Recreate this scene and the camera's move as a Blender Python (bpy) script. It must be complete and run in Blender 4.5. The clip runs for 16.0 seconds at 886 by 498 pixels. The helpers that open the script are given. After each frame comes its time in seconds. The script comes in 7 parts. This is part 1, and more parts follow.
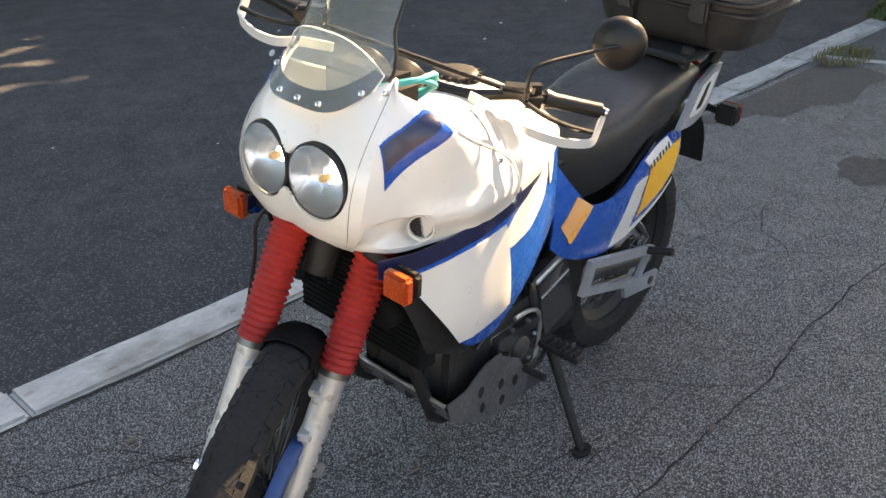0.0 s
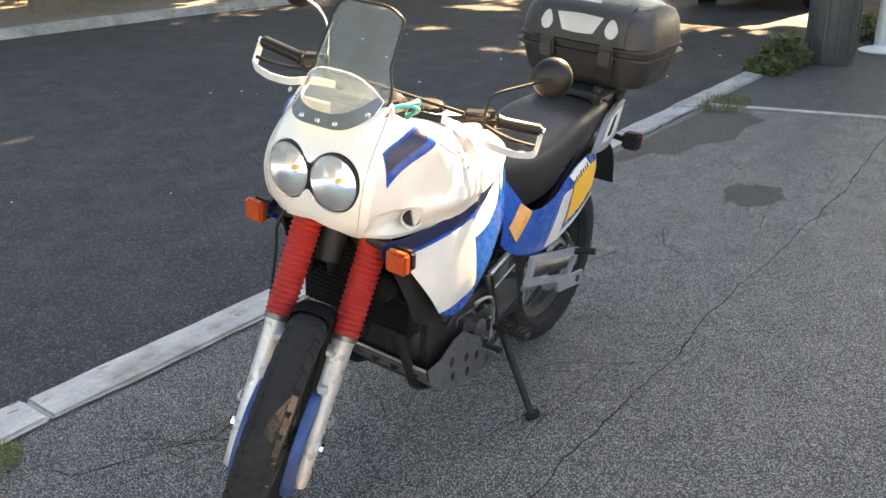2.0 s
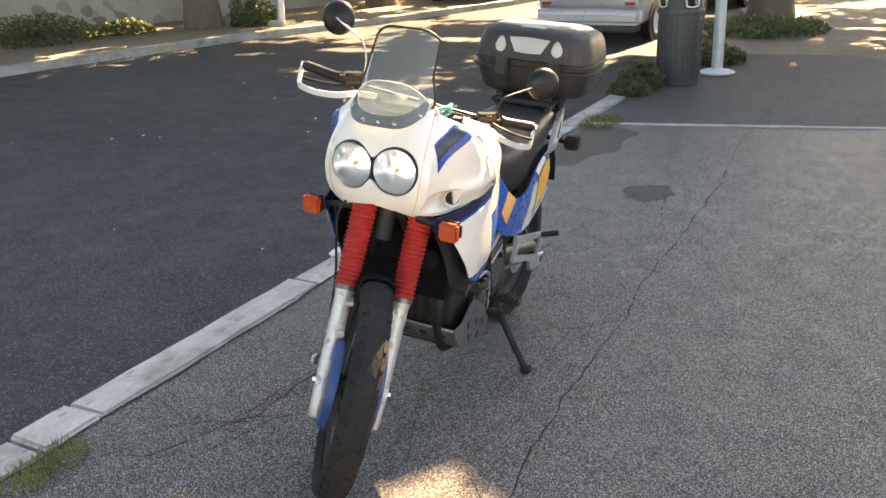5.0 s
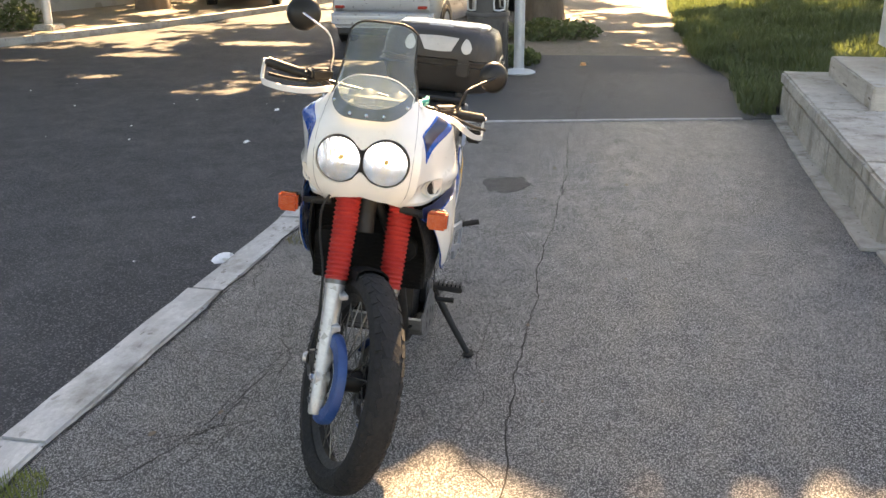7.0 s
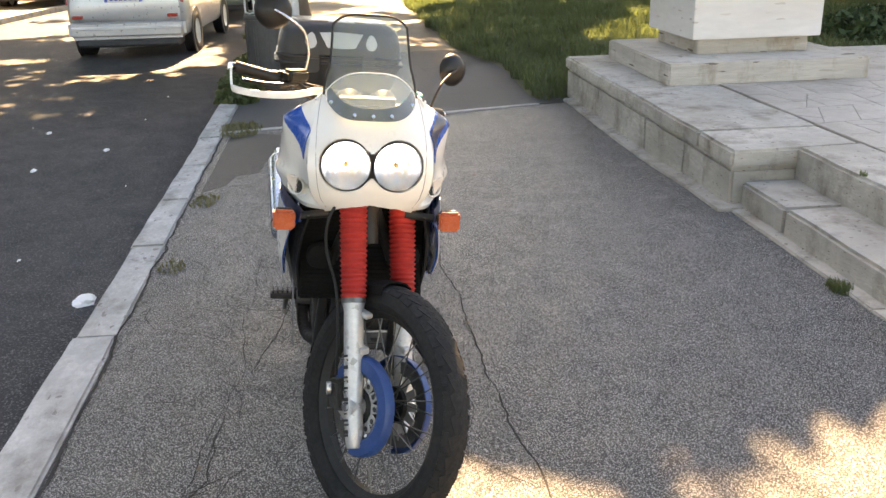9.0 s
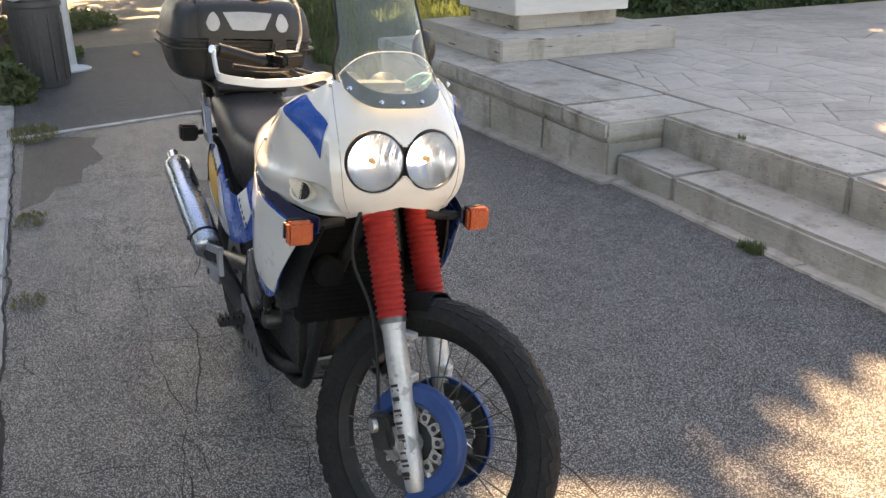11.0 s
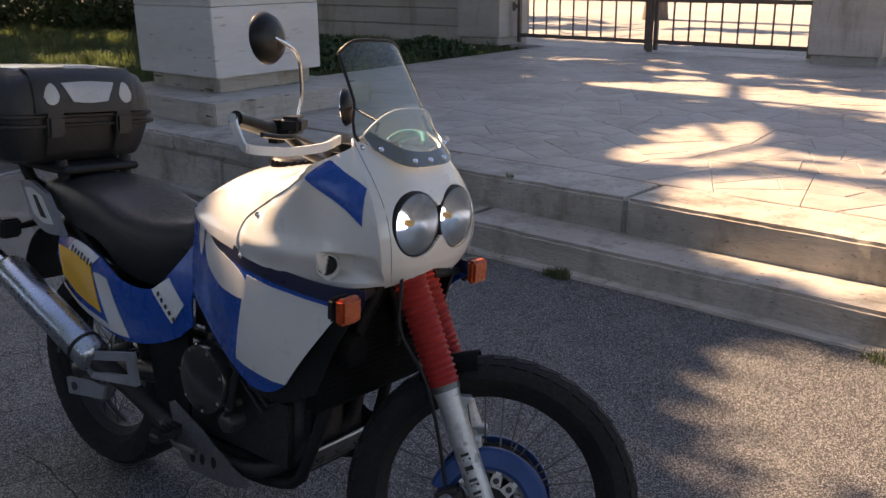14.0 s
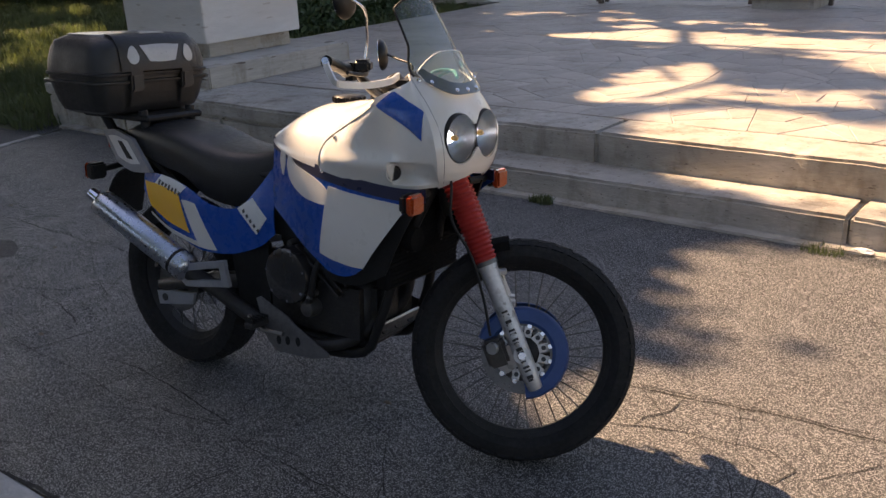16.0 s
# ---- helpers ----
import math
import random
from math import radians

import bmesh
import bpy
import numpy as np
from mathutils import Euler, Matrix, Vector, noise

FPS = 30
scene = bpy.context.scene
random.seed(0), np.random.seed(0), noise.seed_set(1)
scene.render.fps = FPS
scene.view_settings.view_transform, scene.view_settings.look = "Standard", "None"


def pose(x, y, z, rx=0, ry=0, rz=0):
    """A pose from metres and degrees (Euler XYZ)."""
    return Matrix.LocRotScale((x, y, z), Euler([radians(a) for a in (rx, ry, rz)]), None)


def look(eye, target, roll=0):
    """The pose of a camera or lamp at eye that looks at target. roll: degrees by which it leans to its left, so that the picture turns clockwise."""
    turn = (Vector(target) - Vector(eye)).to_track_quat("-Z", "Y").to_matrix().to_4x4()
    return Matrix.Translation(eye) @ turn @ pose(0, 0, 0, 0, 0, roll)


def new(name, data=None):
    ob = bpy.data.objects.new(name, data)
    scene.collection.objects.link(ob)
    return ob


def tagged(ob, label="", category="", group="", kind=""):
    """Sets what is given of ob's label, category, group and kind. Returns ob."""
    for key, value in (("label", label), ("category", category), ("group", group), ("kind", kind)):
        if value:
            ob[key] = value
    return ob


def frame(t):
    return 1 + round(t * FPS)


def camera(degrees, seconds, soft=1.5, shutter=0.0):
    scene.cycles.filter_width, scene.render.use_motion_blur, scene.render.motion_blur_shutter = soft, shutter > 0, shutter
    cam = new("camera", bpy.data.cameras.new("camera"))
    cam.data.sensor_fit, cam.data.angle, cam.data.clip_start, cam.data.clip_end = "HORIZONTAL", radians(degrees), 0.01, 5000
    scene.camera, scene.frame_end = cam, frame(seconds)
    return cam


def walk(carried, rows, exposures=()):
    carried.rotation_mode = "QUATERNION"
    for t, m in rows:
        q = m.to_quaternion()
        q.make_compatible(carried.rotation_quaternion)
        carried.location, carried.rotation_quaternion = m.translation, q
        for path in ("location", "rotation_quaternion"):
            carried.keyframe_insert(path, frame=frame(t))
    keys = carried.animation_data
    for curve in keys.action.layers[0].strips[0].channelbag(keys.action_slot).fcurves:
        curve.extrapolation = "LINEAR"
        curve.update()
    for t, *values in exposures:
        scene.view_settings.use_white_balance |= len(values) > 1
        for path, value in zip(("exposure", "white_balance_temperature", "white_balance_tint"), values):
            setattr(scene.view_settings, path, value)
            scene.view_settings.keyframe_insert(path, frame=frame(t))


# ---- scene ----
cam = camera(52.8, 16.0)
PATH = [
    (0, (0.403, 0.512, 1.543), (1.662, 1.794, 0.664), -1.7),
    (0.5, (0.236, 0.411, 1.557), (1.574, 1.638, 0.718), -1.4),
    (1, (0.187, 0.35, 1.578), (1.538, 1.591, 0.782), -1.8),
    (1.5, (0.099, 0.304, 1.593), (1.494, 1.52, 0.834), -1.5),
    (2, (-0.106, 0.274, 1.598), (1.332, 1.441, 0.843), -1.4),
    (2.5, (-0.262, 0.258, 1.597), (1.201, 1.399, 0.85), -1.6),
    (3, (-0.374, 0.324, 1.595), (1.12, 1.434, 0.862), -2.4),
    (3.5, (-0.518, 0.354, 1.61), (1.035, 1.39, 0.893), -3.0),
    (3.7, (-0.601, 0.354, 1.605), (0.976, 1.359, 0.896), -3.0),
    (5.8, (-0.944, 0.543, 1.624), (0.781, 1.308, 0.962), -1.6),
    (6, (-0.978, 0.601, 1.622), (0.775, 1.302, 0.96), -1.5),
    (6.5, (-1.139, 0.82, 1.615), (0.669, 1.348, 0.94), -1.0),
    (7, (-1.192, 1.003, 1.611), (0.645, 1.416, 0.936), -0.5),
    (7.5, (-1.13, 1.213, 1.613), (0.734, 1.498, 0.946), -1.5),
    (8, (-1.124, 1.404, 1.612), (0.761, 1.503, 0.951), -1.4),
    (8.5, (-1.168, 1.697, 1.593), (0.713, 1.604, 0.919), -1.5),
    (9, (-1.104, 1.848, 1.574), (0.768, 1.666, 0.896), -1.5),
    (9.2, (-1.032, 1.907, 1.528), (0.838, 1.68, 0.857), -1.6),
    (11.3, (-0.505, 2.547, 1.52), (1.182, 1.773, 0.776), -1.3),
    (11.5, (-0.416, 2.568, 1.524), (1.245, 1.759, 0.76), -1.5),
    (12, (-0.272, 2.68, 1.506), (1.297, 1.711, 0.731), -0.7),
    (12.5, (-0.166, 2.853, 1.534), (1.327, 1.738, 0.808), -1.0),
    (13, (-0.051, 2.928, 1.524), (1.393, 1.729, 0.834), -0.7),
    (13.5, (0.065, 3.007, 1.519), (1.454, 1.726, 0.862), -0.9),
    (14, (0.002, 3.245, 1.512), (1.259, 1.815, 0.901), -0.8),
    (14.5, (-0.125, 3.392, 1.538), (1.008, 1.861, 0.927), -0.2),
    (15, (-0.221, 3.482, 1.544), (1.006, 2.041, 0.897), -0.7),
    (15.5, (-0.254, 3.652, 1.563), (0.986, 2.234, 0.891), -2.2),
    (16, (-0.228, 3.885, 1.562), (0.938, 2.415, 0.868), -2.8),
]
walk(cam, [(t, look(eye, target, roll)) for t, eye, target, roll in PATH], [(0, 3.20, 8000, 15), (1, 3.52, 8150, 15), (2, 3.60, 8400, 15), (3.5, 3.80, 8700, 15), (6, 3.28, 8500, 16), (7, 3.42, 8500, 17), (8, 3.70, 8900, 18), (9, 3.56, 8900, 18), (11.5, 3.12, 8300, 19), (12.5, 2.74, 8200, 21), (14, 1.84, 7200, 23), (14.5, 1.74, 7000, 23), (15.5, 1.94, 7200, 23), (16, 1.84, 7400, 23)])

# ---- light ----
SUN_AZ, SUN_EL = -5.0, 40.0          # degrees: azimuth from +x towards +y, elevation
SUN = Vector((math.cos(radians(SUN_EL)) * math.cos(radians(SUN_AZ)), math.cos(radians(SUN_EL)) * math.sin(radians(SUN_AZ)), math.sin(radians(SUN_EL))))
world = bpy.data.worlds.new("world")
scene.world = world
world.use_nodes = True
wn, wl = world.node_tree.nodes, world.node_tree.links
sky = wn.new("ShaderNodeTexSky")
sky.sky_type, sky.sun_disc = "NISHITA", False
sky.sun_elevation, sky.sun_rotation = radians(SUN_EL), radians(90.0 - SUN_AZ)
sky.air_density, sky.dust_density, sky.ozone_density = 1.0, 1.0, 1.3
wn["Background"].inputs["Strength"].default_value = 0.066
wl.new(sky.outputs["Color"], wn["Background"].inputs["Color"])
sun_data = bpy.data.lights.new("sun", "SUN")
sun_data.energy, sun_data.angle, sun_data.color = 4.6, radians(0.55), (1.0, 0.77, 0.50)
sun = new("sun", sun_data)
sun.matrix_world = look((SUN * 40)[:], (0, 0, 0))

# ---- materials ----
def surf(name, c1, c2, scale=6.0, rough=0.7, rvar=0.1, metal=0.0, bump=0.0, bscale=80.0, coat=0.0, spots=None, sscale=140.0, samount=0.5, spec=0.5, rnd=0.0, stretch=(1, 1, 1), fine=0.35, sharp=0.0, coat_r=0.08):
    """A procedural surface: two colours mixed at a broad and a fine scale, optional grains, roughness variation and relief."""
    m = bpy.data.materials.new(name)
    m.use_nodes = True
    n, l = m.node_tree.nodes, m.node_tree.links
    b = n["Principled BSDF"]
    tc = n.new("ShaderNodeTexCoord")
    mp = n.new("ShaderNodeMapping")
    mp.inputs["Scale"].default_value = stretch
    l.new(tc.outputs["Object"], mp.inputs["Vector"])
    def noise_at(s, detail):
        t = n.new("ShaderNodeTexNoise")
        t.inputs["Scale"].default_value, t.inputs["Detail"].default_value, t.inputs["Roughness"].default_value = s, detail, 0.6
        l.new(mp.outputs["Vector"], t.inputs["Vector"])
        return t.outputs["Fac"]
    def ramp(src, a, z):
        r = n.new("ShaderNodeMapRange")
        r.inputs["From Min"].default_value, r.inputs["From Max"].default_value = a, z
        l.new(src, r.inputs["Value"])
        return r.outputs["Result"]
    def mix(fac, a, c):
        x = n.new("ShaderNodeMix")
        x.data_type = "RGBA"
        for i, v in ((0, fac), (6, a), (7, c)):
            if isinstance(v, (int, float)):
                x.inputs[i].default_value = v
            elif isinstance(v, tuple):
                x.inputs[i].default_value = (*v, 1) if len(v) == 3 else v
            else:
                l.new(v, x.inputs[i])
        return x.outputs[2]
    broad = ramp(noise_at(scale, 5), 0.32, 0.68)
    small = ramp(noise_at(scale * 9, 3), 0.3, 0.7)
    col = mix(broad, c1, c2)
    mid = tuple((a + c) * 0.5 * 0.8 for a, c in zip(c1, c2))
    f = n.new("ShaderNodeMath")
    f.operation = "MULTIPLY"
    f.inputs[1].default_value = fine
    l.new(small, f.inputs[0])
    col = mix(f.outputs[0], col, mid)
    if spots:
        v = n.new("ShaderNodeTexVoronoi")
        v.inputs["Scale"].default_value = sscale
        l.new(mp.outputs["Vector"], v.inputs["Vector"])
        sep = n.new("ShaderNodeSeparateColor")
        l.new(v.outputs["Color"], sep.inputs[0])
        g = ramp(sep.outputs[0], 1 - samount, 1 - samount * sharp)
        col = mix(g, col, spots)
    if rnd:
        oi = n.new("ShaderNodeObjectInfo")
        h = n.new("ShaderNodeHueSaturation")
        r = n.new("ShaderNodeMapRange")
        r.inputs["To Min"].default_value, r.inputs["To Max"].default_value = 1 - rnd, 1 + rnd
        l.new(oi.outputs["Random"], r.inputs["Value"])
        l.new(r.outputs["Result"], h.inputs["Value"])
        l.new(col, h.inputs["Color"])
        col = h.outputs["Color"]
    l.new(col, b.inputs["Base Color"])
    rr = n.new("ShaderNodeMapRange")
    rr.inputs["To Min"].default_value, rr.inputs["To Max"].default_value = max(0.02, rough - rvar), min(1, rough + rvar)
    l.new(small, rr.inputs["Value"])
    l.new(rr.outputs["Result"], b.inputs["Roughness"])
    b.inputs["Metallic"].default_value = metal
    b.inputs["Specular IOR Level"].default_value = spec
    b.inputs["Coat Weight"].default_value = coat
    b.inputs["Coat Roughness"].default_value = coat_r
    if bump:
        bp = n.new("ShaderNodeBump")
        bp.inputs["Strength"].default_value, bp.inputs["Distance"].default_value = bump, 0.01
        l.new(noise_at(bscale, 4), bp.inputs["Height"])
        l.new(bp.outputs["Normal"], b.inputs["Normal"])
    return m


def glassy(name, tint, rough=0.02, alpha=0.3, haze=(0.6, 0.65, 0.62)):
    """Thin tinted pane: mostly see-through, with a glossy skin."""
    m = bpy.data.materials.new(name)
    m.use_nodes = True
    n, l = m.node_tree.nodes, m.node_tree.links
    out = n["Material Output"]
    n.remove(n["Principled BSDF"])
    tr = n.new("ShaderNodeBsdfTransparent")
    tr.inputs["Color"].default_value = (*tint, 1)
    gl = n.new("ShaderNodeBsdfGlossy")
    gl.inputs["Roughness"].default_value = rough
    df = n.new("ShaderNodeBsdfDiffuse")
    df.inputs["Color"].default_value = (*haze, 1)
    fr = n.new("ShaderNodeFresnel")
    fr.inputs["IOR"].default_value = 1.45
    a = n.new("ShaderNodeMixShader")
    a.inputs[0].default_value = alpha
    c = n.new("ShaderNodeMixShader")
    l.new(tr.outputs[0], a.inputs[1])
    l.new(df.outputs[0], a.inputs[2])
    l.new(fr.outputs[0], c.inputs[0])
    l.new(a.outputs[0], c.inputs[1])
    l.new(gl.outputs[0], c.inputs[2])
    l.new(c.outputs[0], out.inputs["Surface"])
    return m


M = {}
M["pavement"] = surf("pavement_asphalt", (0.025, 0.025, 0.025), (0.045, 0.045, 0.045), 0.7, 0.56, 0.12, spec=0.5, bump=0.9, bscale=300, spots=(0.40, 0.392, 0.384), sscale=370, samount=0.27, sharp=0.85, fine=0.5)
M["pavement_far"] = surf("smooth_worn_asphalt", (0.040, 0.0395, 0.039), (0.070, 0.069, 0.067), 0.8, 0.75, 0.1, spec=0.25, bump=0.7, bscale=200, spots=(0.24, 0.235, 0.23), sscale=300, samount=0.28, sharp=0.7, fine=0.5)
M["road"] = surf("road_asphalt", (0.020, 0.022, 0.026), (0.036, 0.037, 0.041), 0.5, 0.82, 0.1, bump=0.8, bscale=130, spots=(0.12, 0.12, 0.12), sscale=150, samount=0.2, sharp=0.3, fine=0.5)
M["patch"] = surf("dark_asphalt_patch", (0.05, 0.05, 0.05), (0.085, 0.083, 0.08), 2.0, 0.85, bump=0.9, bscale=110, spots=(0.15, 0.15, 0.14), sscale=120, samount=0.3)
M["stain"] = surf("oil_stain", (0.020, 0.020, 0.020), (0.036, 0.036, 0.035), 5.0, 0.6, bump=0.8, bscale=170, spots=(0.10, 0.10, 0.095), sscale=235, samount=0.3)
M["crack"] = surf("crack_dirt_and_gap_shade", (0.016, 0.015, 0.014), (0.038, 0.036, 0.033), 20.0, 0.95, bump=0.5)
M["kerb"] = surf("painted_kerb_stone", (0.31, 0.30, 0.28), (0.58, 0.57, 0.54), 6.0, 0.8, bump=0.8, bscale=40, fine=0.65, spots=(0.24, 0.22, 0.20), sscale=62, samount=0.024, sharp=0.3, stretch=(0.6, 1.0, 1.0), rnd=0.05)
M["travertine"] = surf("travertine", (0.442, 0.399, 0.348), (0.561, 0.518, 0.468), 1.6, 0.75, bump=0.55, bscale=45, spots=(0.30, 0.27, 0.23), sscale=75, samount=0.012, sharp=0.2, rnd=0.07, stretch=(0.6, 1.0, 2.5))
M["travertine_weathered"] = surf("travertine_weathered", (0.33, 0.30, 0.255), (0.58, 0.535, 0.47), 2.6, 0.82, bump=0.7, bscale=45, spots=(0.19, 0.165, 0.14), sscale=120, samount=0.02, sharp=0.2, fine=0.75, rnd=0.08, stretch=(0.6, 0.6, 2.0))
M["travertine_pitted"] = surf("pitted_travertine", (0.38, 0.34, 0.285), (0.60, 0.555, 0.49), 1.8, 0.82, bump=0.7, bscale=40, spots=(0.13, 0.10, 0.075), sscale=17, samount=0.035, sharp=0.3, fine=0.6, rnd=0.05, stretch=(0.55, 0.55, 4.5))
def weather(m, tint, scale, stretch, lo, hi):
    """Multiplies the base colour with blotches of dirt that run down the stone."""
    n, l = m.node_tree.nodes, m.node_tree.links
    b = n["Principled BSDF"]
    geo, mp, nz, rp, mx = n.new("ShaderNodeNewGeometry"), n.new("ShaderNodeMapping"), n.new("ShaderNodeTexNoise"), n.new("ShaderNodeMapRange"), n.new("ShaderNodeMix")
    mp.inputs["Scale"].default_value = stretch
    l.new(geo.outputs["Position"], mp.inputs["Vector"])
    l.new(mp.outputs["Vector"], nz.inputs["Vector"])
    nz.inputs["Scale"].default_value, nz.inputs["Detail"].default_value, nz.inputs["Roughness"].default_value = scale, 7.0, 0.68
    rp.inputs["From Min"].default_value, rp.inputs["From Max"].default_value = lo, hi
    l.new(nz.outputs["Fac"], rp.inputs["Value"])
    mx.data_type, mx.blend_type = "RGBA", "MULTIPLY"
    l.new(rp.outputs["Result"], mx.inputs[0])
    l.new(b.inputs["Base Color"].links[0].from_socket, mx.inputs[6])
    mx.inputs[7].default_value = (*tint, 1)
    l.new(mx.outputs[2], b.inputs["Base Color"])


M["marble_block"] = surf("white_travertine_block", (0.58, 0.555, 0.52), (0.68, 0.66, 0.63), 1.4, 0.7, bump=0.35, bscale=55, spots=(0.45, 0.41, 0.36), sscale=30, samount=0.02, sharp=0.4, rnd=0.04, stretch=(0.5, 0.5, 2.2))
M["paving"] = surf("travertine_paving", (0.37, 0.33, 0.285), (0.49, 0.44, 0.385), 1.3, 0.62, bump=0.5, bscale=50, spots=(0.30, 0.26, 0.23), sscale=40, samount=0.04, sharp=0.3, rnd=0.07)
M["joint"] = surf("joint_mortar", (0.26, 0.23, 0.19), (0.37, 0.33, 0.28), 9.0, 0.95, bump=0.6)
weather(M["travertine_weathered"], (0.42, 0.38, 0.33), 3.2, (1.0, 1.0, 0.6), 0.50, 0.72)
weather(M["travertine_pitted"], (0.52, 0.44, 0.34), 4.0, (1.0, 1.0, 0.5), 0.52, 0.74)
weather(M["travertine"], (0.58, 0.52, 0.44), 2.2, (1.6, 1.6, 0.35), 0.52, 0.74)
weather(M["paving"], (0.66, 0.62, 0.57), 1.7, (1.0, 1.0, 1.0), 0.48, 0.72)
weather(M["kerb"], (0.50, 0.47, 0.43), 5.0, (0.7, 1.0, 1.0), 0.50, 0.72)
M["dirt"] = surf("dry_dirt", (0.17, 0.145, 0.115), (0.26, 0.225, 0.18), 0.8, 0.95, bump=0.8, bscale=60, spots=(0.18, 0.15, 0.1), sscale=30, samount=0.25)
M["gravel"] = surf("pale_court_gravel", (0.30, 0.28, 0.25), (0.44, 0.42, 0.38), 0.35, 0.95, bump=0.8, bscale=50, spots=(0.2, 0.18, 0.16), sscale=25, samount=0.25)
M["soil"] = surf("grassy_soil", (0.10, 0.11, 0.05), (0.17, 0.15, 0.09), 0.9, 0.95, bump=0.8, bscale=40)
M["grass"] = surf("grass_blades", (0.080, 0.105, 0.048), (0.125, 0.145, 0.075), 1.2, 0.55, spec=0.3)
M["dry_grass"] = surf("drying_weeds", (0.10, 0.15, 0.035), (0.20, 0.23, 0.08), 9.0, 0.6, spec=0.3)
M["straw"] = surf("half_dead_weeds", (0.16, 0.14, 0.06), (0.22, 0.20, 0.10), 9.0, 0.7, spec=0.2)
M["leaf"] = surf("tree_leaves", (0.05, 0.10, 0.025), (0.10, 0.16, 0.04), 0.7, 0.6, spec=0.3)
for key, tint in (("grass", (0.16, 0.21, 0.07)), ("dry_grass", (0.34, 0.36, 0.08)), ("leaf", (0.16, 0.24, 0.03))):      # thin green tissue lets light through
    gn, gl_ = M[key].node_tree.nodes, M[key].node_tree.links
    tl, mx = gn.new("ShaderNodeBsdfTranslucent"), gn.new("ShaderNodeMixShader")
    tl.inputs["Color"].default_value = (*tint, 1)
    mx.inputs[0].default_value = 0.32
    gl_.new(gn["Principled BSDF"].outputs[0], mx.inputs[1])
    gl_.new(tl.outputs[0], mx.inputs[2])
    gl_.new(mx.outputs[0], gn["Material Output"].inputs["Surface"])
M["shrub"] = surf("shrub_leaves", (0.030, 0.055, 0.020), (0.065, 0.095, 0.038), 0.9, 0.6, spec=0.25)
M["bark"] = surf("bark", (0.13, 0.10, 0.075), (0.22, 0.17, 0.13), 4.0, 0.95, bump=1.0, bscale=22, stretch=(2, 2, 0.5))
M["plaster"] = surf("old_plaster", (0.34, 0.32, 0.28), (0.50, 0.47, 0.42), 0.5, 0.9, bump=0.6, bscale=20, spots=(0.2, 0.18, 0.15), sscale=5, samount=0.2)
M["iron"] = surf("rusty_brown_iron", (0.11, 0.085, 0.07), (0.17, 0.125, 0.10), 12, 0.6, metal=0.2, bump=0.2)
M["galv"] = surf("galvanised_steel", (0.58, 0.59, 0.60), (0.70, 0.71, 0.71), 9, 0.5, metal=0.5, bump=0.1)
M["bin"] = surf("dark_bin_plastic", (0.055, 0.052, 0.05), (0.085, 0.08, 0.075), 3, 0.6, bump=0.1)
M["paper"] = surf("crumpled_paper", (0.75, 0.75, 0.74), (0.82, 0.82, 0.82), 14, 0.8)
M["silver_paint"] = surf("silver_car_paint", (0.50, 0.51, 0.53), (0.56, 0.57, 0.59), 2.0, 0.35, metal=0.55, coat=0.7, fine=0.08)
M["green_paint"] = surf("grey_green_car_paint", (0.16, 0.21, 0.20), (0.19, 0.24, 0.23), 2.0, 0.4, metal=0.3, coat=0.7, fine=0.08)
M["white_paint"] = surf("white_car_paint", (0.72, 0.72, 0.71), (0.78, 0.78, 0.77), 2.0, 0.35, coat=0.7, fine=0.06)
M["black_paint"] = surf("black_car_paint", (0.025, 0.025, 0.028), (0.04, 0.04, 0.042), 2.0, 0.3, coat=0.8, fine=0.1)
M["car_glass"] = surf("dark_car_glass", (0.03, 0.035, 0.04), (0.05, 0.055, 0.06), 1.0, 0.06, rvar=0.03, spec=0.8, fine=0.05)
M["car_black"] = surf("car_black_plastic", (0.035, 0.035, 0.036), (0.06, 0.06, 0.06), 5, 0.6)
M["car_red"] = surf("car_red_lens", (0.45, 0.03, 0.02), (0.5, 0.05, 0.03), 5, 0.2, coat=0.5)
M["plate"] = surf("number_plate", (0.7, 0.7, 0.7), (0.76, 0.76, 0.76), 5, 0.4)
M["plate_blue"] = surf("plate_blue", (0.02, 0.06, 0.4), (0.03, 0.08, 0.45), 5, 0.4)
M["tyre"] = surf("tyre_rubber", (0.011, 0.011, 0.012), (0.022, 0.0215, 0.021), 9, 0.85, spec=0.3, bump=0.25, bscale=120)

# ---- building helpers ----
def part(name, bm, material, parent=None, label="", smooth=False, kind=""):
    """Links a bmesh as one mesh object, under a thing or a part."""
    me = bpy.data.meshes.new(name)
    bmesh.ops.recalc_face_normals(bm, faces=bm.faces[:])
    bm.to_mesh(me)
    bm.free()
    if smooth:
        for p in me.polygons:
            p.use_smooth = True
        me.set_sharp_from_angle(angle=radians(38))
    me.materials.append(material)
    ob = new(name, me)
    if parent is not None:
        ob.parent = parent
    if label:
        ob["label"] = label
    if kind:
        ob["kind"] = kind
    return ob


def empty(name, m=None, **tags):
    ob = new(name)
    if m is not None:
        ob.matrix_basis = m
    ob.empty_display_size = 0.1
    return tagged(ob, **tags)


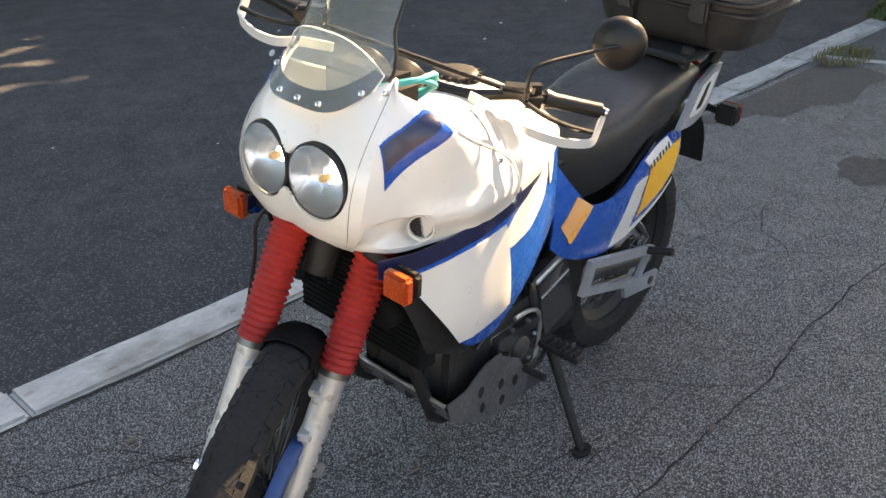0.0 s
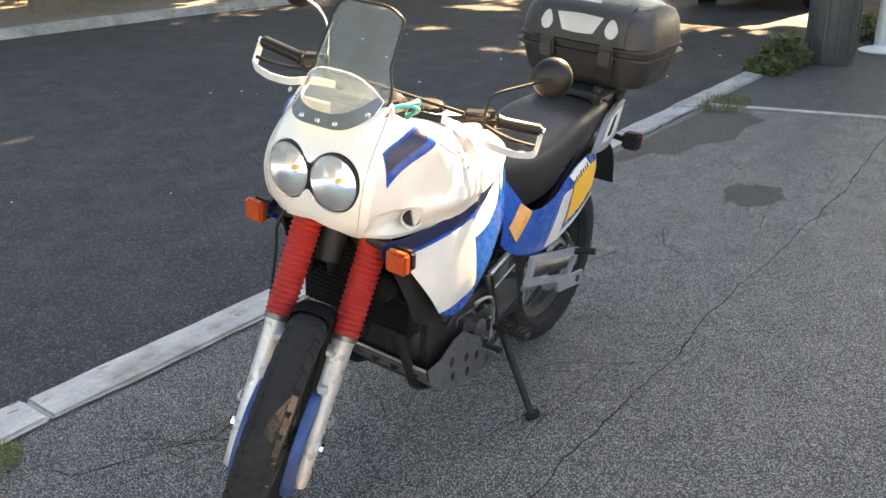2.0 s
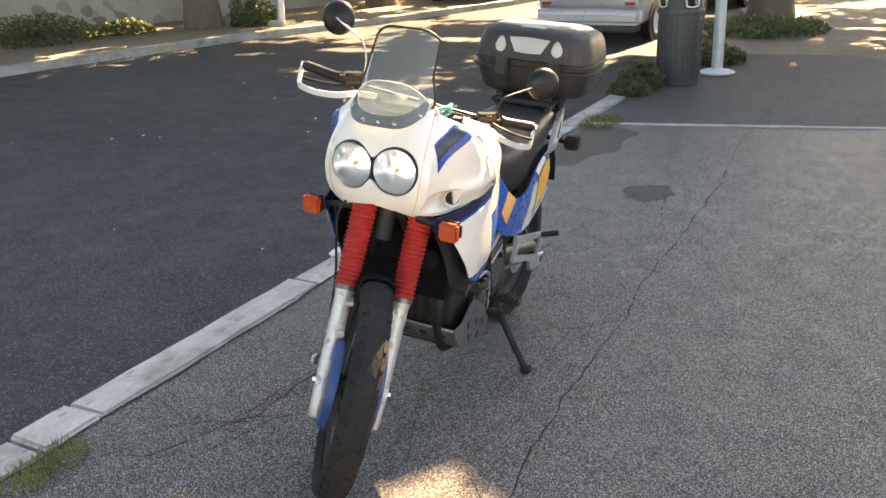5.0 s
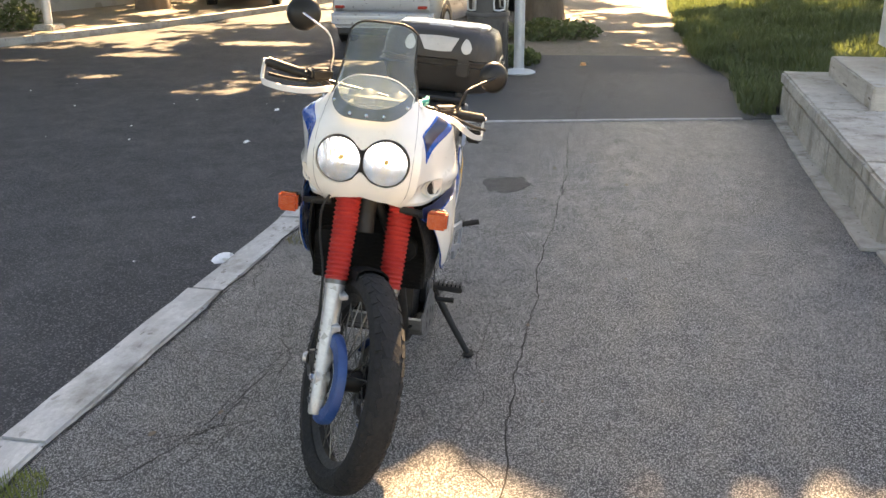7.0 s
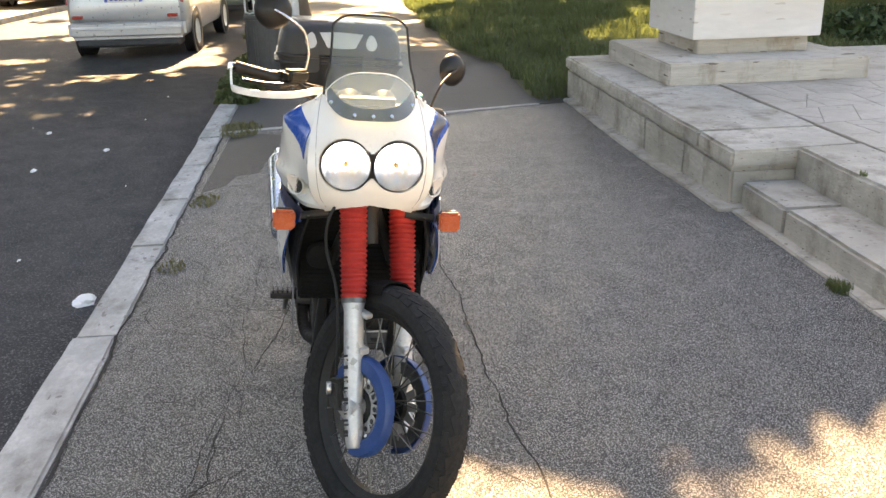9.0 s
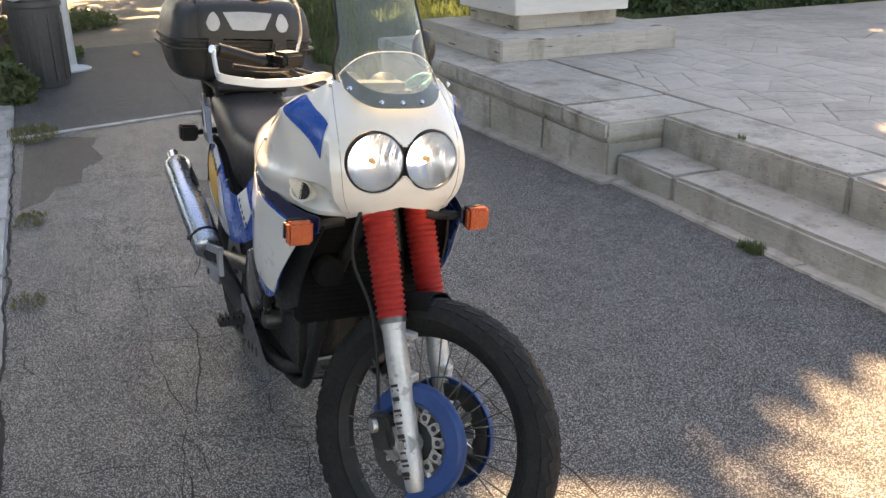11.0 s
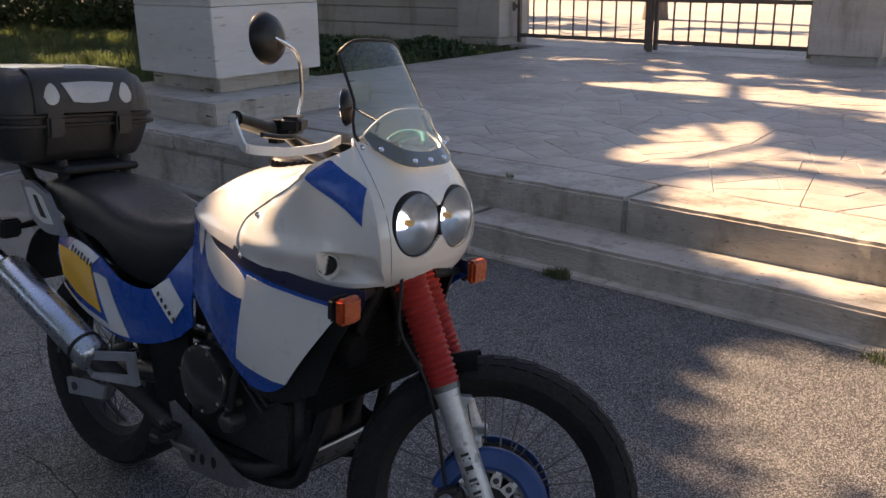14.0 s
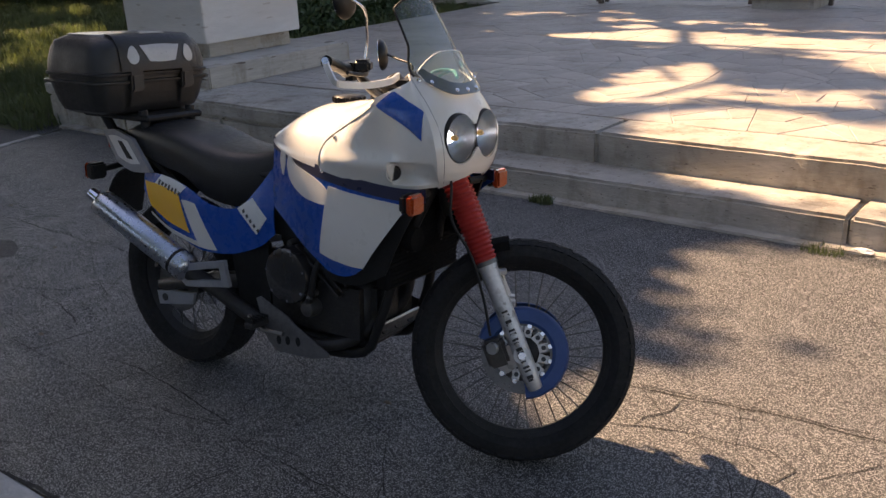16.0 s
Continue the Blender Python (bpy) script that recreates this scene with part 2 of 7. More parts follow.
def box(x0, x1, y0, y1, z0, z1, bevel=0.0, seg=1, bm=None, m=None):
    bm = bm or bmesh.new()
    r = bmesh.ops.create_cube(bm, size=1.0)
    vs = r["verts"]
    for v in vs:
        v.co = Vector(((x0 + x1) / 2 + v.co.x * (x1 - x0), (y0 + y1) / 2 + v.co.y * (y1 - y0), (z0 + z1) / 2 + v.co.z * (z1 - z0)))
        if m is not None:
            v.co = m @ v.co
    if bevel:
        es = list({e for v in vs for e in v.link_edges})
        bmesh.ops.bevel(bm, geom=es, offset=bevel, segments=seg, affect="EDGES", clamp_overlap=True)
    return bm


def tube(points, radius, sides=10, bm=None, cap=True):
    """A round bar along points; radius is a number or one per point."""
    bm = bm or bmesh.new()
    pts = [Vector(p) for p in points]
    rs = radius if isinstance(radius, (list, tuple)) else [radius] * len(pts)
    rings, up = [], None
    for i, p in enumerate(pts):
        d = (pts[min(i + 1, len(pts) - 1)] - pts[max(i - 1, 0)]).normalized()
        if up is None:
            up = Vector((0, 0, 1)) if abs(d.z) < 0.9 else Vector((1, 0, 0))
        a = d.cross(up).normalized()
        up = a.cross(d).normalized()
        rings.append([bm.verts.new(p + rs[i] * (math.cos(2 * math.pi * k / sides) * a + math.sin(2 * math.pi * k / sides) * up)) for k in range(sides)])
    for r0, r1 in zip(rings, rings[1:]):
        for k in range(sides):
            bm.faces.new((r0[k], r0[(k + 1) % sides], r1[(k + 1) % sides], r1[k]))
    if cap:
        bm.faces.new(rings[0][::-1])
        bm.faces.new(rings[-1])
    return bm


def lathe(profile, sides=40, m=None, bm=None, close=True):
    """Turns (radius, height) points about z; m places the result."""
    bm = bm or bmesh.new()
    rings = []
    for r, h in profile:
        ring = []
        for k in range(sides):
            a = 2 * math.pi * k / sides
            p = Vector((r * math.cos(a), r * math.sin(a), h))
            ring.append(bm.verts.new(m @ p if m is not None else p))
        rings.append(ring)
    pairs = list(zip(rings, rings[1:]))
    if close:
        pairs.append((rings[-1], rings[0]))
    for a, b in pairs:
        for k in range(sides):
            bm.faces.new((a[k], a[(k + 1) % sides], b[(k + 1) % sides], b[k]))
    return bm


def prism(outline, z0, z1, bm=None, m=None, bevel=0.0):
    """An upright prism over a flat outline of (x, y)."""
    bm = bm or bmesh.new()
    a = [bm.verts.new((m @ Vector((x, y, z0))) if m is not None else (x, y, z0)) for x, y in outline]
    b = [bm.verts.new((m @ Vector((x, y, z1))) if m is not None else (x, y, z1)) for x, y in outline]
    fs = [bm.faces.new(a[::-1]), bm.faces.new(b)]
    n = len(a)
    for i in range(n):
        bm.faces.new((a[i], a[(i + 1) % n], b[(i + 1) % n], b[i]))
    if bevel:
        bmesh.ops.bevel(bm, geom=[e for e in fs[1].edges], offset=bevel, segments=1, affect="EDGES", clamp_overlap=True)
    return bm


def ribbon(points, width, z, rng, bm=None, wob=0.35):
    """A thin uneven strip lying on the ground along points."""
    bm = bm or bmesh.new()
    fine = []
    for (x0, y0), (x1, y1) in zip(points, points[1:]):
        n = max(2, int(math.hypot(x1 - x0, y1 - y0) / 0.05))
        for i in range(n):
            t = i / n
            fine.append((x0 + (x1 - x0) * t, y0 + (y1 - y0) * t))
    fine.append(points[-1])
    prev = None
    for i, (x, y) in enumerate(fine):
        ax, ay = fine[max(0, i - 1)]
        bx, by = fine[min(len(fine) - 1, i + 1)]
        d = math.hypot(bx - ax, by - ay) or 1
        nx, ny = -(by - ay) / d, (bx - ax) / d
        o = 0.022 * noise.noise((x * 4.0, y * 4.0, 3.3)) + 0.012 * noise.noise((x * 17.0, y * 17.0, 1.3))
        w = width * (1 + wob * rng.uniform(-1, 1)) * 0.5
        if i in (0, len(fine) - 1):
            w *= 0.2
        cur = (bm.verts.new((x + nx * (o + w), y + ny * (o + w), z)), bm.verts.new((x + nx * (o - w), y + ny * (o - w), z)))
        if prev:
            bm.faces.new((prev[0], prev[1], cur[1], cur[0]))
        prev = cur
    return bm


def sheet(outline, z, bm=None):
    bm = bm or bmesh.new()
    bm.faces.new([bm.verts.new((x, y, z)) for x, y in outline])
    return bm


# ---- the large structure ----
def skew(x):
    return 0.014 * (max(-8.0, min(14.0, x)) - 1.3)


ROAD_Z, KERB_IN, KERB_OUT = -0.10, 2.86, 3.05
FAR_KERB = [(-60, 14.0), (0, 12.3), (5, 11.9), (8, 11.6), (11.4, 11.0), (14.5, 9.9), (18.5, 9.0), (30, 7.8), (70, 6.0)]
tagged(part("ground", sheet([(-600, -600), (600, -600), (600, 600), (-600, 600)], -0.16), M["dirt"]), "dry beaten earth reaching to the horizon", "ground", kind="structure")
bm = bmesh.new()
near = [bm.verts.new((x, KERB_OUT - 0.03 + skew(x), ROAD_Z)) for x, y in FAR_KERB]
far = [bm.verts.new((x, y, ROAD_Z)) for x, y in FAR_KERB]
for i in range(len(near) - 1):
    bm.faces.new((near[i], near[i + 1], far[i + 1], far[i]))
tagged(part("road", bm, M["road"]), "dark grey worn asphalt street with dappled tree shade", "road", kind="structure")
# near pavement: one slab up to the stone line, another beyond it
LINE_A, LINE_B = (6.36, KERB_IN + 0.07), (7.08, -0.12)
def dip(x, y):
    """Hollows in the old asphalt, where wheels have stood."""
    return -0.018 * math.exp(-((x - 1.11) ** 2 + (y - 1.886) ** 2) / 0.18) - 0.036 * math.exp(-((x - 2.548) ** 2 + (y - 1.982) ** 2) / 0.18)
def fall(x, y):
    """Height of the near pavement: flat by the kerb, rising a little towards the steps, worn into two dips."""
    a, b = max(0.0, min(1.0, (0.95 - y) / 1.15)), max(0.0, min(1.0, (5.2 - x) / 1.7))
    return 0.045 * a * a * (3 - 2 * a) * b * b * (3 - 2 * b) + dip(x, y)


bm = bmesh.new()
g_ = []
for k in range(37):
    v = k / 36
    row = []
    for x in [-40, -8, -1, 0] + [0.1 * i for i in range(3, 37)] + [3.9, 4.3, 4.8, 5.2, 6.0, None]:
        y = -0.42 + (KERB_IN + 0.07 + 0.42) * v
        if x is None:
            x = LINE_B[0] + (LINE_A[0] - LINE_B[0]) * max(0.0, (y - LINE_B[1]) / (LINE_A[1] - LINE_B[1]))
        y -= v * max(0.0, min(0.2, 0.2 * (6.36 - x) / 14.36))
        row.append(bm.verts.new((x, y, fall(x, y))))
    g_.append(row)
for a, b in zip(g_, g_[1:]):
    for i in range(len(a) - 1):
        bm.faces.new((a[i], a[i + 1], b[i + 1], b[i]))
pavement = tagged(part("pavement", bm, M["pavement"]), "speckled grey asphalt pavement with long cracks", "pavement", kind="structure")
bm = prism([(7.12, -0.40), (9.75, -0.05), (9.45, KERB_IN + 0.11), (6.42, KERB_IN + 0.07), (7.14, -0.12)], -0.15, -0.003)
tagged(part("pavement", bm, M["pavement_far"]), "speckled grey asphalt pavement beyond the stone strip", "pavement", kind="structure")
bm = prism([(9.752, -0.05), (11.3, 0.05), (11.0, KERB_IN + 0.13), (9.452, KERB_IN + 0.11)], -0.15, -0.006)
tagged(part("pavement", bm, M["patch"]), "dark rough asphalt band across the pavement", "pavement", kind="structure")
bm = prism([(11.302, 0.05), (60, 0.6), (60, KERB_IN + 0.18), (14, KERB_IN + 0.18), (11.002, KERB_IN + 0.13)], -0.15, -0.012)
tagged(part("pavement", bm, M["dirt"]), "sandy sunlit footpath under the trees", "pavement", kind="structure")
# far pavement and wall
bm = bmesh.new()
a = [bm.verts.new((x, y + 0.22, 0.0)) for x, y in FAR_KERB]
b = [bm.verts.new((x, y + 4.2, 0.05)) for x, y in FAR_KERB]
for i in range(len(a) - 1):
    bm.faces.new((a[i], a[i + 1], b[i + 1], b[i]))
tagged(part("pavement", bm, M["dirt"]), "bare earth strip on the far side of the street", "pavement", kind="structure")
bm = bmesh.new()
for (x0, y0), (x1, y1) in zip(FAR_KERB, FAR_KERB[1:]):
    c = [(x0, y0, -0.15), (x1, y1, -0.15), (x1, y1 + 0.22, -0.15), (x0, y0 + 0.22, -0.15)]
    lo = [bm.verts.new(p) for p in c]
    hi = [bm.verts.new((p[0], p[1], 0.02)) for p in c]
    bm.faces.new(hi)
    for i in range(4):
        bm.faces.new((lo[i], lo[(i + 1) % 4], hi[(i + 1) % 4], hi[i]))
tagged(part("kerb_far", bm, M["kerb"]), "pale stone kerb on the far side of the street", "kerb", kind="structure")
bm = bmesh.new()
for (x0, y0), (x1, y1) in zip(FAR_KERB, FAR_KERB[1:]):
    c = [(x0, y0 + 3.6), (x1, y1 + 3.6), (x1, y1 + 4.0), (x0, y0 + 4.0)]
    lo = [bm.verts.new((*p, -0.15)) for p in c]
    hi = [bm.verts.new((*p, 3.2)) for p in c]
    bm.faces.new(hi)
    for i in range(4):
        bm.faces.new((lo[i], lo[(i + 1) % 4], hi[(i + 1) % 4], hi[i]))
tagged(part("wall_street", bm, M["plaster"]), "weathered grey plaster boundary wall along the street", "wall", kind="structure")

# cracks and stains in the near pavement
rng = random.Random(4)
CRACKS = [
    ([(9.0, 1.62), (6.7, 1.58), (5.7, 1.56), (5.0, 1.48), (3.7, 1.465), (3.2, 1.46), (2.9, 1.45), (2.6, 1.42), (2.2, 1.41), (1.95, 1.40), (1.5, 1.385), (1.1, 1.345), (0.4, 1.25), (-0.6, 1.2), (-3, 1.1)], 0.016),
    ([(2.25, 1.42), (2.1, 1.62), (1.75, 1.66), (1.5, 1.8)], 0.008),
    ([(2.6, 1.42), (2.45, 1.6), (2.0, 1.58), (1.6, 1.5), (1.3, 1.55), (1.1, 1.36)], 0.008),
    ([(3.7, 1.46), (3.4, 1.85), (3.3, 2.35), (2.55, 2.37), (1.98, 2.32), (1.2, 2.42), (0.6, 2.86)], 0.009),
    ([(0.95, 1.31), (0.8, 1.47), (0.55, 1.62), (0.4, 1.9)], 0.008),
    ([(1.9, 2.32), (1.7, 2.0), (1.5, 2.05), (1.3, 2.3), (0.9, 2.4)], 0.008),
    ([(3.3, 1.9), (3.9, 1.6), (4.5, 1.75), (5.2, 2.3), (5.8, 2.4)], 0.007),
    ([(2.55, 2.37), (2.7, 2.7), (2.6, 2.86)], 0.007),
    ([(3.3, 2.35), (3.9, 2.5), (4.5, 2.4)], 0.007),
    ([(0.6, 1.26), (0.45, 0.9), (0.1, 0.7)], 0.006),
]
for pts, w in CRACKS:
    part("crack", ribbon(pts, w * 0.36, 0.0025, rng), M["crack"], pavement)
for pts in ([(0.98, 1.30), (0.82, 1.29), (0.53, 1.25), (0.19, 1.21)], [(0.86, 1.57), (0.85, 1.50), (0.80, 1.42), (0.80, 1.29)], [(0.94, 1.59), (0.73, 1.52), (0.46, 1.49), (0.37, 1.54), (0.42, 1.66)], [(0.72, 1.38), (0.51, 1.32)], [(0.32, 1.58), (0.16, 1.35)], [(3.72, 2.02), (3.49, 2.03), (3.17, 2.12)], [(3.17, 2.41), (3.08, 2.12)]):
    part("crack", ribbon(pts, 0.0045, 0.0028, rng), M["crack"], pavement)
for pts in ([(2.87, 2.24), (2.66, 2.18), (2.34, 2.22), (2.14, 2.26), (1.98, 2.30)], [(3.14, 2.44), (3.12, 2.24), (3.04, 1.95)], [(0.86, 2.62), (0.90, 2.53), (1.17, 2.43), (1.29, 2.35), (1.50, 2.38)], [(1.15, 2.43), (1.16, 2.33)], [(1.21, 2.43), (1.34, 2.25)], [(1.41, 2.39), (1.69, 2.36)]):
    part("crack", ribbon(pts, 0.005, 0.0030, rng), M["crack"], pavement)
# hair cracks branching through the old surface by the kerb and past the stand
for k in range(34):
    x, y = rng.uniform(0.0, 6.2), rng.choice((rng.uniform(1.5, 2.75), rng.uniform(1.0, 2.75)))
    a = rng.choice((0.0, 0.5, 1.1, 1.6, 2.4)) + rng.uniform(-0.3, 0.3)
    pts = [(x, y)]
    for i in range(rng.randrange(3, 7)):
        a += rng.uniform(-0.7, 0.7)
        x, y = x + 0.13 * math.cos(a), y + 0.13 * math.sin(a)
        if 1.0 < y < 2.8:
            pts.append((x, y))
    if len(pts) > 2:
        part("crack", ribbon(pts, rng.uniform(0.0022, 0.004), 0.0032 + 0.00002 * k, rng), M["crack"], pavement)
# shadow in the gap along the kerb, painted as a dark strip
part("gap", ribbon([(x, KERB_IN - 0.006 + skew(x)) for x in (-6, -2, 0, 1, 2, 3, 4, 5, 6.2)], 0.012, 0.0036, rng), M["crack"], pavement)


def blot(cx, cy, rx, ry, seed, z=0.002, n=40):
    out = []
    for k in range(n):
        a = 2 * math.pi * k / n
        r = 1 + 0.35 * noise.noise((math.cos(a) * 1.7 + seed, math.sin(a) * 1.7, seed)) + 0.12 * noise.noise((math.cos(a) * 6 + seed, math.sin(a) * 6, 2.0))
        out.append((cx + rx * r * math.cos(a), cy + ry * r * math.sin(a)))
    return sheet(out, z)


part("stain", blot(4.52, 1.85, 0.20, 0.145, 1.0), M["stain"], pavement, "dark oil stain")
part("stain", sheet([(4.55, 2.855), (4.7, 2.72), (4.95, 2.66), (5.0, 2.52), (5.3, 2.5), (5.5, 2.36), (5.9, 2.42), (6.15, 2.36), (6.3, 2.6), (6.3, 2.855)], 0.002), M["stain"], pavement, "dark damp asphalt beside the kerb")
for o in pavement.children:        # lay cracks and stains on the hollows
    for v in o.data.vertices:
        v.co.z += dip(v.co.x, v.co.y)

# near kerb: single stones
kerb = empty("kerb_near", pose(0, 0, 0), label="worn white-painted stone kerb beside the street", category="kerb", kind="structure")
rng = random.Random(11)
joints = [-8.6, -7.4, -6.2, -5.0, -3.9, -2.8, -1.7, -0.5, 0.78, 1.03, 2.40, 3.56, 4.43, 5.3, 6.2, 7.05, 7.75, 8.6, 9.4]
for x0, x1 in zip(joints, joints[1:]):
    dy, dz = rng.uniform(-0.012, 0.012), rng.uniform(-0.008, 0.004)
    bm = box(x0 + 0.003, x1 - 0.003, KERB_IN + 0.004 + dy * 0.3, KERB_OUT + dy, -0.3, 0.012 + dz, 0.012, 2)
    bmesh.ops.subdivide_edges(bm, edges=[e for e in bm.edges if e.calc_length() > 0.3 and abs(e.verts[0].co.y - e.verts[1].co.y) < 0.02], cuts=9)
    for v in bm.verts:
        k = noise.noise((v.co.x * 3.1, v.co.y * 9, v.co.z * 8))
        v.co.y += 0.006 * k if v.co.y > 2.95 else 0.003 * k
        v.co.z += 0.006 * noise.noise((v.co.x * 5.3, v.co.y * 5, 7.7))
        v.co.y += skew(v.co.x)
    part("kerb_stone", bm, M["kerb"], kerb)
bm = prism([(LINE_A[0], LINE_A[1]), (7.022, 0.12), (7.092, 0.12), (LINE_A[0] + 0.07, LINE_A[1])], -0.1, 0.006)
tagged(part("trim", bm, M["kerb"]), "pale narrow stone strip set across the pavement", "stone strip", kind="structure")

# ---- terrace and steps ----
STEP1, STEP2, RISER_Y, LOW_Y, TERR_Y = 0.195, 0.377, -0.60, -0.29, -0.22
TX0, TX1 = 3.53, 7.45
terrace = empty("terrace", label="travertine terrace with two broad steps", category="terrace", kind="structure")
part("core", box(-30, 7.35, -40, -0.72, -0.15, STEP2 - 0.045), M["joint"], terrace)
part("core", box(TX0 + 0.06, 7.35, -0.715, -0.30, -0.15, STEP2 - 0.047), M["joint"], terrace)
def stone(x0, x1, y0, y1, z0, z1, mat, name="stone", bev=0.017, wob=0.006, parent=None):
    bm = box(x0, x1, y0, y1, z0, z1, bev, 2)
    cuts = max(2, min(40, int((x1 - x0) / 0.07)))
    bmesh.ops.subdivide_edges(bm, edges=[e for e in bm.edges if abs(e.verts[0].co.x - e.verts[1].co.x) > 0.5 * (x1 - x0)], cuts=cuts)
    for v in bm.verts:
        s = Vector((v.co.x * 2.7, v.co.y * 2.7, v.co.z * 5))
        v.co += Vector((0, noise.noise(s), noise.noise(s + Vector((9, 2, 1))))) * wob
        if v.co.y > y1 - 0.03 and v.co.z > z1 - 0.03:      # worn and chipped front edge
            q = Vector((v.co.x * 11, v.co.z * 9, 4.0))
            chip = max(0.0, noise.noise(q) - 0.18) * 0.035 + 0.004 * noise.noise(q * 2.3)
            v.co.y -= chip
            v.co.z -= chip * 0.6
    return part(name, bm, mat, parent or terrace)
g = 0.002
for x0, x1 in zip([-16.0, -13, -10.2, -7.4, -4.6, -1.9, 0.1, 2.165], [-13.0, -10.2, -7.4, -4.6, -1.9, 0.1, 2.165, TX0 + 0.02]):
    stone(x0 + g, x1 - g, -0.99, RISER_Y, 0.04, STEP2, M["travertine_weathered"], "coping")
for x0, x1 in zip([-16.0, -13.1, -10.5, -7.9, -5.3, -3.1, -1.0, 0.705, 3.0], [-13.1, -10.5, -7.9, -5.3, -3.1, -1.0, 0.705, 3.0, TX0]):
    stone(x0 + g * 2, x1 - g * 2, RISER_Y - 0.1, LOW_Y, -0.1, STEP1, M["travertine_weathered"], "step_stone")
for x0, x1 in zip([-16, -12, -8, -4.2, -1.2, 0.8, 2.05, 3.45, 4.0, 4.7, 6.0], [-12, -8, -4.2, -1.2, 0.8, 2.05, 3.45, 4.0, 4.7, 6.0, 7.2]):
    fy = -0.215 if x0 < 3.3 else -0.14
    ob = stone(x0 + g, x1 - g, fy - 0.2, fy, -0.12, 0.013 if x0 < 3.3 else 0.018, M["travertine_weathered"], "edging", 0.006)
    for v in ob.data.vertices:      # the edging follows the pavement
        v.co.z += fall(v.co.x, -0.2)
# terrace front: coping over upright slabs
for x0, x1 in zip([TX0, 4.02, 5.6], [4.02, 5.6, TX1]):
    stone(x0 + g, x1 - g, -0.98 if x0 > TX0 else -0.97, TERR_Y, 0.265, STEP2, M["travertine_weathered"], "coping")
for x0, x1 in zip([TX0 + 0.01, 4.3, 5.05, 6.3], [4.3, 5.05, 6.3, TX1 - 0.02]):
    stone(x0 + g, x1 - g, -0.96, TERR_Y - 0.014, -0.1, 0.262, M["travertine_weathered"], "slab")
stone(7.36, TX1 - 0.02, -3.0, -0.52, -0.1, 0.37, M["travertine_weathered"], "slab")

# pillar on the terrace
pillar = empty("pillar", label="massive white travertine block pillar on a stepped base", category="pillar", kind="structure")
part("base_slab", box(5.58, 7.24, -2.20, -0.58, STEP2 - 0.01, STEP2 + 0.165, 0.012, 2), M["travertine_pitted"], pillar)
part("neck", box(6.06, 7.02, -1.92, -0.98, STEP2 + 0.165, STEP2 + 0.29, 0.008, 2), M["travertine_pitted"], pillar)
for k, (z0, z1) in enumerate(((0.29, 0.83), (0.834, 1.4), (1.404, 2.0), (2.004, 2.6))):
    part("block", box(5.99, 7.09, -1.99, -0.91, STEP2 + z0, STEP2 + z1, 0.006, 2), M["marble_block"], pillar)

# gate pillars, gate leaves
def gate_pillar(x0, x1, y0, y1):
    p = empty("gate_pillar", label="square travertine gate pillar with a plain foot", category="pillar", kind="structure")
    part("foot", box(x0 + 0.03, x1 - 0.03, y0 + 0.03, y1 - 0.03, STEP2 - 0.01, STEP2 + 0.1, 0.01, 1), M["travertine_weathered"], p)
    part("shaft", box(x0, x1, y0, y1, STEP2 + 0.1, STEP2 + 2.9, 0.015, 2), M["travertine"], p)
    relief = tube([((x0 + x1) / 2, y1 + 0.002, STEP2 + 0.60), ((x0 + x1) / 2 + 0.015, y1 + 0.003, STEP2 + 0.85), ((x0 + x1) / 2, y1 + 0.002, STEP2 + 1.15)], [0.006, 0.014, 0.010], 8)
    for k in range(4):      # leaves in pairs up the carved stem
        for s in (-1, 1):
            q = Matrix.Translation(((x0 + x1) / 2 + s * (0.06 - 0.004 * k), y1, STEP2 + 0.70 + 0.12 * k)) @ pose(0, 0, 0, 0, s * 42, 0) @ Matrix.Diagonal((0.024, 0.012, 0.075, 1))
            bmesh.ops.create_uvsphere(relief, u_segments=10, v_segments=6, radius=1.0, matrix=q)
    part("relief", relief, M["travertine"], p, "carved leafy stem", True)
    part("cap", box(x0 - 0.08, x1 + 0.08, y0 - 0.08, y1 + 0.08, STEP2 + 2.902, STEP2 + 3.05, 0.015, 2), M["travertine"], p)
gate_pillar(2.85, 3.63, -7.85, -7.10)
gate_pillar(7.95, 8.72, -7.80, -7.05)
gate_pillar(-2.2, -1.42, -7.85, -7.10)
def gate_leaf(x0, x1, y):
    g_ = empty("gate_leaf", pose(x0, y, STEP2), label="closed brown wrought iron gate leaf with square bars", category="gate")
    w = x1 - x0
    part("stile", box(0, 0.05, -0.025, 0.025, 0.02, 2.2, 0.004), M["iron"], g_)
    part("stile", box(w - 0.05, w, -0.025, 0.025, 0.02, 2.2, 0.004), M["iron"], g_)
    for z in (0.10, 0.62, 1.3, 2.1):
        part("rail", box(0.05, w - 0.05, -0.02, 0.02, z, z + 0.05, 0.004), M["iron"], g_)
    for z in (0.50, 1.75):
        part("hinge", box(w - 0.002, w + 0.055, -0.014, 0.014, z, z + 0.05, 0.004), M["iron"], g_)
        part("hinge_plate", box(w + 0.030, w + 0.048, 0.016, 0.075, z - 0.035, z + 0.085, 0.004), M["iron"], g_)
    n = int(round((w - 0.1) / 0.215))
    for i in range(1, n):
        x = 0.05 + (w - 0.1) * i / n
        part("bar", box(x - 0.009, x + 0.009, -0.009, 0.009, 0.15, 2.1), M["iron"], g_)
gate_leaf(3.70, 5.72, -7.45)
gate_leaf(5.80, 7.90, -7.45)
gate_leaf(-0.6, 2.80, -7.45)
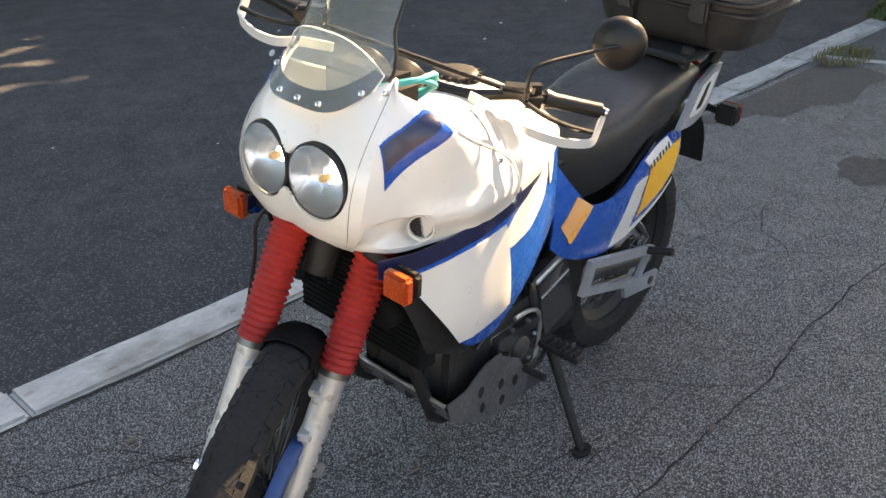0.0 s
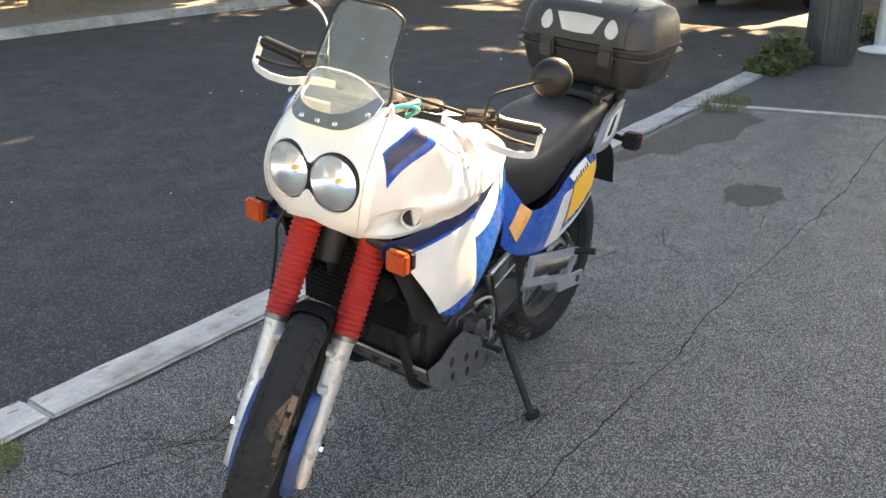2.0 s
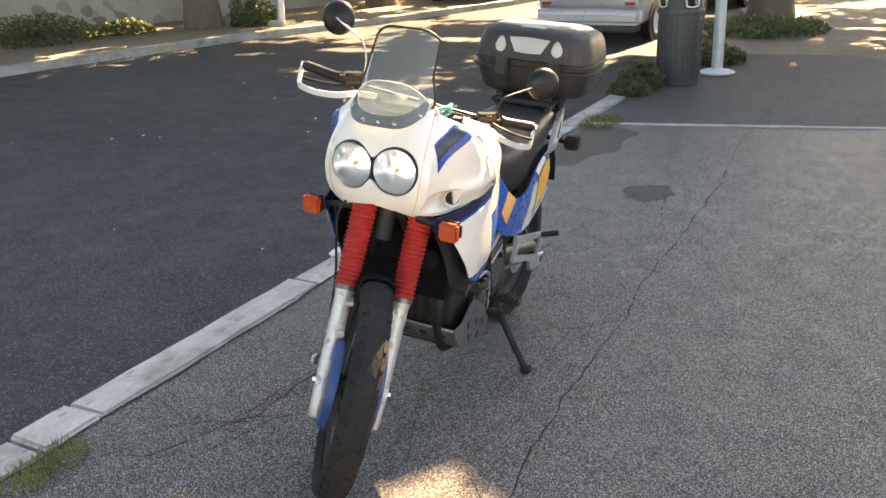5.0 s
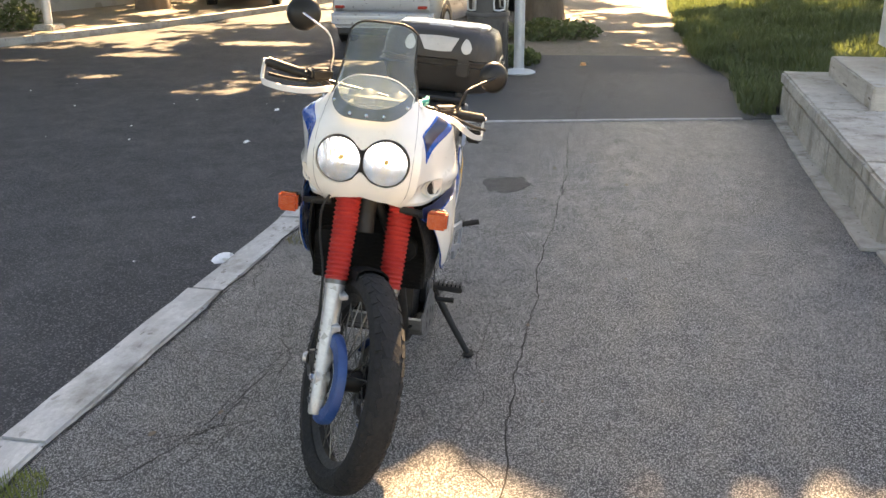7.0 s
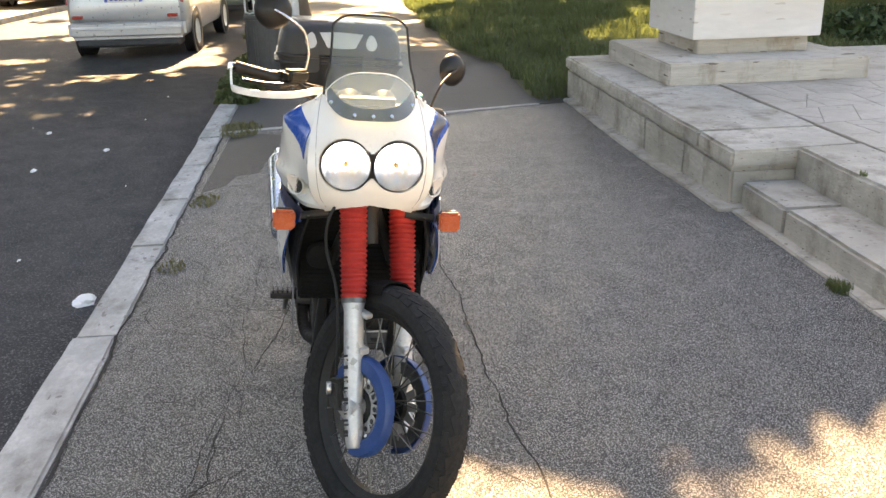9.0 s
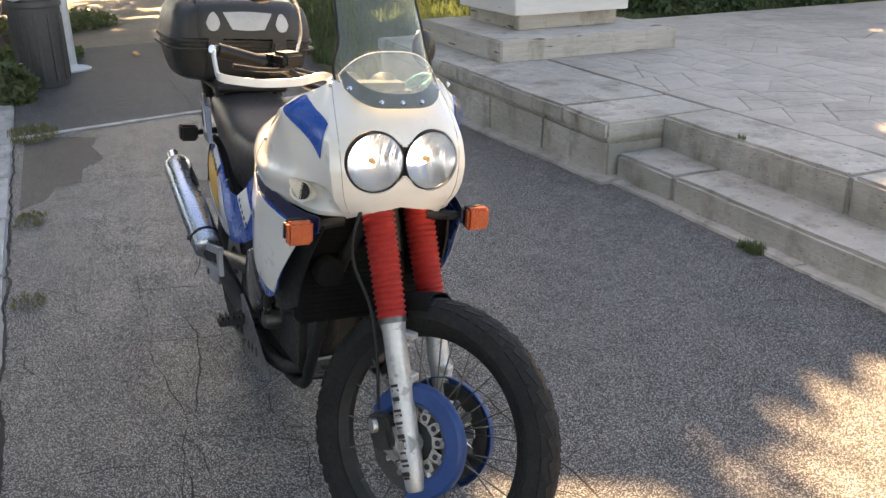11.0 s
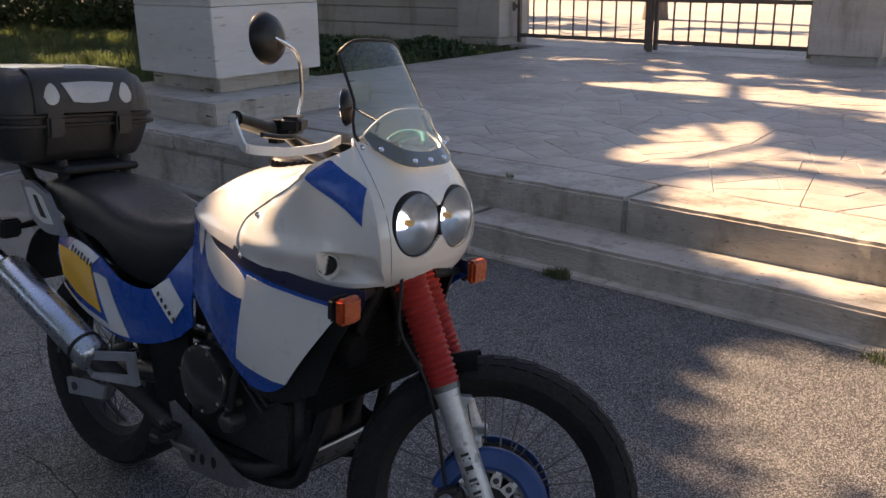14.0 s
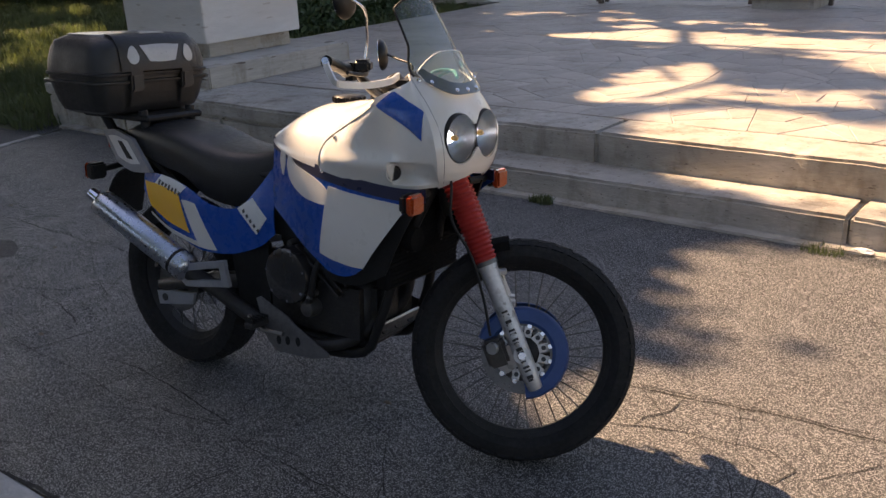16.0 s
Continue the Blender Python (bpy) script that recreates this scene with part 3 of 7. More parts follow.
post = empty("gate_stop_post", pose(5.76, -7.40, STEP2), label="brown iron stop post of the gate", category="post")
part("shaft", box(-0.03, 0.03, -0.04, 0.03, -0.01, 0.9, 0.006), M["iron"], post)
part("cap", box(-0.034, 0.034, -0.044, 0.034, 0.9, 0.915), M["iron"], post)
# sunlit court behind the gate
tagged(part("court", sheet([(-30, -7.9), (40, -7.9), (40, -60), (-30, -60)], STEP2 - 0.01), M["gravel"]), "pale sunlit gravel court behind the gate", "court", kind="structure")
# low wall of horizontal boards next to the gate
wall = empty("wall_boarded", label="low pale stone wall of horizontal courses", category="wall", kind="structure")
for k in range(8):
    part("course", box(8.75, 16.0, -7.9, -7.45, STEP2 - 0.05 + k * 0.26, STEP2 - 0.05 + k * 0.26 + 0.252, 0.01), M["travertine"], wall)

# ---- motorcycle ----
M["bike_white"] = surf("bike_white_plastic", (0.66, 0.635, 0.585), (0.73, 0.71, 0.665), 3.0, 0.32, 0.06, coat=1.0, coat_r=0.07, fine=0.12, bump=0.02, bscale=30)
M["bike_blue"] = surf("bike_blue_plastic", (0.0025, 0.058, 0.30), (0.005, 0.078, 0.37), 4.0, 0.28, 0.06, coat=0.5, coat_r=0.05, fine=0.15, spec=0.3)
M["bike_navy"] = surf("bike_navy_plastic", (0.007, 0.009, 0.038), (0.011, 0.014, 0.055), 4.0, 0.35, 0.08, coat=0.3, fine=0.15)
M["bike_yellow"] = surf("bike_yellow_film", (0.80, 0.40, 0.02), (0.88, 0.46, 0.03), 4.0, 0.35, 0.08, coat=0.3, fine=0.1)
M["sticker"] = surf("sticker_pale", (0.66, 0.66, 0.64), (0.74, 0.74, 0.72), 9.0, 0.45)
M["sticker_warm"] = surf("sticker_orange", (0.75, 0.30, 0.08), (0.80, 0.45, 0.2), 60.0, 0.45)
M["ink"] = surf("sticker_ink", (0.02, 0.02, 0.02), (0.04, 0.04, 0.04), 9.0, 0.45)
M["gaiter"] = surf("red_rubber_gaiter", (0.34, 0.017, 0.014), (0.41, 0.029, 0.021), 8.0, 0.55, bump=0.1)
M["alu"] = surf("cast_aluminium", (0.48, 0.47, 0.45), (0.60, 0.59, 0.57), 14.0, 0.42, 0.12, metal=0.85, bump=0.15, bscale=60, spots=(0.25, 0.24, 0.22), sscale=60, samount=0.12)
M["fork_alu"] = surf("worn_fork_aluminium", (0.45, 0.45, 0.45), (0.62, 0.61, 0.59), 12.0, 0.45, 0.12, metal=0.6, bump=0.2, bscale=70, spots=(0.3, 0.29, 0.27), sscale=70, samount=0.15)
M["chrome"] = surf("polished_steel", (0.66, 0.67, 0.70), (0.74, 0.75, 0.78), 6.0, 0.2, 0.06, metal=1.0, fine=0.05)
M["skid_alu"] = surf("brushed_skid_aluminium", (0.15, 0.15, 0.155), (0.23, 0.23, 0.23), 8.0, 0.5, 0.15, metal=0.75, bump=0.25, bscale=50)
M["engine"] = surf("engine_dark_metal", (0.022, 0.021, 0.021), (0.045, 0.042, 0.040), 10.0, 0.55, 0.12, metal=0.4, bump=0.35, bscale=40)
M["engine_gloss"] = surf("glossy_black_case", (0.025, 0.025, 0.026), (0.05, 0.049, 0.048), 10.0, 0.2, 0.08, metal=0.3, coat=0.5)
M["engine_cover"] = surf("engine_grey_cover", (0.06, 0.058, 0.056), (0.11, 0.105, 0.10), 12.0, 0.45, 0.12, metal=0.6, bump=0.2)
M["black_plastic"] = surf("black_plastic", (0.012, 0.012, 0.012), (0.024, 0.024, 0.024), 7.0, 0.48, 0.12, bump=0.1, spec=0.22)
# Near-black: paints the shade inside the fairing; also the black mudguard flap.
M["rad_core"] = surf("deep_black_and_recess_shade", (0.004, 0.004, 0.004), (0.010, 0.010, 0.010), 9.0, 0.9, spec=0.15)
M["case_plastic"] = surf("case_black_plastic", (0.015, 0.0145, 0.014), (0.030, 0.029, 0.028), 6.0, 0.42, 0.1, bump=0.25, bscale=160)
M["inlay"] = surf("dull_silver_inlay", (0.36, 0.36, 0.355), (0.46, 0.455, 0.445), 8.0, 0.35, 0.08, metal=0.2)
# Lighter than the case: paints the sky's sheen on the lid; also seams.
M["case_lid"] = surf("lid_sheen_and_seam_grey", (0.10, 0.10, 0.10), (0.15, 0.145, 0.14), 6.0, 0.35, 0.1, coat=0.3)
M["bar_black"] = surf("satin_black_metal", (0.006, 0.006, 0.006), (0.012, 0.012, 0.012), 9.0, 0.38, 0.1, spec=0.3)
M["seat"] = surf("seat_black_vinyl", (0.013, 0.013, 0.013), (0.026, 0.025, 0.025), 6.0, 0.4, 0.1, bump=0.18, bscale=180)
M["amber"] = surf("amber_lens", (0.36, 0.045, 0.011), (0.45, 0.070, 0.014), 40.0, 0.25, 0.08, coat=0.6)
M["blue_cover"] = surf("blue_disc_cover", (0.010, 0.045, 0.16), (0.02, 0.07, 0.22), 10.0, 0.45, 0.1)
M["spoke"] = surf("spoke_steel", (0.10, 0.10, 0.10), (0.2, 0.2, 0.19), 20.0, 0.4, metal=0.8)
M["reflector"] = surf("lamp_reflector", (0.58, 0.62, 0.66), (0.70, 0.73, 0.76), 25.0, 0.20, 0.0, metal=1.0, fine=0.0, bump=0.7, bscale=70, stretch=(0.02, 1.0, 0.05))
M["teal"] = surf("teal_cord", (0.02, 0.28, 0.30), (0.04, 0.36, 0.38), 20.0, 0.7)
M["clear"] = glassy("clear_screen", (0.86, 0.88, 0.84), 0.04, 0.30)
M["grey_band"] = surf("grey_screen_band", (0.10, 0.115, 0.115), (0.14, 0.155, 0.155), 6.0, 0.22, 0.08, coat=0.4)
M["guard"] = surf("bright_aluminium_strip", (0.72, 0.72, 0.72), (0.80, 0.80, 0.79), 12.0, 0.42, 0.06, metal=0.5, fine=0.1)
M["steel_satin"] = surf("satin_silencer_steel", (0.46, 0.49, 0.54), (0.56, 0.59, 0.64), 9.0, 0.29, 0.04, metal=1.0, fine=0.1)
M["silver"] = surf("silver_painted_casting", (0.27, 0.28, 0.30), (0.36, 0.37, 0.39), 10.0, 0.4, 0.1, metal=0.35, coat=0.2)
M["disc"] = surf("worn_disc_steel", (0.10, 0.10, 0.10), (0.17, 0.165, 0.16), 18.0, 0.35, 0.1, metal=0.8)
M["rim"] = surf("dark_rim", (0.012, 0.012, 0.012), (0.025, 0.024, 0.023), 9.0, 0.55, 0.1, metal=0.3)
M["smoke"] = glassy("smoked_screen", (0.74, 0.82, 0.80), 0.03, 0.13)
M["lens"] = glassy("lamp_lens", (0.94, 0.97, 0.99), 0.08, 0.20, (0.56, 0.64, 0.70))
ln, ll = M["lens"].node_tree.nodes, M["lens"].node_tree.links      # moulded upright flutes in the lens
lw, lb, lt = ln.new("ShaderNodeTexWave"), ln.new("ShaderNodeBump"), ln.new("ShaderNodeTexCoord")
lw.bands_direction, lw.wave_profile = "Y", "SIN"
lw.inputs["Scale"].default_value, lw.inputs["Distortion"].default_value = 42.0, 0.0
lb.inputs["Strength"].default_value, lb.inputs["Distance"].default_value = 0.9, 0.004
ll.new(lt.outputs["Object"], lw.inputs["Vector"])
ll.new(lw.outputs["Fac"], lb.inputs["Height"])
for q in ln:
    if q.type in ("BSDF_GLOSSY", "BSDF_DIFFUSE"):
        ll.new(lb.outputs["Normal"], q.inputs["Normal"])
M["bulb"] = surf("amber_bulb_glass", (0.62, 0.30, 0.045), (0.72, 0.38, 0.07), 40.0, 0.2)
M["filament"] = surf("lit_filament", (0.85, 0.80, 0.7), (0.9, 0.86, 0.8), 40.0, 0.3)
for key, hue, power in (("bulb", (1.0, 0.60, 0.18, 1), 0.02), ("filament", (0.92, 0.96, 1.0, 1), 3.0)):
    M[key].node_tree.nodes["Principled BSDF"].inputs["Emission Color"].default_value = hue
    M[key].node_tree.nodes["Principled BSDF"].inputs["Emission Strength"].default_value = power
M["mirror"] = surf("mirror_glass", (0.8, 0.8, 0.8), (0.82, 0.82, 0.82), 2.0, 0.02, 0.01, metal=1.0, fine=0.0)

BIKE = pose(1.104, 1.886, 0, 0, 0, 183.8) @ pose(0, 0, 0, -5.5, 0, 0)
bike = empty("motorcycle", BIKE, label="white and blue adventure motorcycle leaning on its side stand", category="motorcycle")
FA, RA = -0.012, -1.447            # front and rear axle along the bike
FR, RR = 0.345, 0.325            # tyre radii
RAKE, TURNED = 26.5, 31.0
STEER = Matrix.Translation((FA + 0.101, 0, 0)) @ pose(0, 0, 0, 0, -RAKE, 0) @ pose(0, 0, 0, 0, 0, TURNED) @ pose(0, 0, 0, 0, RAKE, 0) @ Matrix.Translation((-FA - 0.101, 0, 0))


def moved(bm, m):
    bmesh.ops.transform(bm, matrix=m, verts=bm.verts[:])
    return bm


def resample(pts, n):
    """n points evenly along a Catmull-Rom curve through pts."""
    p = [np.array(q, float) for q in pts]
    if len(p) == 2:
        return [p[0] + (p[1] - p[0]) * i / (n - 1) for i in range(n)]
    ext = [2 * p[0] - p[1]] + p + [2 * p[-1] - p[-2]]
    fine = []
    for i in range(len(p) - 1):
        a, b, c, d = ext[i:i + 4]
        for k in range(12):
            t = k / 12
            fine.append(0.5 * (2 * b + (c - a) * t + (2 * a - 5 * b + 4 * c - d) * t * t + (3 * b - a - 3 * c + d) * t ** 3))
    fine.append(p[-1])
    s = np.concatenate([[0], np.cumsum([np.linalg.norm(fine[i + 1] - fine[i]) for i in range(len(fine) - 1)])])
    f = np.array(fine)
    return [np.array([np.interp(s[-1] * i / (n - 1), s, f[:, k]) for k in range(f.shape[1])]) for i in range(n)]


def loft(sections, nu, nv, closed=False, cap=False, mirror=False):
    """A skin over sections of 3D points, each resampled to nv points, nu rows along."""
    rows = [resample(s, nv) for s in sections]
    cols = [resample([r[j] for r in rows], nu) for j in range(nv)]
    bm = bmesh.new()
    grid = [[bm.verts.new((c[i][0], -c[i][1] if mirror else c[i][1], c[i][2])) for c in cols] for i in range(nu)]
    for i in range(nu - 1):
        for j in range(nv - 1 + (1 if closed else 0)):
            k = (j + 1) % nv
            bm.faces.new((grid[i][j], grid[i][k], grid[i + 1][k], grid[i + 1][j]))
    if cap:
        bm.faces.new(grid[0])
        bm.faces.new(grid[-1][::-1])
    return bm


def thick(bm, t, side=0):
    """Gives an open skin a thickness t, away from its normals; side (-1 or 1) tells which way along y is out."""
    bmesh.ops.recalc_face_normals(bm, faces=bm.faces[:])
    if side and sum(f.normal.y * f.calc_area() for f in bm.faces) * side < 0:
        bmesh.ops.reverse_faces(bm, faces=bm.faces[:])
    bm.normal_update()
    old_faces, old_verts = bm.faces[:], bm.verts[:]
    twin = {v: bm.verts.new(v.co - v.normal * t) for v in old_verts}
    rim = [e for e in bm.edges if len(e.link_faces) == 1]
    for f in old_faces:
        bm.faces.new([twin[v] for v in reversed(f.verts)])
    for e in rim:
        a, b = e.verts
        bm.faces.new((b, a, twin[a], twin[b]))
    return bm


# wheels; the wheel's own axis is y
def wheel(name, ax, R, w, rim_r, hub_r, spokes, front, m, zc):
    W = m @ pose(ax, 0, zc, 90, 0, 0)
    wh = part(name, lathe([(hub_r, -0.045), (hub_r, 0.045), (0.014, 0.05), (0.014, -0.05)], 24, W), M["black_plastic"], bike, "", True)
    h = w / 2
    prof = [(rim_r + 0.004, -h * 0.62), (rim_r + 0.022, -h * 0.92), (R - 0.05, -h), (R - 0.022, -h * 0.93), (R - 0.007, -h * 0.62), (R, -h * 0.2), (R, h * 0.2), (R - 0.007, h * 0.62), (R - 0.022, h * 0.93), (R - 0.05, h), (rim_r + 0.022, h * 0.92), (rim_r + 0.004, h * 0.62)]
    ty = part("tyre", lathe(prof, 90, W), M["tyre"], wh, "black rubber tyre with a block tread", True)
    n = 40
    bm = bmesh.new()
    for k in range(n):
        for s in (-1, 1):
            a = 360 * (k + (0.25 if s > 0 else 0)) / n
            box(-0.008, 0.0018, -0.0235, 0.0235, -h * 0.25, h * 0.25, 0, bm=bm, m=W @ pose(0, 0, 0, 0, 0, a) @ pose(R - 0.0035, 0, s * h * 0.30, s * 22, s * -9, 0))
            box(-0.008, 0.0020, -0.019, 0.019, -h * 0.19, h * 0.19, 0, bm=bm, m=W @ pose(0, 0, 0, 0, 0, a + 2) @ pose(R - 0.0125, 0, s * h * 0.77, 0, s * -38, 0))
    part("tread", bm, M["tyre"], wh, kind="stuff")
    part("rim", lathe([(rim_r + 0.01, -h * 0.60), (rim_r + 0.012, -h * 0.52), (rim_r - 0.008, -h * 0.35), (rim_r - 0.012, 0), (rim_r - 0.008, h * 0.35), (rim_r + 0.012, h * 0.52), (rim_r + 0.01, h * 0.60), (rim_r, h * 0.45), (rim_r - 0.018, h * 0.2), (rim_r - 0.018, -h * 0.2), (rim_r, -h * 0.45)], 72, W), M["rim"], wh, "", True)
    for k in range(spokes):
        a = 2 * math.pi * k / spokes
        s = 1 if k % 2 else -1
        b = a + (0.42 if (k // 2) % 2 else -0.42)
        p0 = W @ Vector((hub_r * math.cos(b), hub_r * math.sin(b), s * 0.036))
        p1 = W @ Vector((rim_r * math.cos(a), rim_r * math.sin(a), s * 0.006))
        part("spoke", tube([p0, p1], 0.0021, 6), M["spoke"], wh)
    return wh, W


ZF, ZR = 0.323, 0.290             # heights of the two axles
fw, FW = wheel("front_wheel", FA + (FR - ZF) * math.tan(radians(RAKE)), 0.340, 0.096, 0.262, 0.034, 36, True, STEER, ZF)
rw, RW = wheel("rear_wheel", RA, RR, 0.145, 0.226, 0.06, 36, False, Matrix.Identity(4), ZR)
# front discs and blue covers
for s in (-1, 1):
    disc = part("brake_disc", lathe([(0.083, s * 0.066), (0.122, s * 0.066), (0.122, s * 0.071), (0.083, s * 0.071)], 48, FW), M["disc"], fw)
    part("hub_cap", lathe([(0.014, s * 0.045), (0.052, s * 0.045), (0.052, s * 0.060), (0.044, s * 0.066), (0.014, s * 0.066)], 32, FW), M["black_plastic"], fw, "", True)
    for k in range(12):
        q = FW @ pose(0, 0, 0, 0, 0, 30 * k + 20)
        part("carrier_arm", prism([(0.050, -0.0135), (0.088, -0.010), (0.088, 0.010), (0.050, 0.0135)], s * 0.062, s * 0.067, m=q), M["alu"], disc)
        part("carrier_button", lathe([(0.0, s * 0.064), (0.007, s * 0.064), (0.007, s * 0.074), (0.0, s * 0.074)], 12, q @ pose(0.086, 0.0, 0), close=False), M["chrome"], disc)
        part("carrier_hole", lathe([(0.0, s * 0.0672), (0.0075, s * 0.0672), (0.0075, s * 0.0682), (0.0, s * 0.0682)], 10, q @ pose(0.066, 0.0, 0), close=False), M["ink"], disc)
    # ring cover over an arc, open towards the caliper
    bm = bmesh.new()
    rows = []
    a0, a1, n = -80.0, 165.0, 40
    for i in range(n + 1):
        a = radians(a0 + (a1 - a0) * i / n)
        c = []
        for r, z in ((0.090, 0.076), (0.10, 0.083), (0.132, 0.081), (0.139, 0.072), (0.139, 0.055)):
            c.append(bm.verts.new(FW @ Vector((r * math.cos(a), r * math.sin(a), s * z))))
        rows.append(c)
    for x, y in zip(rows, rows[1:]):
        for j in range(4):
            bm.faces.new((x[j], x[j + 1], y[j + 1], y[j]))
    cover = part("disc_cover", thick(bm, 0.003), M["blue_cover"], bike, "dull blue plastic brake disc cover", True)
    for k, a in enumerate((10, 38, 62, 118)):
        if s < 0:
            part("slot", box(-0.018, 0.018, -0.002, 0.002, s * 0.0835, s * 0.0845, m=FW @ pose(0, 0, 0, 0, 0, a) @ pose(0, 0.122, 0)), M["sticker"], cover)
# rear disc and sprocket
part("brake_disc", lathe([(0.07, -0.062), (0.118, -0.062), (0.118, -0.067), (0.07, -0.067)], 48, RW), M["chrome"], rw)
part("sprocket", lathe([(0.055, 0.07), (0.105, 0.07), (0.105, 0.076), (0.055, 0.076)], 46, RW), M["spoke"], rw)

# fork: legs along the rake, turned with the steering
TAN = math.tan(radians(RAKE))
def leg(z, y, dx=0.0):
    return STEER @ Vector((FA - (z - FR) * TAN + dx, y, z))
for s in (-1, 1):
    y = 0.088 * s
    lower = part("fork_leg", tube([leg(0.223, y), leg(0.228, y), leg(0.28, y), leg(0.42, y), leg(0.56, y), leg(0.575, y), leg(0.583, y)], [0.018, 0.022, 0.026, 0.027, 0.028, 0.031, 0.031], 20), M["fork_alu"], bike, "worn silver fork slider", True)
    part("axle_clamp", tube([leg(ZF, y - 0.022), leg(ZF, y + 0.022)], 0.026, 16), M["fork_alu"], lower, "", True)
    part("axle_nut", tube([leg(ZF, y + s * 0.02), leg(ZF, y + s * 0.034)], 0.012, 6), M["chrome"], lower)
    part("lug", box(-0.012, 0.03, -0.012, 0.012, -0.008, 0.008, 0.003, m=Matrix.Translation(leg(0.560, y - s * 0.02, 0.02)) @ pose(0, 0, 0, 0, 0, TURNED)), M["fork_alu"], lower)
    part("lug", box(-0.012, 0.028, -0.014, 0.014, -0.01, 0.01, 0.003, m=Matrix.Translation(leg(0.47, y - s * 0.012, 0.012)) @ pose(0, 0, 0, 0, 0, TURNED)), M["fork_alu"], lower)
    # gaiter
    rings, n = [], 21
    bm = bmesh.new()
    path, rad = [], []
    z0, z1 = 0.580, 0.845
    for i in range(n * 4 + 1):
        t = i / (n * 4)
        path.append(leg(z0 + (z1 - z0) * t, y))
        base = 0.0312 + 0.004 * t
        rad.append(base + 0.0065 * (0.5 + 0.5 * math.sin(math.pi * 0.5 * i)) if 3 < i < n * 4 - 3 else 0.0335)
    gaiter = part("gaiter", tube(path, rad, 24, cap=False), M["gaiter"], bike, "ribbed red rubber fork gaiter", False)
    part("clamp_band", tube([leg(0.577, y), leg(0.589, y)], 0.0345, 24), M["spoke"], gaiter, "", True)
    part("stanchion", tube([leg(0.84, y), leg(1.02, y)], 0.021, 16), M["chrome"], bike, "", True)
    part("caliper", moved(box(-0.035, 0.03, -0.02, 0.02, -0.045, 0.045, 0.01, 2), Matrix.Translation(leg(0.323, y + 0.003 * s, -0.075)) @ pose(0, 0, 0, 0, -20, TURNED)), M["engine_cover"], bike, "grey brake caliper", True)
    part("caliper", moved(lathe([(0.0, 0.0), (0.018, 0.0), (0.018, 0.012), (0.0, 0.012)], 16, pose(0, 0, 0, 90, 0, 0) if s > 0 else pose(0, 0, 0, 90, 0, 0), close=False), Matrix.Translation(leg(0.338, y + 0.028 * s, -0.078))), M["alu"], bike, "", True)
    part("caliper_bracket", moved(prism([(-0.11, 0.02), (-0.01, 0.03), (0.0, -0.03), (-0.04, -0.06), (-0.10, -0.03)], -0.004, 0.004), Matrix.Translation(leg(0.323, y - 0.002 * s)) @ pose(0, 0, 0, 0, 0, TURNED) @ pose(0, 0, 0, 90, 0, 0)), M["alu"], bike)
# lettering on the outer face of the legs: plain dark blocks
for s in (-1, 1):
    for k in range(8):
        z = 0.265 + k * 0.026
        q = Matrix.Translation(leg(z, 0.088 * s)) @ pose(0, 0, 0, 0, 0, TURNED) @ pose(0, 0, 0, 0, -RAKE, 0)
        bm = box(-0.009, 0.010 if k % 2 else 0.006, s * 0.0245, s * 0.0282, -0.009, -0.003, m=q)
        box(-0.009, 0.010, s * 0.0245, s * 0.0281, 0.003 if k % 3 else -0.001, 0.009, bm=bm, m=q)
        part("letter_block", bm, M["ink"], bike)
# yokes
for z, dx in ((0.86, 0.0), (1.02, 0.0)):
    part("yoke", tube([leg(z, -0.088), leg(z, 0, -0.04), leg(z, 0.088)], 0.026, 10), M["black_plastic"], bike)
# mudguard flap between the legs
bm = bmesh.new()
rows = []
for i in range(15):
    a = radians(102 + 22 * i / 14)
    c = []
    for y, dr in ((-0.054, -0.030), (-0.052, -0.004), (-0.03, 0.010), (0, 0.013), (0.03, 0.010), (0.052, -0.004), (0.054, -0.030)):
        c.append(bm.verts.new(STEER @ Vector((FA + 0.011 + (0.340 + dr) * math.cos(a), y, ZF + (0.340 + dr) * math.sin(a)))))
    rows.append(c)
for x, y in zip(rows, rows[1:]):
    for j in range(6):
        bm.faces.new((x[j], x[j + 1], y[j + 1], y[j]))
part("mudguard", thick(bm, 0.004), M["rad_core"], bike, "short black front mudguard flap", True)
# brake hoses
for s in (-1,):
    part("brake_hose", tube([tuple(v) for v in resample([leg(0.93, 0.06 * s, 0.02), leg(0.80, 0.155 * s, -0.01), leg(0.70, 0.15 * s, -0.05), leg(0.60, 0.125 * s, -0.035), leg(0.48, 0.11 * s, -0.05), leg(0.37, 0.10 * s, -0.075)], 28)], 0.0042, 8), M["black_plastic"], bike, "", True)

# ---- fairing ----
def nose_half(z):
    return float(np.interp(z, [0.825, 0.845, 0.87, 0.90, 0.95, 1.0, 1.05, 1.10, 1.15], [0.122, 0.140, 0.157, 0.168, 0.175, 0.173, 0.164, 0.149, 0.130]))
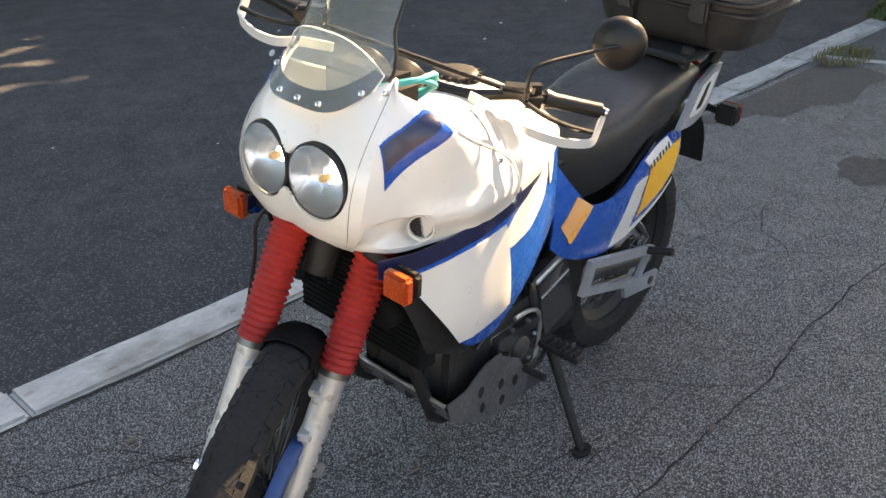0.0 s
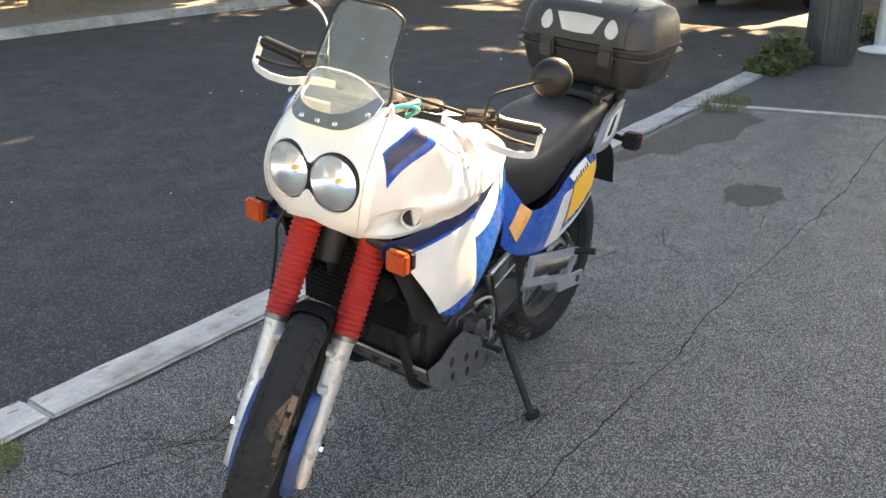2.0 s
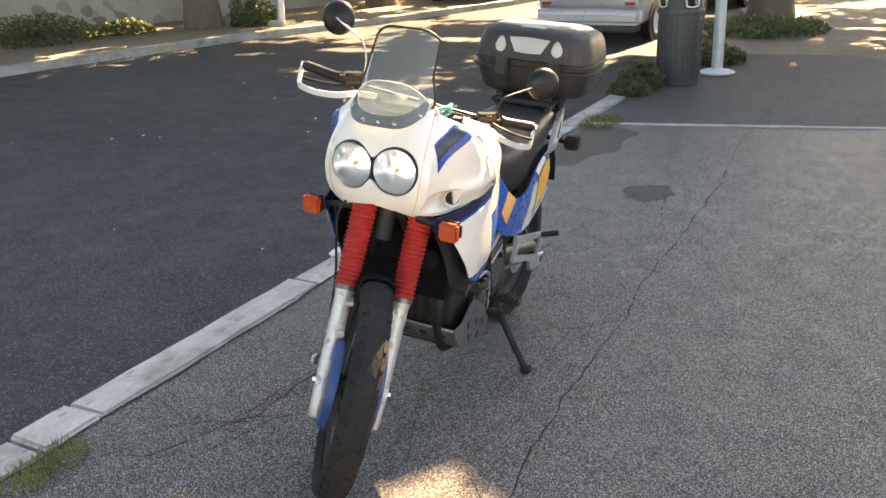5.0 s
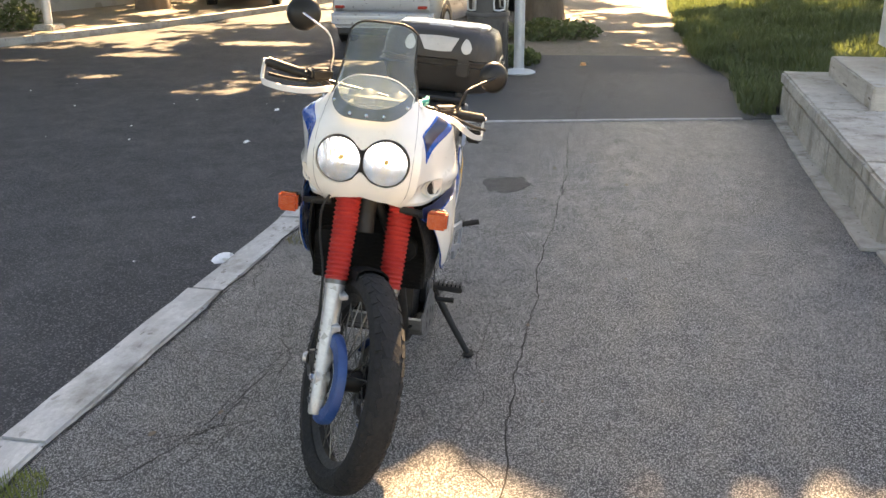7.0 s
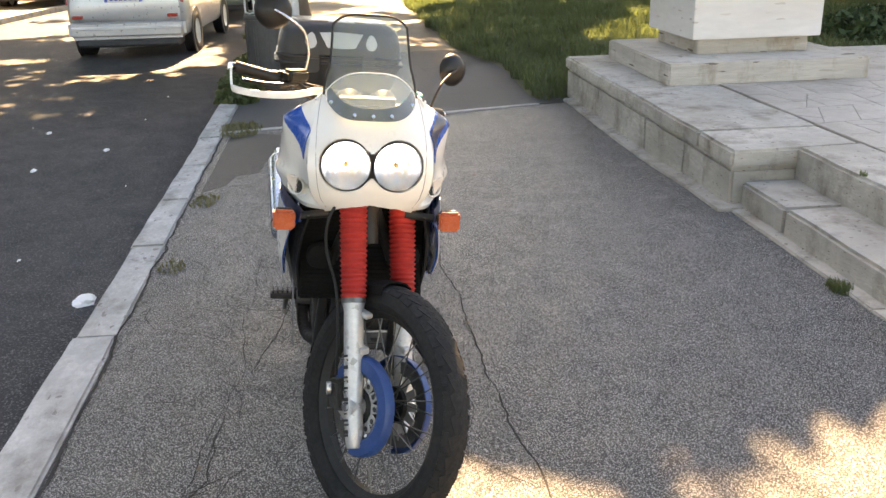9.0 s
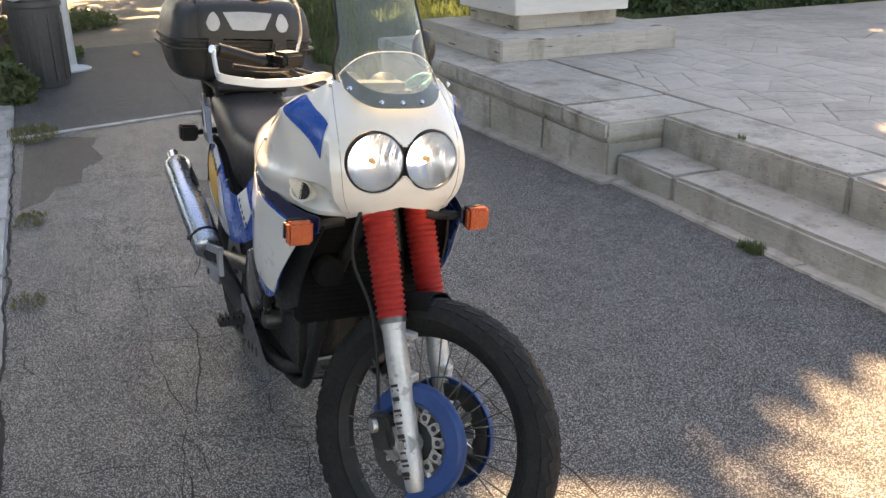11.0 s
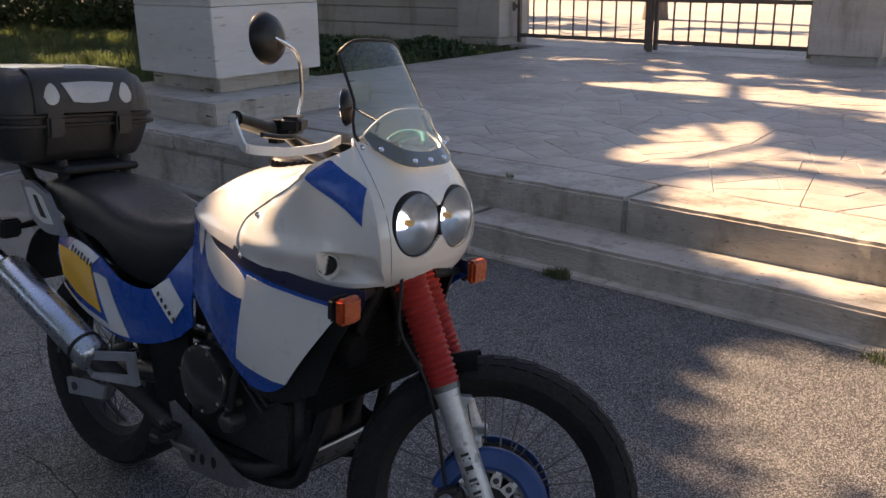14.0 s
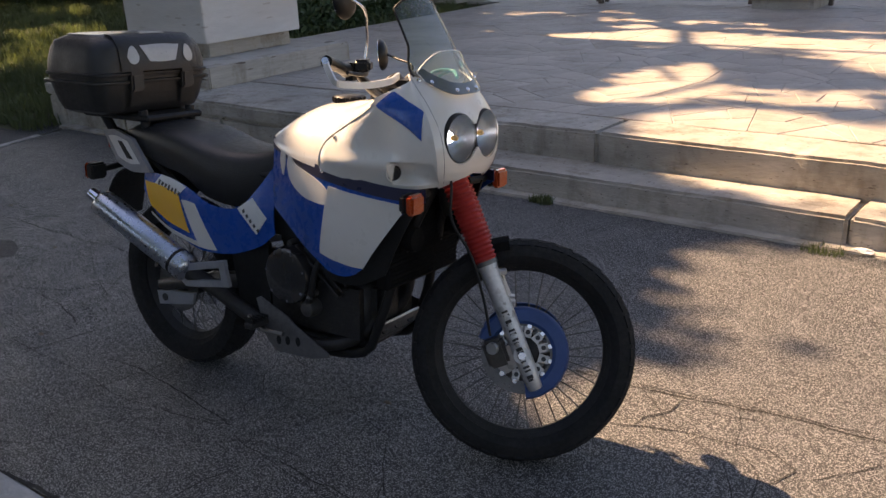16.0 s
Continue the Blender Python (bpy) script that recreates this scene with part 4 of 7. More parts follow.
def nose_x(y, z):
    c = float(np.interp(z, [0.82, 0.845, 0.87, 0.90, 0.94, 0.98, 1.02, 1.06, 1.10, 1.15, 1.20, 1.25, 1.30, 1.36], [-0.196, -0.180, -0.170, -0.163, -0.160, -0.164, -0.175, -0.193, -0.216, -0.246, -0.276, -0.307, -0.340, -0.380]))
    k = float(np.interp(z, [0.83, 0.92, 1.0, 1.05, 1.10, 1.15, 1.25, 1.36], [0.024, 0.030, 0.040, 0.050, 0.062, 0.072, 0.072, 0.07]))
    return c - k * (abs(y) / max(nose_half(z), 0.12)) ** 3.2
LAMP_Y, LAMP_Z, LAMP_R = 0.0725, 0.966, 0.068
bm = bmesh.new()
nr, nc = 46, 57
grid = []
for i in range(nr):
    t = i / (nr - 1)
    row = []
    for j in range(nc):
        u = -1 + 2 * j / (nc - 1)
        low = 0.842 + 0.012 * (1 - min(1, abs(u) * 2.2)) - 0.022 * max(0.0, (abs(u) - 0.55)) * 2
        top = 1.092 + 0.052 * abs(u) ** 2.2
        z = low + (top - low) * t
        y = u * nose_half(z)
        row.append(bm.verts.new((nose_x(y, z), y, z)))
    grid.append(row)
for i in range(nr - 1):
    for j in range(nc - 1):
        q = (grid[i][j], grid[i][j + 1], grid[i + 1][j + 1], grid[i + 1][j])
        c = sum((v.co for v in q), Vector()) / 4
        d = min(math.hypot(c.y - LAMP_Y, c.z - LAMP_Z), math.hypot(c.y + LAMP_Y, c.z - LAMP_Z))
        if d < LAMP_R + 0.006 or (abs(c.y) < 0.05 and abs(c.z - LAMP_Z) < 0.036 - 0.25 * abs(c.y)):
            continue
        bm.faces.new(q)
bmesh.ops.delete(bm, geom=[v for v in bm.verts if not v.link_faces], context="VERTS")
# ease the ragged rim of the lamp opening on to the circles
for v in bm.verts:
    if v.is_boundary:
        for s in (-1, 1):
            dy, dz = v.co.y - s * LAMP_Y, v.co.z - LAMP_Z
            d = math.hypot(dy, dz)
            if d < LAMP_R + 0.014 and not (abs(v.co.y) < 0.028 and abs(dz) < 0.05):
                k = (LAMP_R + 0.005) / d
                v.co.y, v.co.z = s * LAMP_Y + dy * k, LAMP_Z + dz * k
                v.co.x = nose_x(v.co.y, v.co.z)
nose = part("nose_fairing", thick(bm, 0.006), M["bike_white"], bike, "white plastic nose fairing round twin round lamps", True)
part("lamp_surround", box(-0.055, -0.016, -0.009, 0.009, -0.046, 0.046, 0.003, m=Matrix.Translation((-0.160, 0, LAMP_Z))), M["black_plastic"], nose)
for s in (-1, 1):
    lx = nose_x(LAMP_Y, LAMP_Z) + 0.004
    Q = Matrix.Translation((lx, s * LAMP_Y, LAMP_Z)) @ pose(0, 0, 0, 0, 90, 0) @ pose(0, 0, 0, -4 * s, -2, 0)
    lamp = part("headlight", lathe([(LAMP_R + 0.0035, -0.06), (LAMP_R + 0.0035, -0.016), (LAMP_R - 0.0005, -0.012), (LAMP_R - 0.001, -0.06)], 48, Q), M["black_plastic"], bike, "round clear headlight with a bright reflector", True)
    part("reflector", lathe([(r, -0.062 + r * r / 0.0925) for r in (0.002, 0.008, 0.016, 0.024, 0.032, 0.04, 0.048, 0.056, 0.062, LAMP_R - 0.0015)], 48, Q, close=False), M["reflector"], lamp, "", True)
    part("bulb", lathe([(0.0, -0.025), (0.005, -0.026), (0.008, -0.031), (0.008, -0.047), (0.0, -0.048)], 16, Q, close=False), M["bulb"], lamp, "amber glowing lamp bulb", True)
    part("filament", lathe([(0.0, -0.0475), (0.011, -0.0475), (0.0150, -0.051), (0.012, -0.0575), (0.0, -0.0575)], 16, Q, close=False), M["filament"], lamp, "bright white lit filament", True)
    bm = lathe([(LAMP_R, -0.012), (0.058, -0.004), (0.045, 0.002), (0.03, 0.0055), (0.015, 0.0075), (0.0005, 0.008)], 48, Q, close=False)
    pane = part("lens", bm, M["lens"], lamp, "", True)
    pane.visible_shadow = False
# fairing sides: skins from the nose's rear edge back over the tank's flank
SIDE = [
    [(nose_x(nose_half(z), z), nose_half(z), z) for z in (0.828, 0.87, 0.92, 0.97, 1.02, 1.07, 1.11, 1.144)],
    [(-0.270, 0.176, 0.822), (-0.270, 0.190, 0.86), (-0.270, 0.194, 0.92), (-0.272, 0.194, 0.98), (-0.276, 0.191, 1.03), (-0.282, 0.184, 1.065), (-0.292, 0.171, 1.095), (-0.30, 0.155, 1.125)],
    [(-0.34, 0.205, 0.826), (-0.34, 0.218, 0.87), (-0.34, 0.224, 0.92), (-0.345, 0.230, 0.97), (-0.35, 0.236, 1.01), (-0.352, 0.240, 1.04), (-0.356, 0.234, 1.066), (-0.37, 0.205, 1.084)],
    [(-0.43, 0.238, 0.836), (-0.43, 0.248, 0.88), (-0.43, 0.250, 0.92), (-0.435, 0.248, 0.96), (-0.44, 0.241, 0.995), (-0.445, 0.227, 1.022), (-0.45, 0.204, 1.04), (-0.455, 0.174, 1.052)],
    [(-0.53, 0.242, 0.851), (-0.53, 0.247, 0.89), (-0.53, 0.241, 0.920), (-0.53, 0.228, 0.948), (-0.535, 0.208, 0.975), (-0.54, 0.186, 0.998), (-0.545, 0.160, 1.018), (-0.55, 0.132, 1.034)],
    [(-0.57, 0.236, 0.858), (-0.57, 0.240, 0.885), (-0.57, 0.234, 0.912), (-0.57, 0.219, 0.939), (-0.572, 0.198, 0.966), (-0.575, 0.173, 0.990), (-0.58, 0.147, 1.010), (-0.585, 0.120, 1.027)],
]
def blister(x, z):
    return 0.013 * math.exp(-((z - 0.893) / 0.027) ** 2) * max(0.0, min(1.0, (x + 0.56) / 0.16)) * max(0.0, min(1.0, (-0.275 - x) / 0.04))
def scoop(x, z):
    """Depth of the open channel that leads back to the air intake."""
    w = abs(z - 0.869) / 0.034
    if w >= 1:
        return 0.0
    u = (x + 0.323) / 0.122
    if u <= 0 or u >= 1:
        return 0.0
    return 0.050 * min(1.0, u / 0.05) * (1 - u) ** 0.8 * (1 - w ** 3)
_rows = [resample(q, 40) for q in SIDE]
DENSE = np.array([resample([r[j] for r in _rows], 60) for j in range(40)]).reshape(-1, 3)
def side_y(x, z):
    """Outer half-width of the upper skin at (x, z)."""
    d = (DENSE[:, 0] - x) ** 2 + (DENSE[:, 2] - z) ** 2
    i = np.argsort(d)[:5]
    w = 1 / (d[i] + 1e-7)
    return float((DENSE[i, 1] * w).sum() / w.sum()) + blister(x, z)
for s in (-1, 1):
    bm = loft(SIDE, 110, 72, mirror=s < 0)
    for v in bm.verts:     # long blister behind the air intake
        v.co.y += s * (blister(v.co.x, v.co.z) - scoop(v.co.x, v.co.z))
    side = part("fairing_side", thick(bm, 0.005, s), M["bike_white"], bike, "white plastic fairing side", True)
    # raised lip where the skin overlaps the tank
    lip = [(-0.366, 1.060), (-0.40, 1.036), (-0.44, 1.013), (-0.482, 0.990), (-0.525, 0.966), (-0.556, 0.938), (-0.568, 0.905), (-0.570, 0.870)]
    part("lip", tube([(x, s * (side_y(x, z) + 0.0005), z) for x, z in [tuple(q) for q in resample(lip, 24)]], 0.0028, 8), M["bike_white"], side, "", True)


def skin_patch(pts_top, pts_bot, wfun, off, s, nu=18, nv=8, t=0.0022):
    """A thin panel on the bike's flank between an upper and a lower edge given in (x, z)."""
    a, b = resample(pts_top, nu), resample(pts_bot, nu)
    bm = bmesh.new()
    g_ = []
    for p, q in zip(a, b):
        g_.append([])
        for j in range(nv):
            x, z = p + (q - p) * j / (nv - 1)
            g_[-1].append(bm.verts.new((x, s * (wfun(x, z) + off), z)))
    for i in range(nu - 1):
        for j in range(nv - 1):
            bm.faces.new((g_[i][j], g_[i + 1][j], g_[i + 1][j + 1], g_[i][j + 1]))
    return thick(bm, t, s)


# width of the lower fairing and of the side panels
def low_y(x, z):
    w = float(np.interp(x, [-0.90, -0.85, -0.78, -0.70, -0.62, -0.54, -0.45, -0.36, -0.28, -0.22], [0.130, 0.150, 0.178, 0.204, 0.225, 0.238, 0.239, 0.225, 0.206, 0.184]))
    return w + 0.012 * math.sin((0.86 - z) * 9.0) - 0.010 * max(0, (0.62 - z) / 0.1)
def rear_y(x, z):
    w = float(np.interp(x, [-1.55, -1.40, -1.2, -1.05, -0.92, -0.82], [0.150, 0.168, 0.184, 0.188, 0.180, 0.165]))
    return w - 0.35 * max(0.0, z - 0.66) ** 1.2 - 0.10 * max(0.0, 0.58 - z)
BELT = [(-0.215, 0.830), (-0.29, 0.830), (-0.36, 0.837), (-0.45, 0.850), (-0.56, 0.866), (-0.68, 0.886), (-0.76, 0.906), (-0.835, 0.925)]
for s in (-1, 1):
    top = [(x, z - 0.036) for x, z in BELT]
    low = [(-0.240, 0.780), (-0.297, 0.738), (-0.357, 0.656), (-0.428, 0.560), (-0.525, 0.535), (-0.635, 0.592), (-0.72, 0.645), (-0.83, 0.70)]
    lower = part("lower_fairing", skin_patch(top, low, low_y, 0, s, 30, 16, 0.005), M["bike_blue"], bike, "blue lower fairing with white flashes", True)
    part("belt", skin_patch(BELT, top, low_y, 0.002, s, 30, 4), M["bike_navy"], lower, "dark navy stripe", True)
    part("white_panel", skin_patch([(-0.262, 0.780), (-0.36, 0.792), (-0.45, 0.803), (-0.530, 0.814)], [(-0.410, 0.574), (-0.46, 0.577), (-0.52, 0.586), (-0.574, 0.600)], low_y, 0.0035, s, 14, 12), M["bike_white"], lower, "white panel", True)
    part("flash", skin_patch([(-0.778, 0.900), (-0.783, 0.858), (-0.768, 0.815)], [(-0.757, 0.893), (-0.752, 0.858), (-0.760, 0.812)], low_y, 0.0035, s, 8, 4), M["bike_white"], lower)
    part("flash", skin_patch([(-0.734, 0.888), (-0.69, 0.856), (-0.632, 0.841), (-0.582, 0.826), (-0.545, 0.808), (-0.524, 0.790)], [(-0.742, 0.845), (-0.716, 0.800), (-0.655, 0.767), (-0.60, 0.757), (-0.555, 0.754), (-0.518, 0.757)], low_y, 0.0036, s, 18, 8), M["bike_white"], lower)
    wedge = part("blue_wedge", skin_patch([(-0.352, 1.064), (-0.340, 1.085), (-0.322, 1.099), (-0.28, 1.073), (-0.238, 1.047)], [(-0.350, 1.060), (-0.32, 1.037), (-0.29, 1.013), (-0.26, 0.989), (-0.234, 0.967)], side_y, 0.003, s, 26, 14), M["bike_blue"], bike, "blue decal wedge", True)
    if s > 0:
        part("dark_stripe", skin_patch([(-0.337, 1.084), (-0.321, 1.094), (-0.28, 1.069), (-0.240, 1.044)], [(-0.334, 1.074), (-0.31, 1.054), (-0.275, 1.027), (-0.238, 0.999)], side_y, 0.0046, s, 18, 8, 0.001), M["bike_navy"], wedge, "dark navy stripe", True)
    part("seam", tube([(nose_x(u * nose_half(z), z) + 0.0003, s * u * nose_half(z), z) for z, u in ((0.84, 0.90), (0.87, 0.88), (0.90, 0.87), (0.94, 0.87), (0.98, 0.88), (1.02, 0.90), (1.06, 0.93), (1.10, 0.965), (1.135, 1.0))], 0.0007, 6), M["case_lid"], bike, "", True)
    # screws
    for x, z, f in ((-0.510, 0.957, side_y), (-0.56, 0.853, low_y), (-0.268, 1.13, side_y)):
        Q = Matrix.Translation((x, s * (f(x, z) + 0.002), z)) @ pose(0, 0, 0, -s * 80, 0, 0)
        part("screw", lathe([(0.0, 0.005), (0.005, 0.004), (0.007, 0.0), (0.0, -0.001)], 12, Q, close=False), M["chrome"], bike, "", True)
    # rear side panel
    panel = part("side_panel", skin_patch([(-1.505, 0.728), (-1.40, 0.735), (-1.25, 0.712), (-1.12, 0.668), (-0.99, 0.672), (-0.915, 0.74), (-0.845, 0.84)], [(-1.50, 0.672), (-1.43, 0.595), (-1.30, 0.525), (-1.18, 0.493), (-1.03, 0.505), (-0.90, 0.55), (-0.835, 0.60)], rear_y, 0, s, 34, 14, 0.005), M["bike_blue"], bike, "blue rear side panel", True)
    part("yellow_field", skin_patch([(-1.492, 0.703), (-1.39, 0.698), (-1.288, 0.682)], [(-1.455, 0.618), (-1.35, 0.572), (-1.238, 0.548)], rear_y, 0.0035, s, 12, 8), M["bike_yellow"], panel, "orange-yellow field", True)
    part("white_stripe", skin_patch([(-1.268, 0.664), (-1.235, 0.665), (-1.195, 0.66)], [(-1.19, 0.505), (-1.15, 0.502), (-1.10, 0.506)], rear_y, 0.0035, s, 6, 8), M["bike_white"], panel)
    part("white_stripe", skin_patch([(-1.455, 0.594), (-1.35, 0.548), (-1.20, 0.522)], [(-1.45, 0.584), (-1.34, 0.532), (-1.19, 0.503)], rear_y, 0.0036, s, 10, 3), M["bike_white"], panel)
    logo = part("sticker", skin_patch([(-1.395, 0.736), (-1.32, 0.728), (-1.248, 0.711)], [(-1.43, 0.702), (-1.36, 0.692), (-1.288, 0.677)], rear_y, 0.0034, s, 10, 5), M["sticker"], panel, "pale oblong sticker")
    for k in range(7):
        x = -1.40 + 0.0195 * k
        zc = 0.7105 - 0.0042 * k
        hh = 0.0095 if k in (0, 3, 5) else 0.0065
        part("letter_block", skin_patch([(x - 0.002, zc + hh), (x + 0.007, zc + hh - 0.003)], [(x - 0.008, zc - hh), (x + 0.001, zc - hh - 0.003)], rear_y, 0.0052, s, 3, 3, 0.001), M["ink"], panel)
    part("sticker", skin_patch([(-0.985, 0.672), (-0.925, 0.714)], [(-0.905, 0.592), (-0.862, 0.652)], rear_y, 0.0034, s, 5, 6), M["sticker"] if s < 0 else M["sticker_warm"], panel, "small worn sticker")
    for k in range(5):
        t = k / 4
        part("letter_block", skin_patch([(-0.962 + 0.058 * t, 0.668 - 0.060 * t), (-0.954 + 0.058 * t, 0.674 - 0.060 * t)], [(-0.957 + 0.058 * t, 0.658 - 0.060 * t), (-0.949 + 0.058 * t, 0.664 - 0.060 * t)], rear_y, 0.0052, s, 3, 3, 0.001), M["ink"] if s < 0 else M["bike_yellow"], panel)

# air intakes: a round mouth with a wire mesh at the end of each channel
for s in (-1, 1):
    Q = Matrix.Translation((-0.3130, s * 0.2045, 0.869)) @ pose(0, 0, 0, 0, 0, s * 34) @ pose(0, 0, 0, 0, 90, 0)
    mouth = part("air_intake", lathe([(0.0245, -0.012), (0.0275, -0.004), (0.0262, 0.0005), (0.0232, -0.002), (0.0225, -0.012)], 32, Q), M["bike_white"], bike, "round air intake with a dark wire mesh", True)
    part("throat", lathe([(0.0, -0.010), (0.0235, -0.010), (0.0235, -0.012), (0.0, -0.012)], 28, Q, close=False), M["rad_core"], mouth)
    for a in (30, 90, 150):
        for k in range(-3, 4):
            h = math.sqrt(0.0228 ** 2 - (0.0065 * k) ** 2)
            part("wire", tube([Q @ pose(0, 0, 0, 0, 0, a) @ Vector((-h, 0.0065 * k, -0.0085)), Q @ pose(0, 0, 0, 0, 0, a) @ Vector((h, 0.0065 * k, -0.0085))], 0.0007, 5), M["engine_cover"], mouth)
# tank
TANK = []
for x, w, zb, zt, ey, ez in ((-0.40, 0.20, 0.84, 1.015, 0.72, 0.8), (-0.46, 0.225, 0.845, 1.035, 0.72, 0.8), (-0.54, 0.234, 0.853, 1.043, 0.86, 0.97), (-0.62, 0.228, 0.864, 1.040, 0.96, 1.12), (-0.69, 0.214, 0.874, 1.030, 1.0, 1.18), (-0.75, 0.196, 0.884, 1.012, 1.04, 1.2), (-0.80, 0.176, 0.898, 0.987, 1.06, 1.2), (-0.835, 0.154, 0.910, 0.957, 1.0, 1.15), (-0.85, 0.135, 0.916, 0.93, 1.0, 1.1)):
    pr = []
    for k in range(17):
        a = math.pi * k / 16
        c, n_ = math.cos(a), math.sin(a)
        pr.append((x, w * math.copysign(abs(c) ** ey, c), zb + (zt - zb) * n_ ** ez))
    TANK.append(pr)
part("fuel_tank", loft(TANK, 34, 40, cap=True), M["bike_white"], bike, "white steel fuel tank", True)
cap = part("tank_cap", lathe([(0.0, 1.054), (0.034, 1.054), (0.043, 1.052), (0.048, 1.047), (0.050, 1.030), (0.0, 1.030)], 32, Matrix.Translation((-0.645, 0, 0)), close=False), M["black_plastic"], bike, "black ribbed tank cap", True)
for k in range(16):
    a = 2 * math.pi * k / 16
    part("rib", box(-0.003, 0.003, -0.005, 0.005, 1.034, 1.049, m=Matrix.Translation((-0.645 + 0.0490 * math.cos(a), 0.0490 * math.sin(a), 0)) @ pose(0, 0, 0, 0, 0, math.degrees(a) + 90)), M["black_plastic"], cap)

# screens
def screen(name, mat, label, half, top, off, rise=0.052, bow=2.4, n=22, m_=31):
    """A bowed screen over the nose: half(z) is its half-width, top(u) its upper edge."""
    bm = bmesh.new()
    g_ = []
    for i in range(n):
        g_.append([])
        for j in range(m_):
            u = -1 + 2 * j / (m_ - 1)
            zl = 1.086 + rise * abs(u) ** bow
            z = zl + (top(u) - zl) * i / (n - 1)
            y = u * half(z)
            g_[-1].append(bm.verts.new((nose_x(y, z) + off, y, z)))
    for i in range(n - 1):
        for j in range(m_ - 1):
            bm.faces.new((g_[i][j], g_[i][j + 1], g_[i + 1][j + 1], g_[i + 1][j]))
    edge = [g_[i][0].co.copy() for i in range(n)] + [v.co.copy() for v in g_[-1][1:]] + [g_[i][-1].co.copy() for i in range(n - 2, -1, -1)]
    ob = part(name, bm, mat, bike, label, True)
    ob.visible_shadow = False
    return ob, edge
big, edge = screen("tall_screen", M["smoke"], "tall smoked touring screen with a black rubber edge", lambda z: float(np.interp(z, [1.08, 1.14, 1.18, 1.22, 1.28, 1.32, 1.36], [0.128, 0.130, 0.124, 0.112, 0.108, 0.105, 0.098])), lambda u: 1.352 - 0.030 * abs(u) ** 5, 0.003)
part("rubber_edge", tube([tuple(p) for p in edge], 0.0036, 8), M["black_plastic"], big, "", True)
def low_top(u):
    return 1.207 - 0.058 * abs(u) ** 3.2
def low_foot(u):
    return 1.087 + 0.040 * abs(u) ** 4.5
small, edge2 = screen("low_screen", M["clear"], "low clear inner screen with screws", lambda z: 0.124, low_top, 0.013, 0.040, 4.5)
part("screen_edge", tube([tuple(p) for p in edge2], 0.0014, 6), M["sticker"], small, "", True)
rows = []
for k in (0.0, 0.25, 0.5, 0.75, 1.0):
    rows.append([])
    for u in [q / 14 - 1 for q in range(29)]:
        u *= 0.985
        z = min(low_top(u) - 0.003, low_foot(u) + k * (0.030 + 0.022 * abs(u) ** 2))
        rows[-1].append((nose_x(0.124 * u, z) + 0.0150, 0.124 * u, z))
part("screen_band", thick(loft(rows, 5, 40), 0.002), M["grey_band"], small, "grey band along the screen's foot", True)
for u in (-0.92, -0.42, 0.0, 0.42, 0.92):
    y, z = 0.122 * u, 1.099 + 0.036 * abs(u) ** 4.0
    Q = Matrix.Translation((nose_x(y, z) + 0.0165, y, z)) @ pose(0, 0, 0, 0, 58, 0)
    part("screw", lathe([(0.0, 0.004), (0.005, 0.003), (0.007, -0.001), (0.0, -0.004)], 12, Q, close=False), M["chrome"], small, "", True)
part("instrument_panel", box(-0.43, -0.34, -0.10, 0.10, 1.02, 1.12, 0.02, 2), M["black_plastic"], bike, "", True)
for y in (-0.05, 0.05):
    part("dial", lathe([(0.0, 0.018), (0.034, 0.018), (0.038, 0.012), (0.038, -0.03), (0.0, -0.03)], 28, Matrix.Translation((-0.43, y, 1.10)) @ pose(0, 0, 0, 0, -50, 0), close=False), M["black_plastic"], bike, "", True)
part("inner_frame", box(-0.42, -0.20, -0.06, 0.06, 0.86, 0.93, 0.01), M["black_plastic"], bike)
for s in (-1, 1):
    part("cord", tube([tuple(v) for v in resample([(-0.30, 0.10, 1.12), (-0.35, 0.15, 1.135), (-0.41, 0.14, 1.12 + 0.01 * s), (-0.44, 0.10, 1.085), (-0.40, 0.07, 1.06 - 0.01 * s)], 18)], 0.006, 8), M["teal"], bike, "teal elastic cord", True)

# handlebar, turned to the left
UNSTEER = STEER.inverted()
GUARD = [UNSTEER @ Vector(p) for p in ((-0.406, -0.384, 1.190), (-0.400, -0.386, 1.176), (-0.385, -0.385, 1.150), (-0.376, -0.383, 1.136), (-0.369, -0.375, 1.131), (-0.358, -0.350, 1.127), (-0.340, -0.29, 1.123), (-0.326, -0.21, 1.128), (-0.338, -0.15, 1.139), (-0.385, -0.105, 1.128))]
TIP = GUARD[0]
def bar(x, y, z):
    return STEER @ Vector((x, y + 0.044 * max(0.0, min(1.0, (y - 0.05) / 0.15)), z))
bar_pts = resample([bar(TIP.x, TIP.y, TIP.z), bar(TIP.x + 0.022, TIP.y + 0.09, TIP.z - 0.002), bar(TIP.x + 0.052, -0.20, TIP.z - 0.004), bar(TIP.x + 0.075, -0.12, TIP.z - 0.03), bar(TIP.x + 0.08, 0, TIP.z - 0.035), bar(TIP.x + 0.075, 0.12, TIP.z - 0.03), bar(TIP.x + 0.052, 0.20, TIP.z - 0.004), bar(TIP.x + 0.022, -TIP.y - 0.09, TIP.z - 0.002), bar(TIP.x, -TIP.y, TIP.z)], 40)
part("handlebar", tube([tuple(p) for p in bar_pts], 0.0112, 12), M["bar_black"], bike, "", True)
part("crossbar", tube([bar(TIP.x + 0.055, -0.19, TIP.z), bar(TIP.x + 0.055, 0.19, TIP.z)], 0.006, 8), M["bar_black"], bike, "", True)
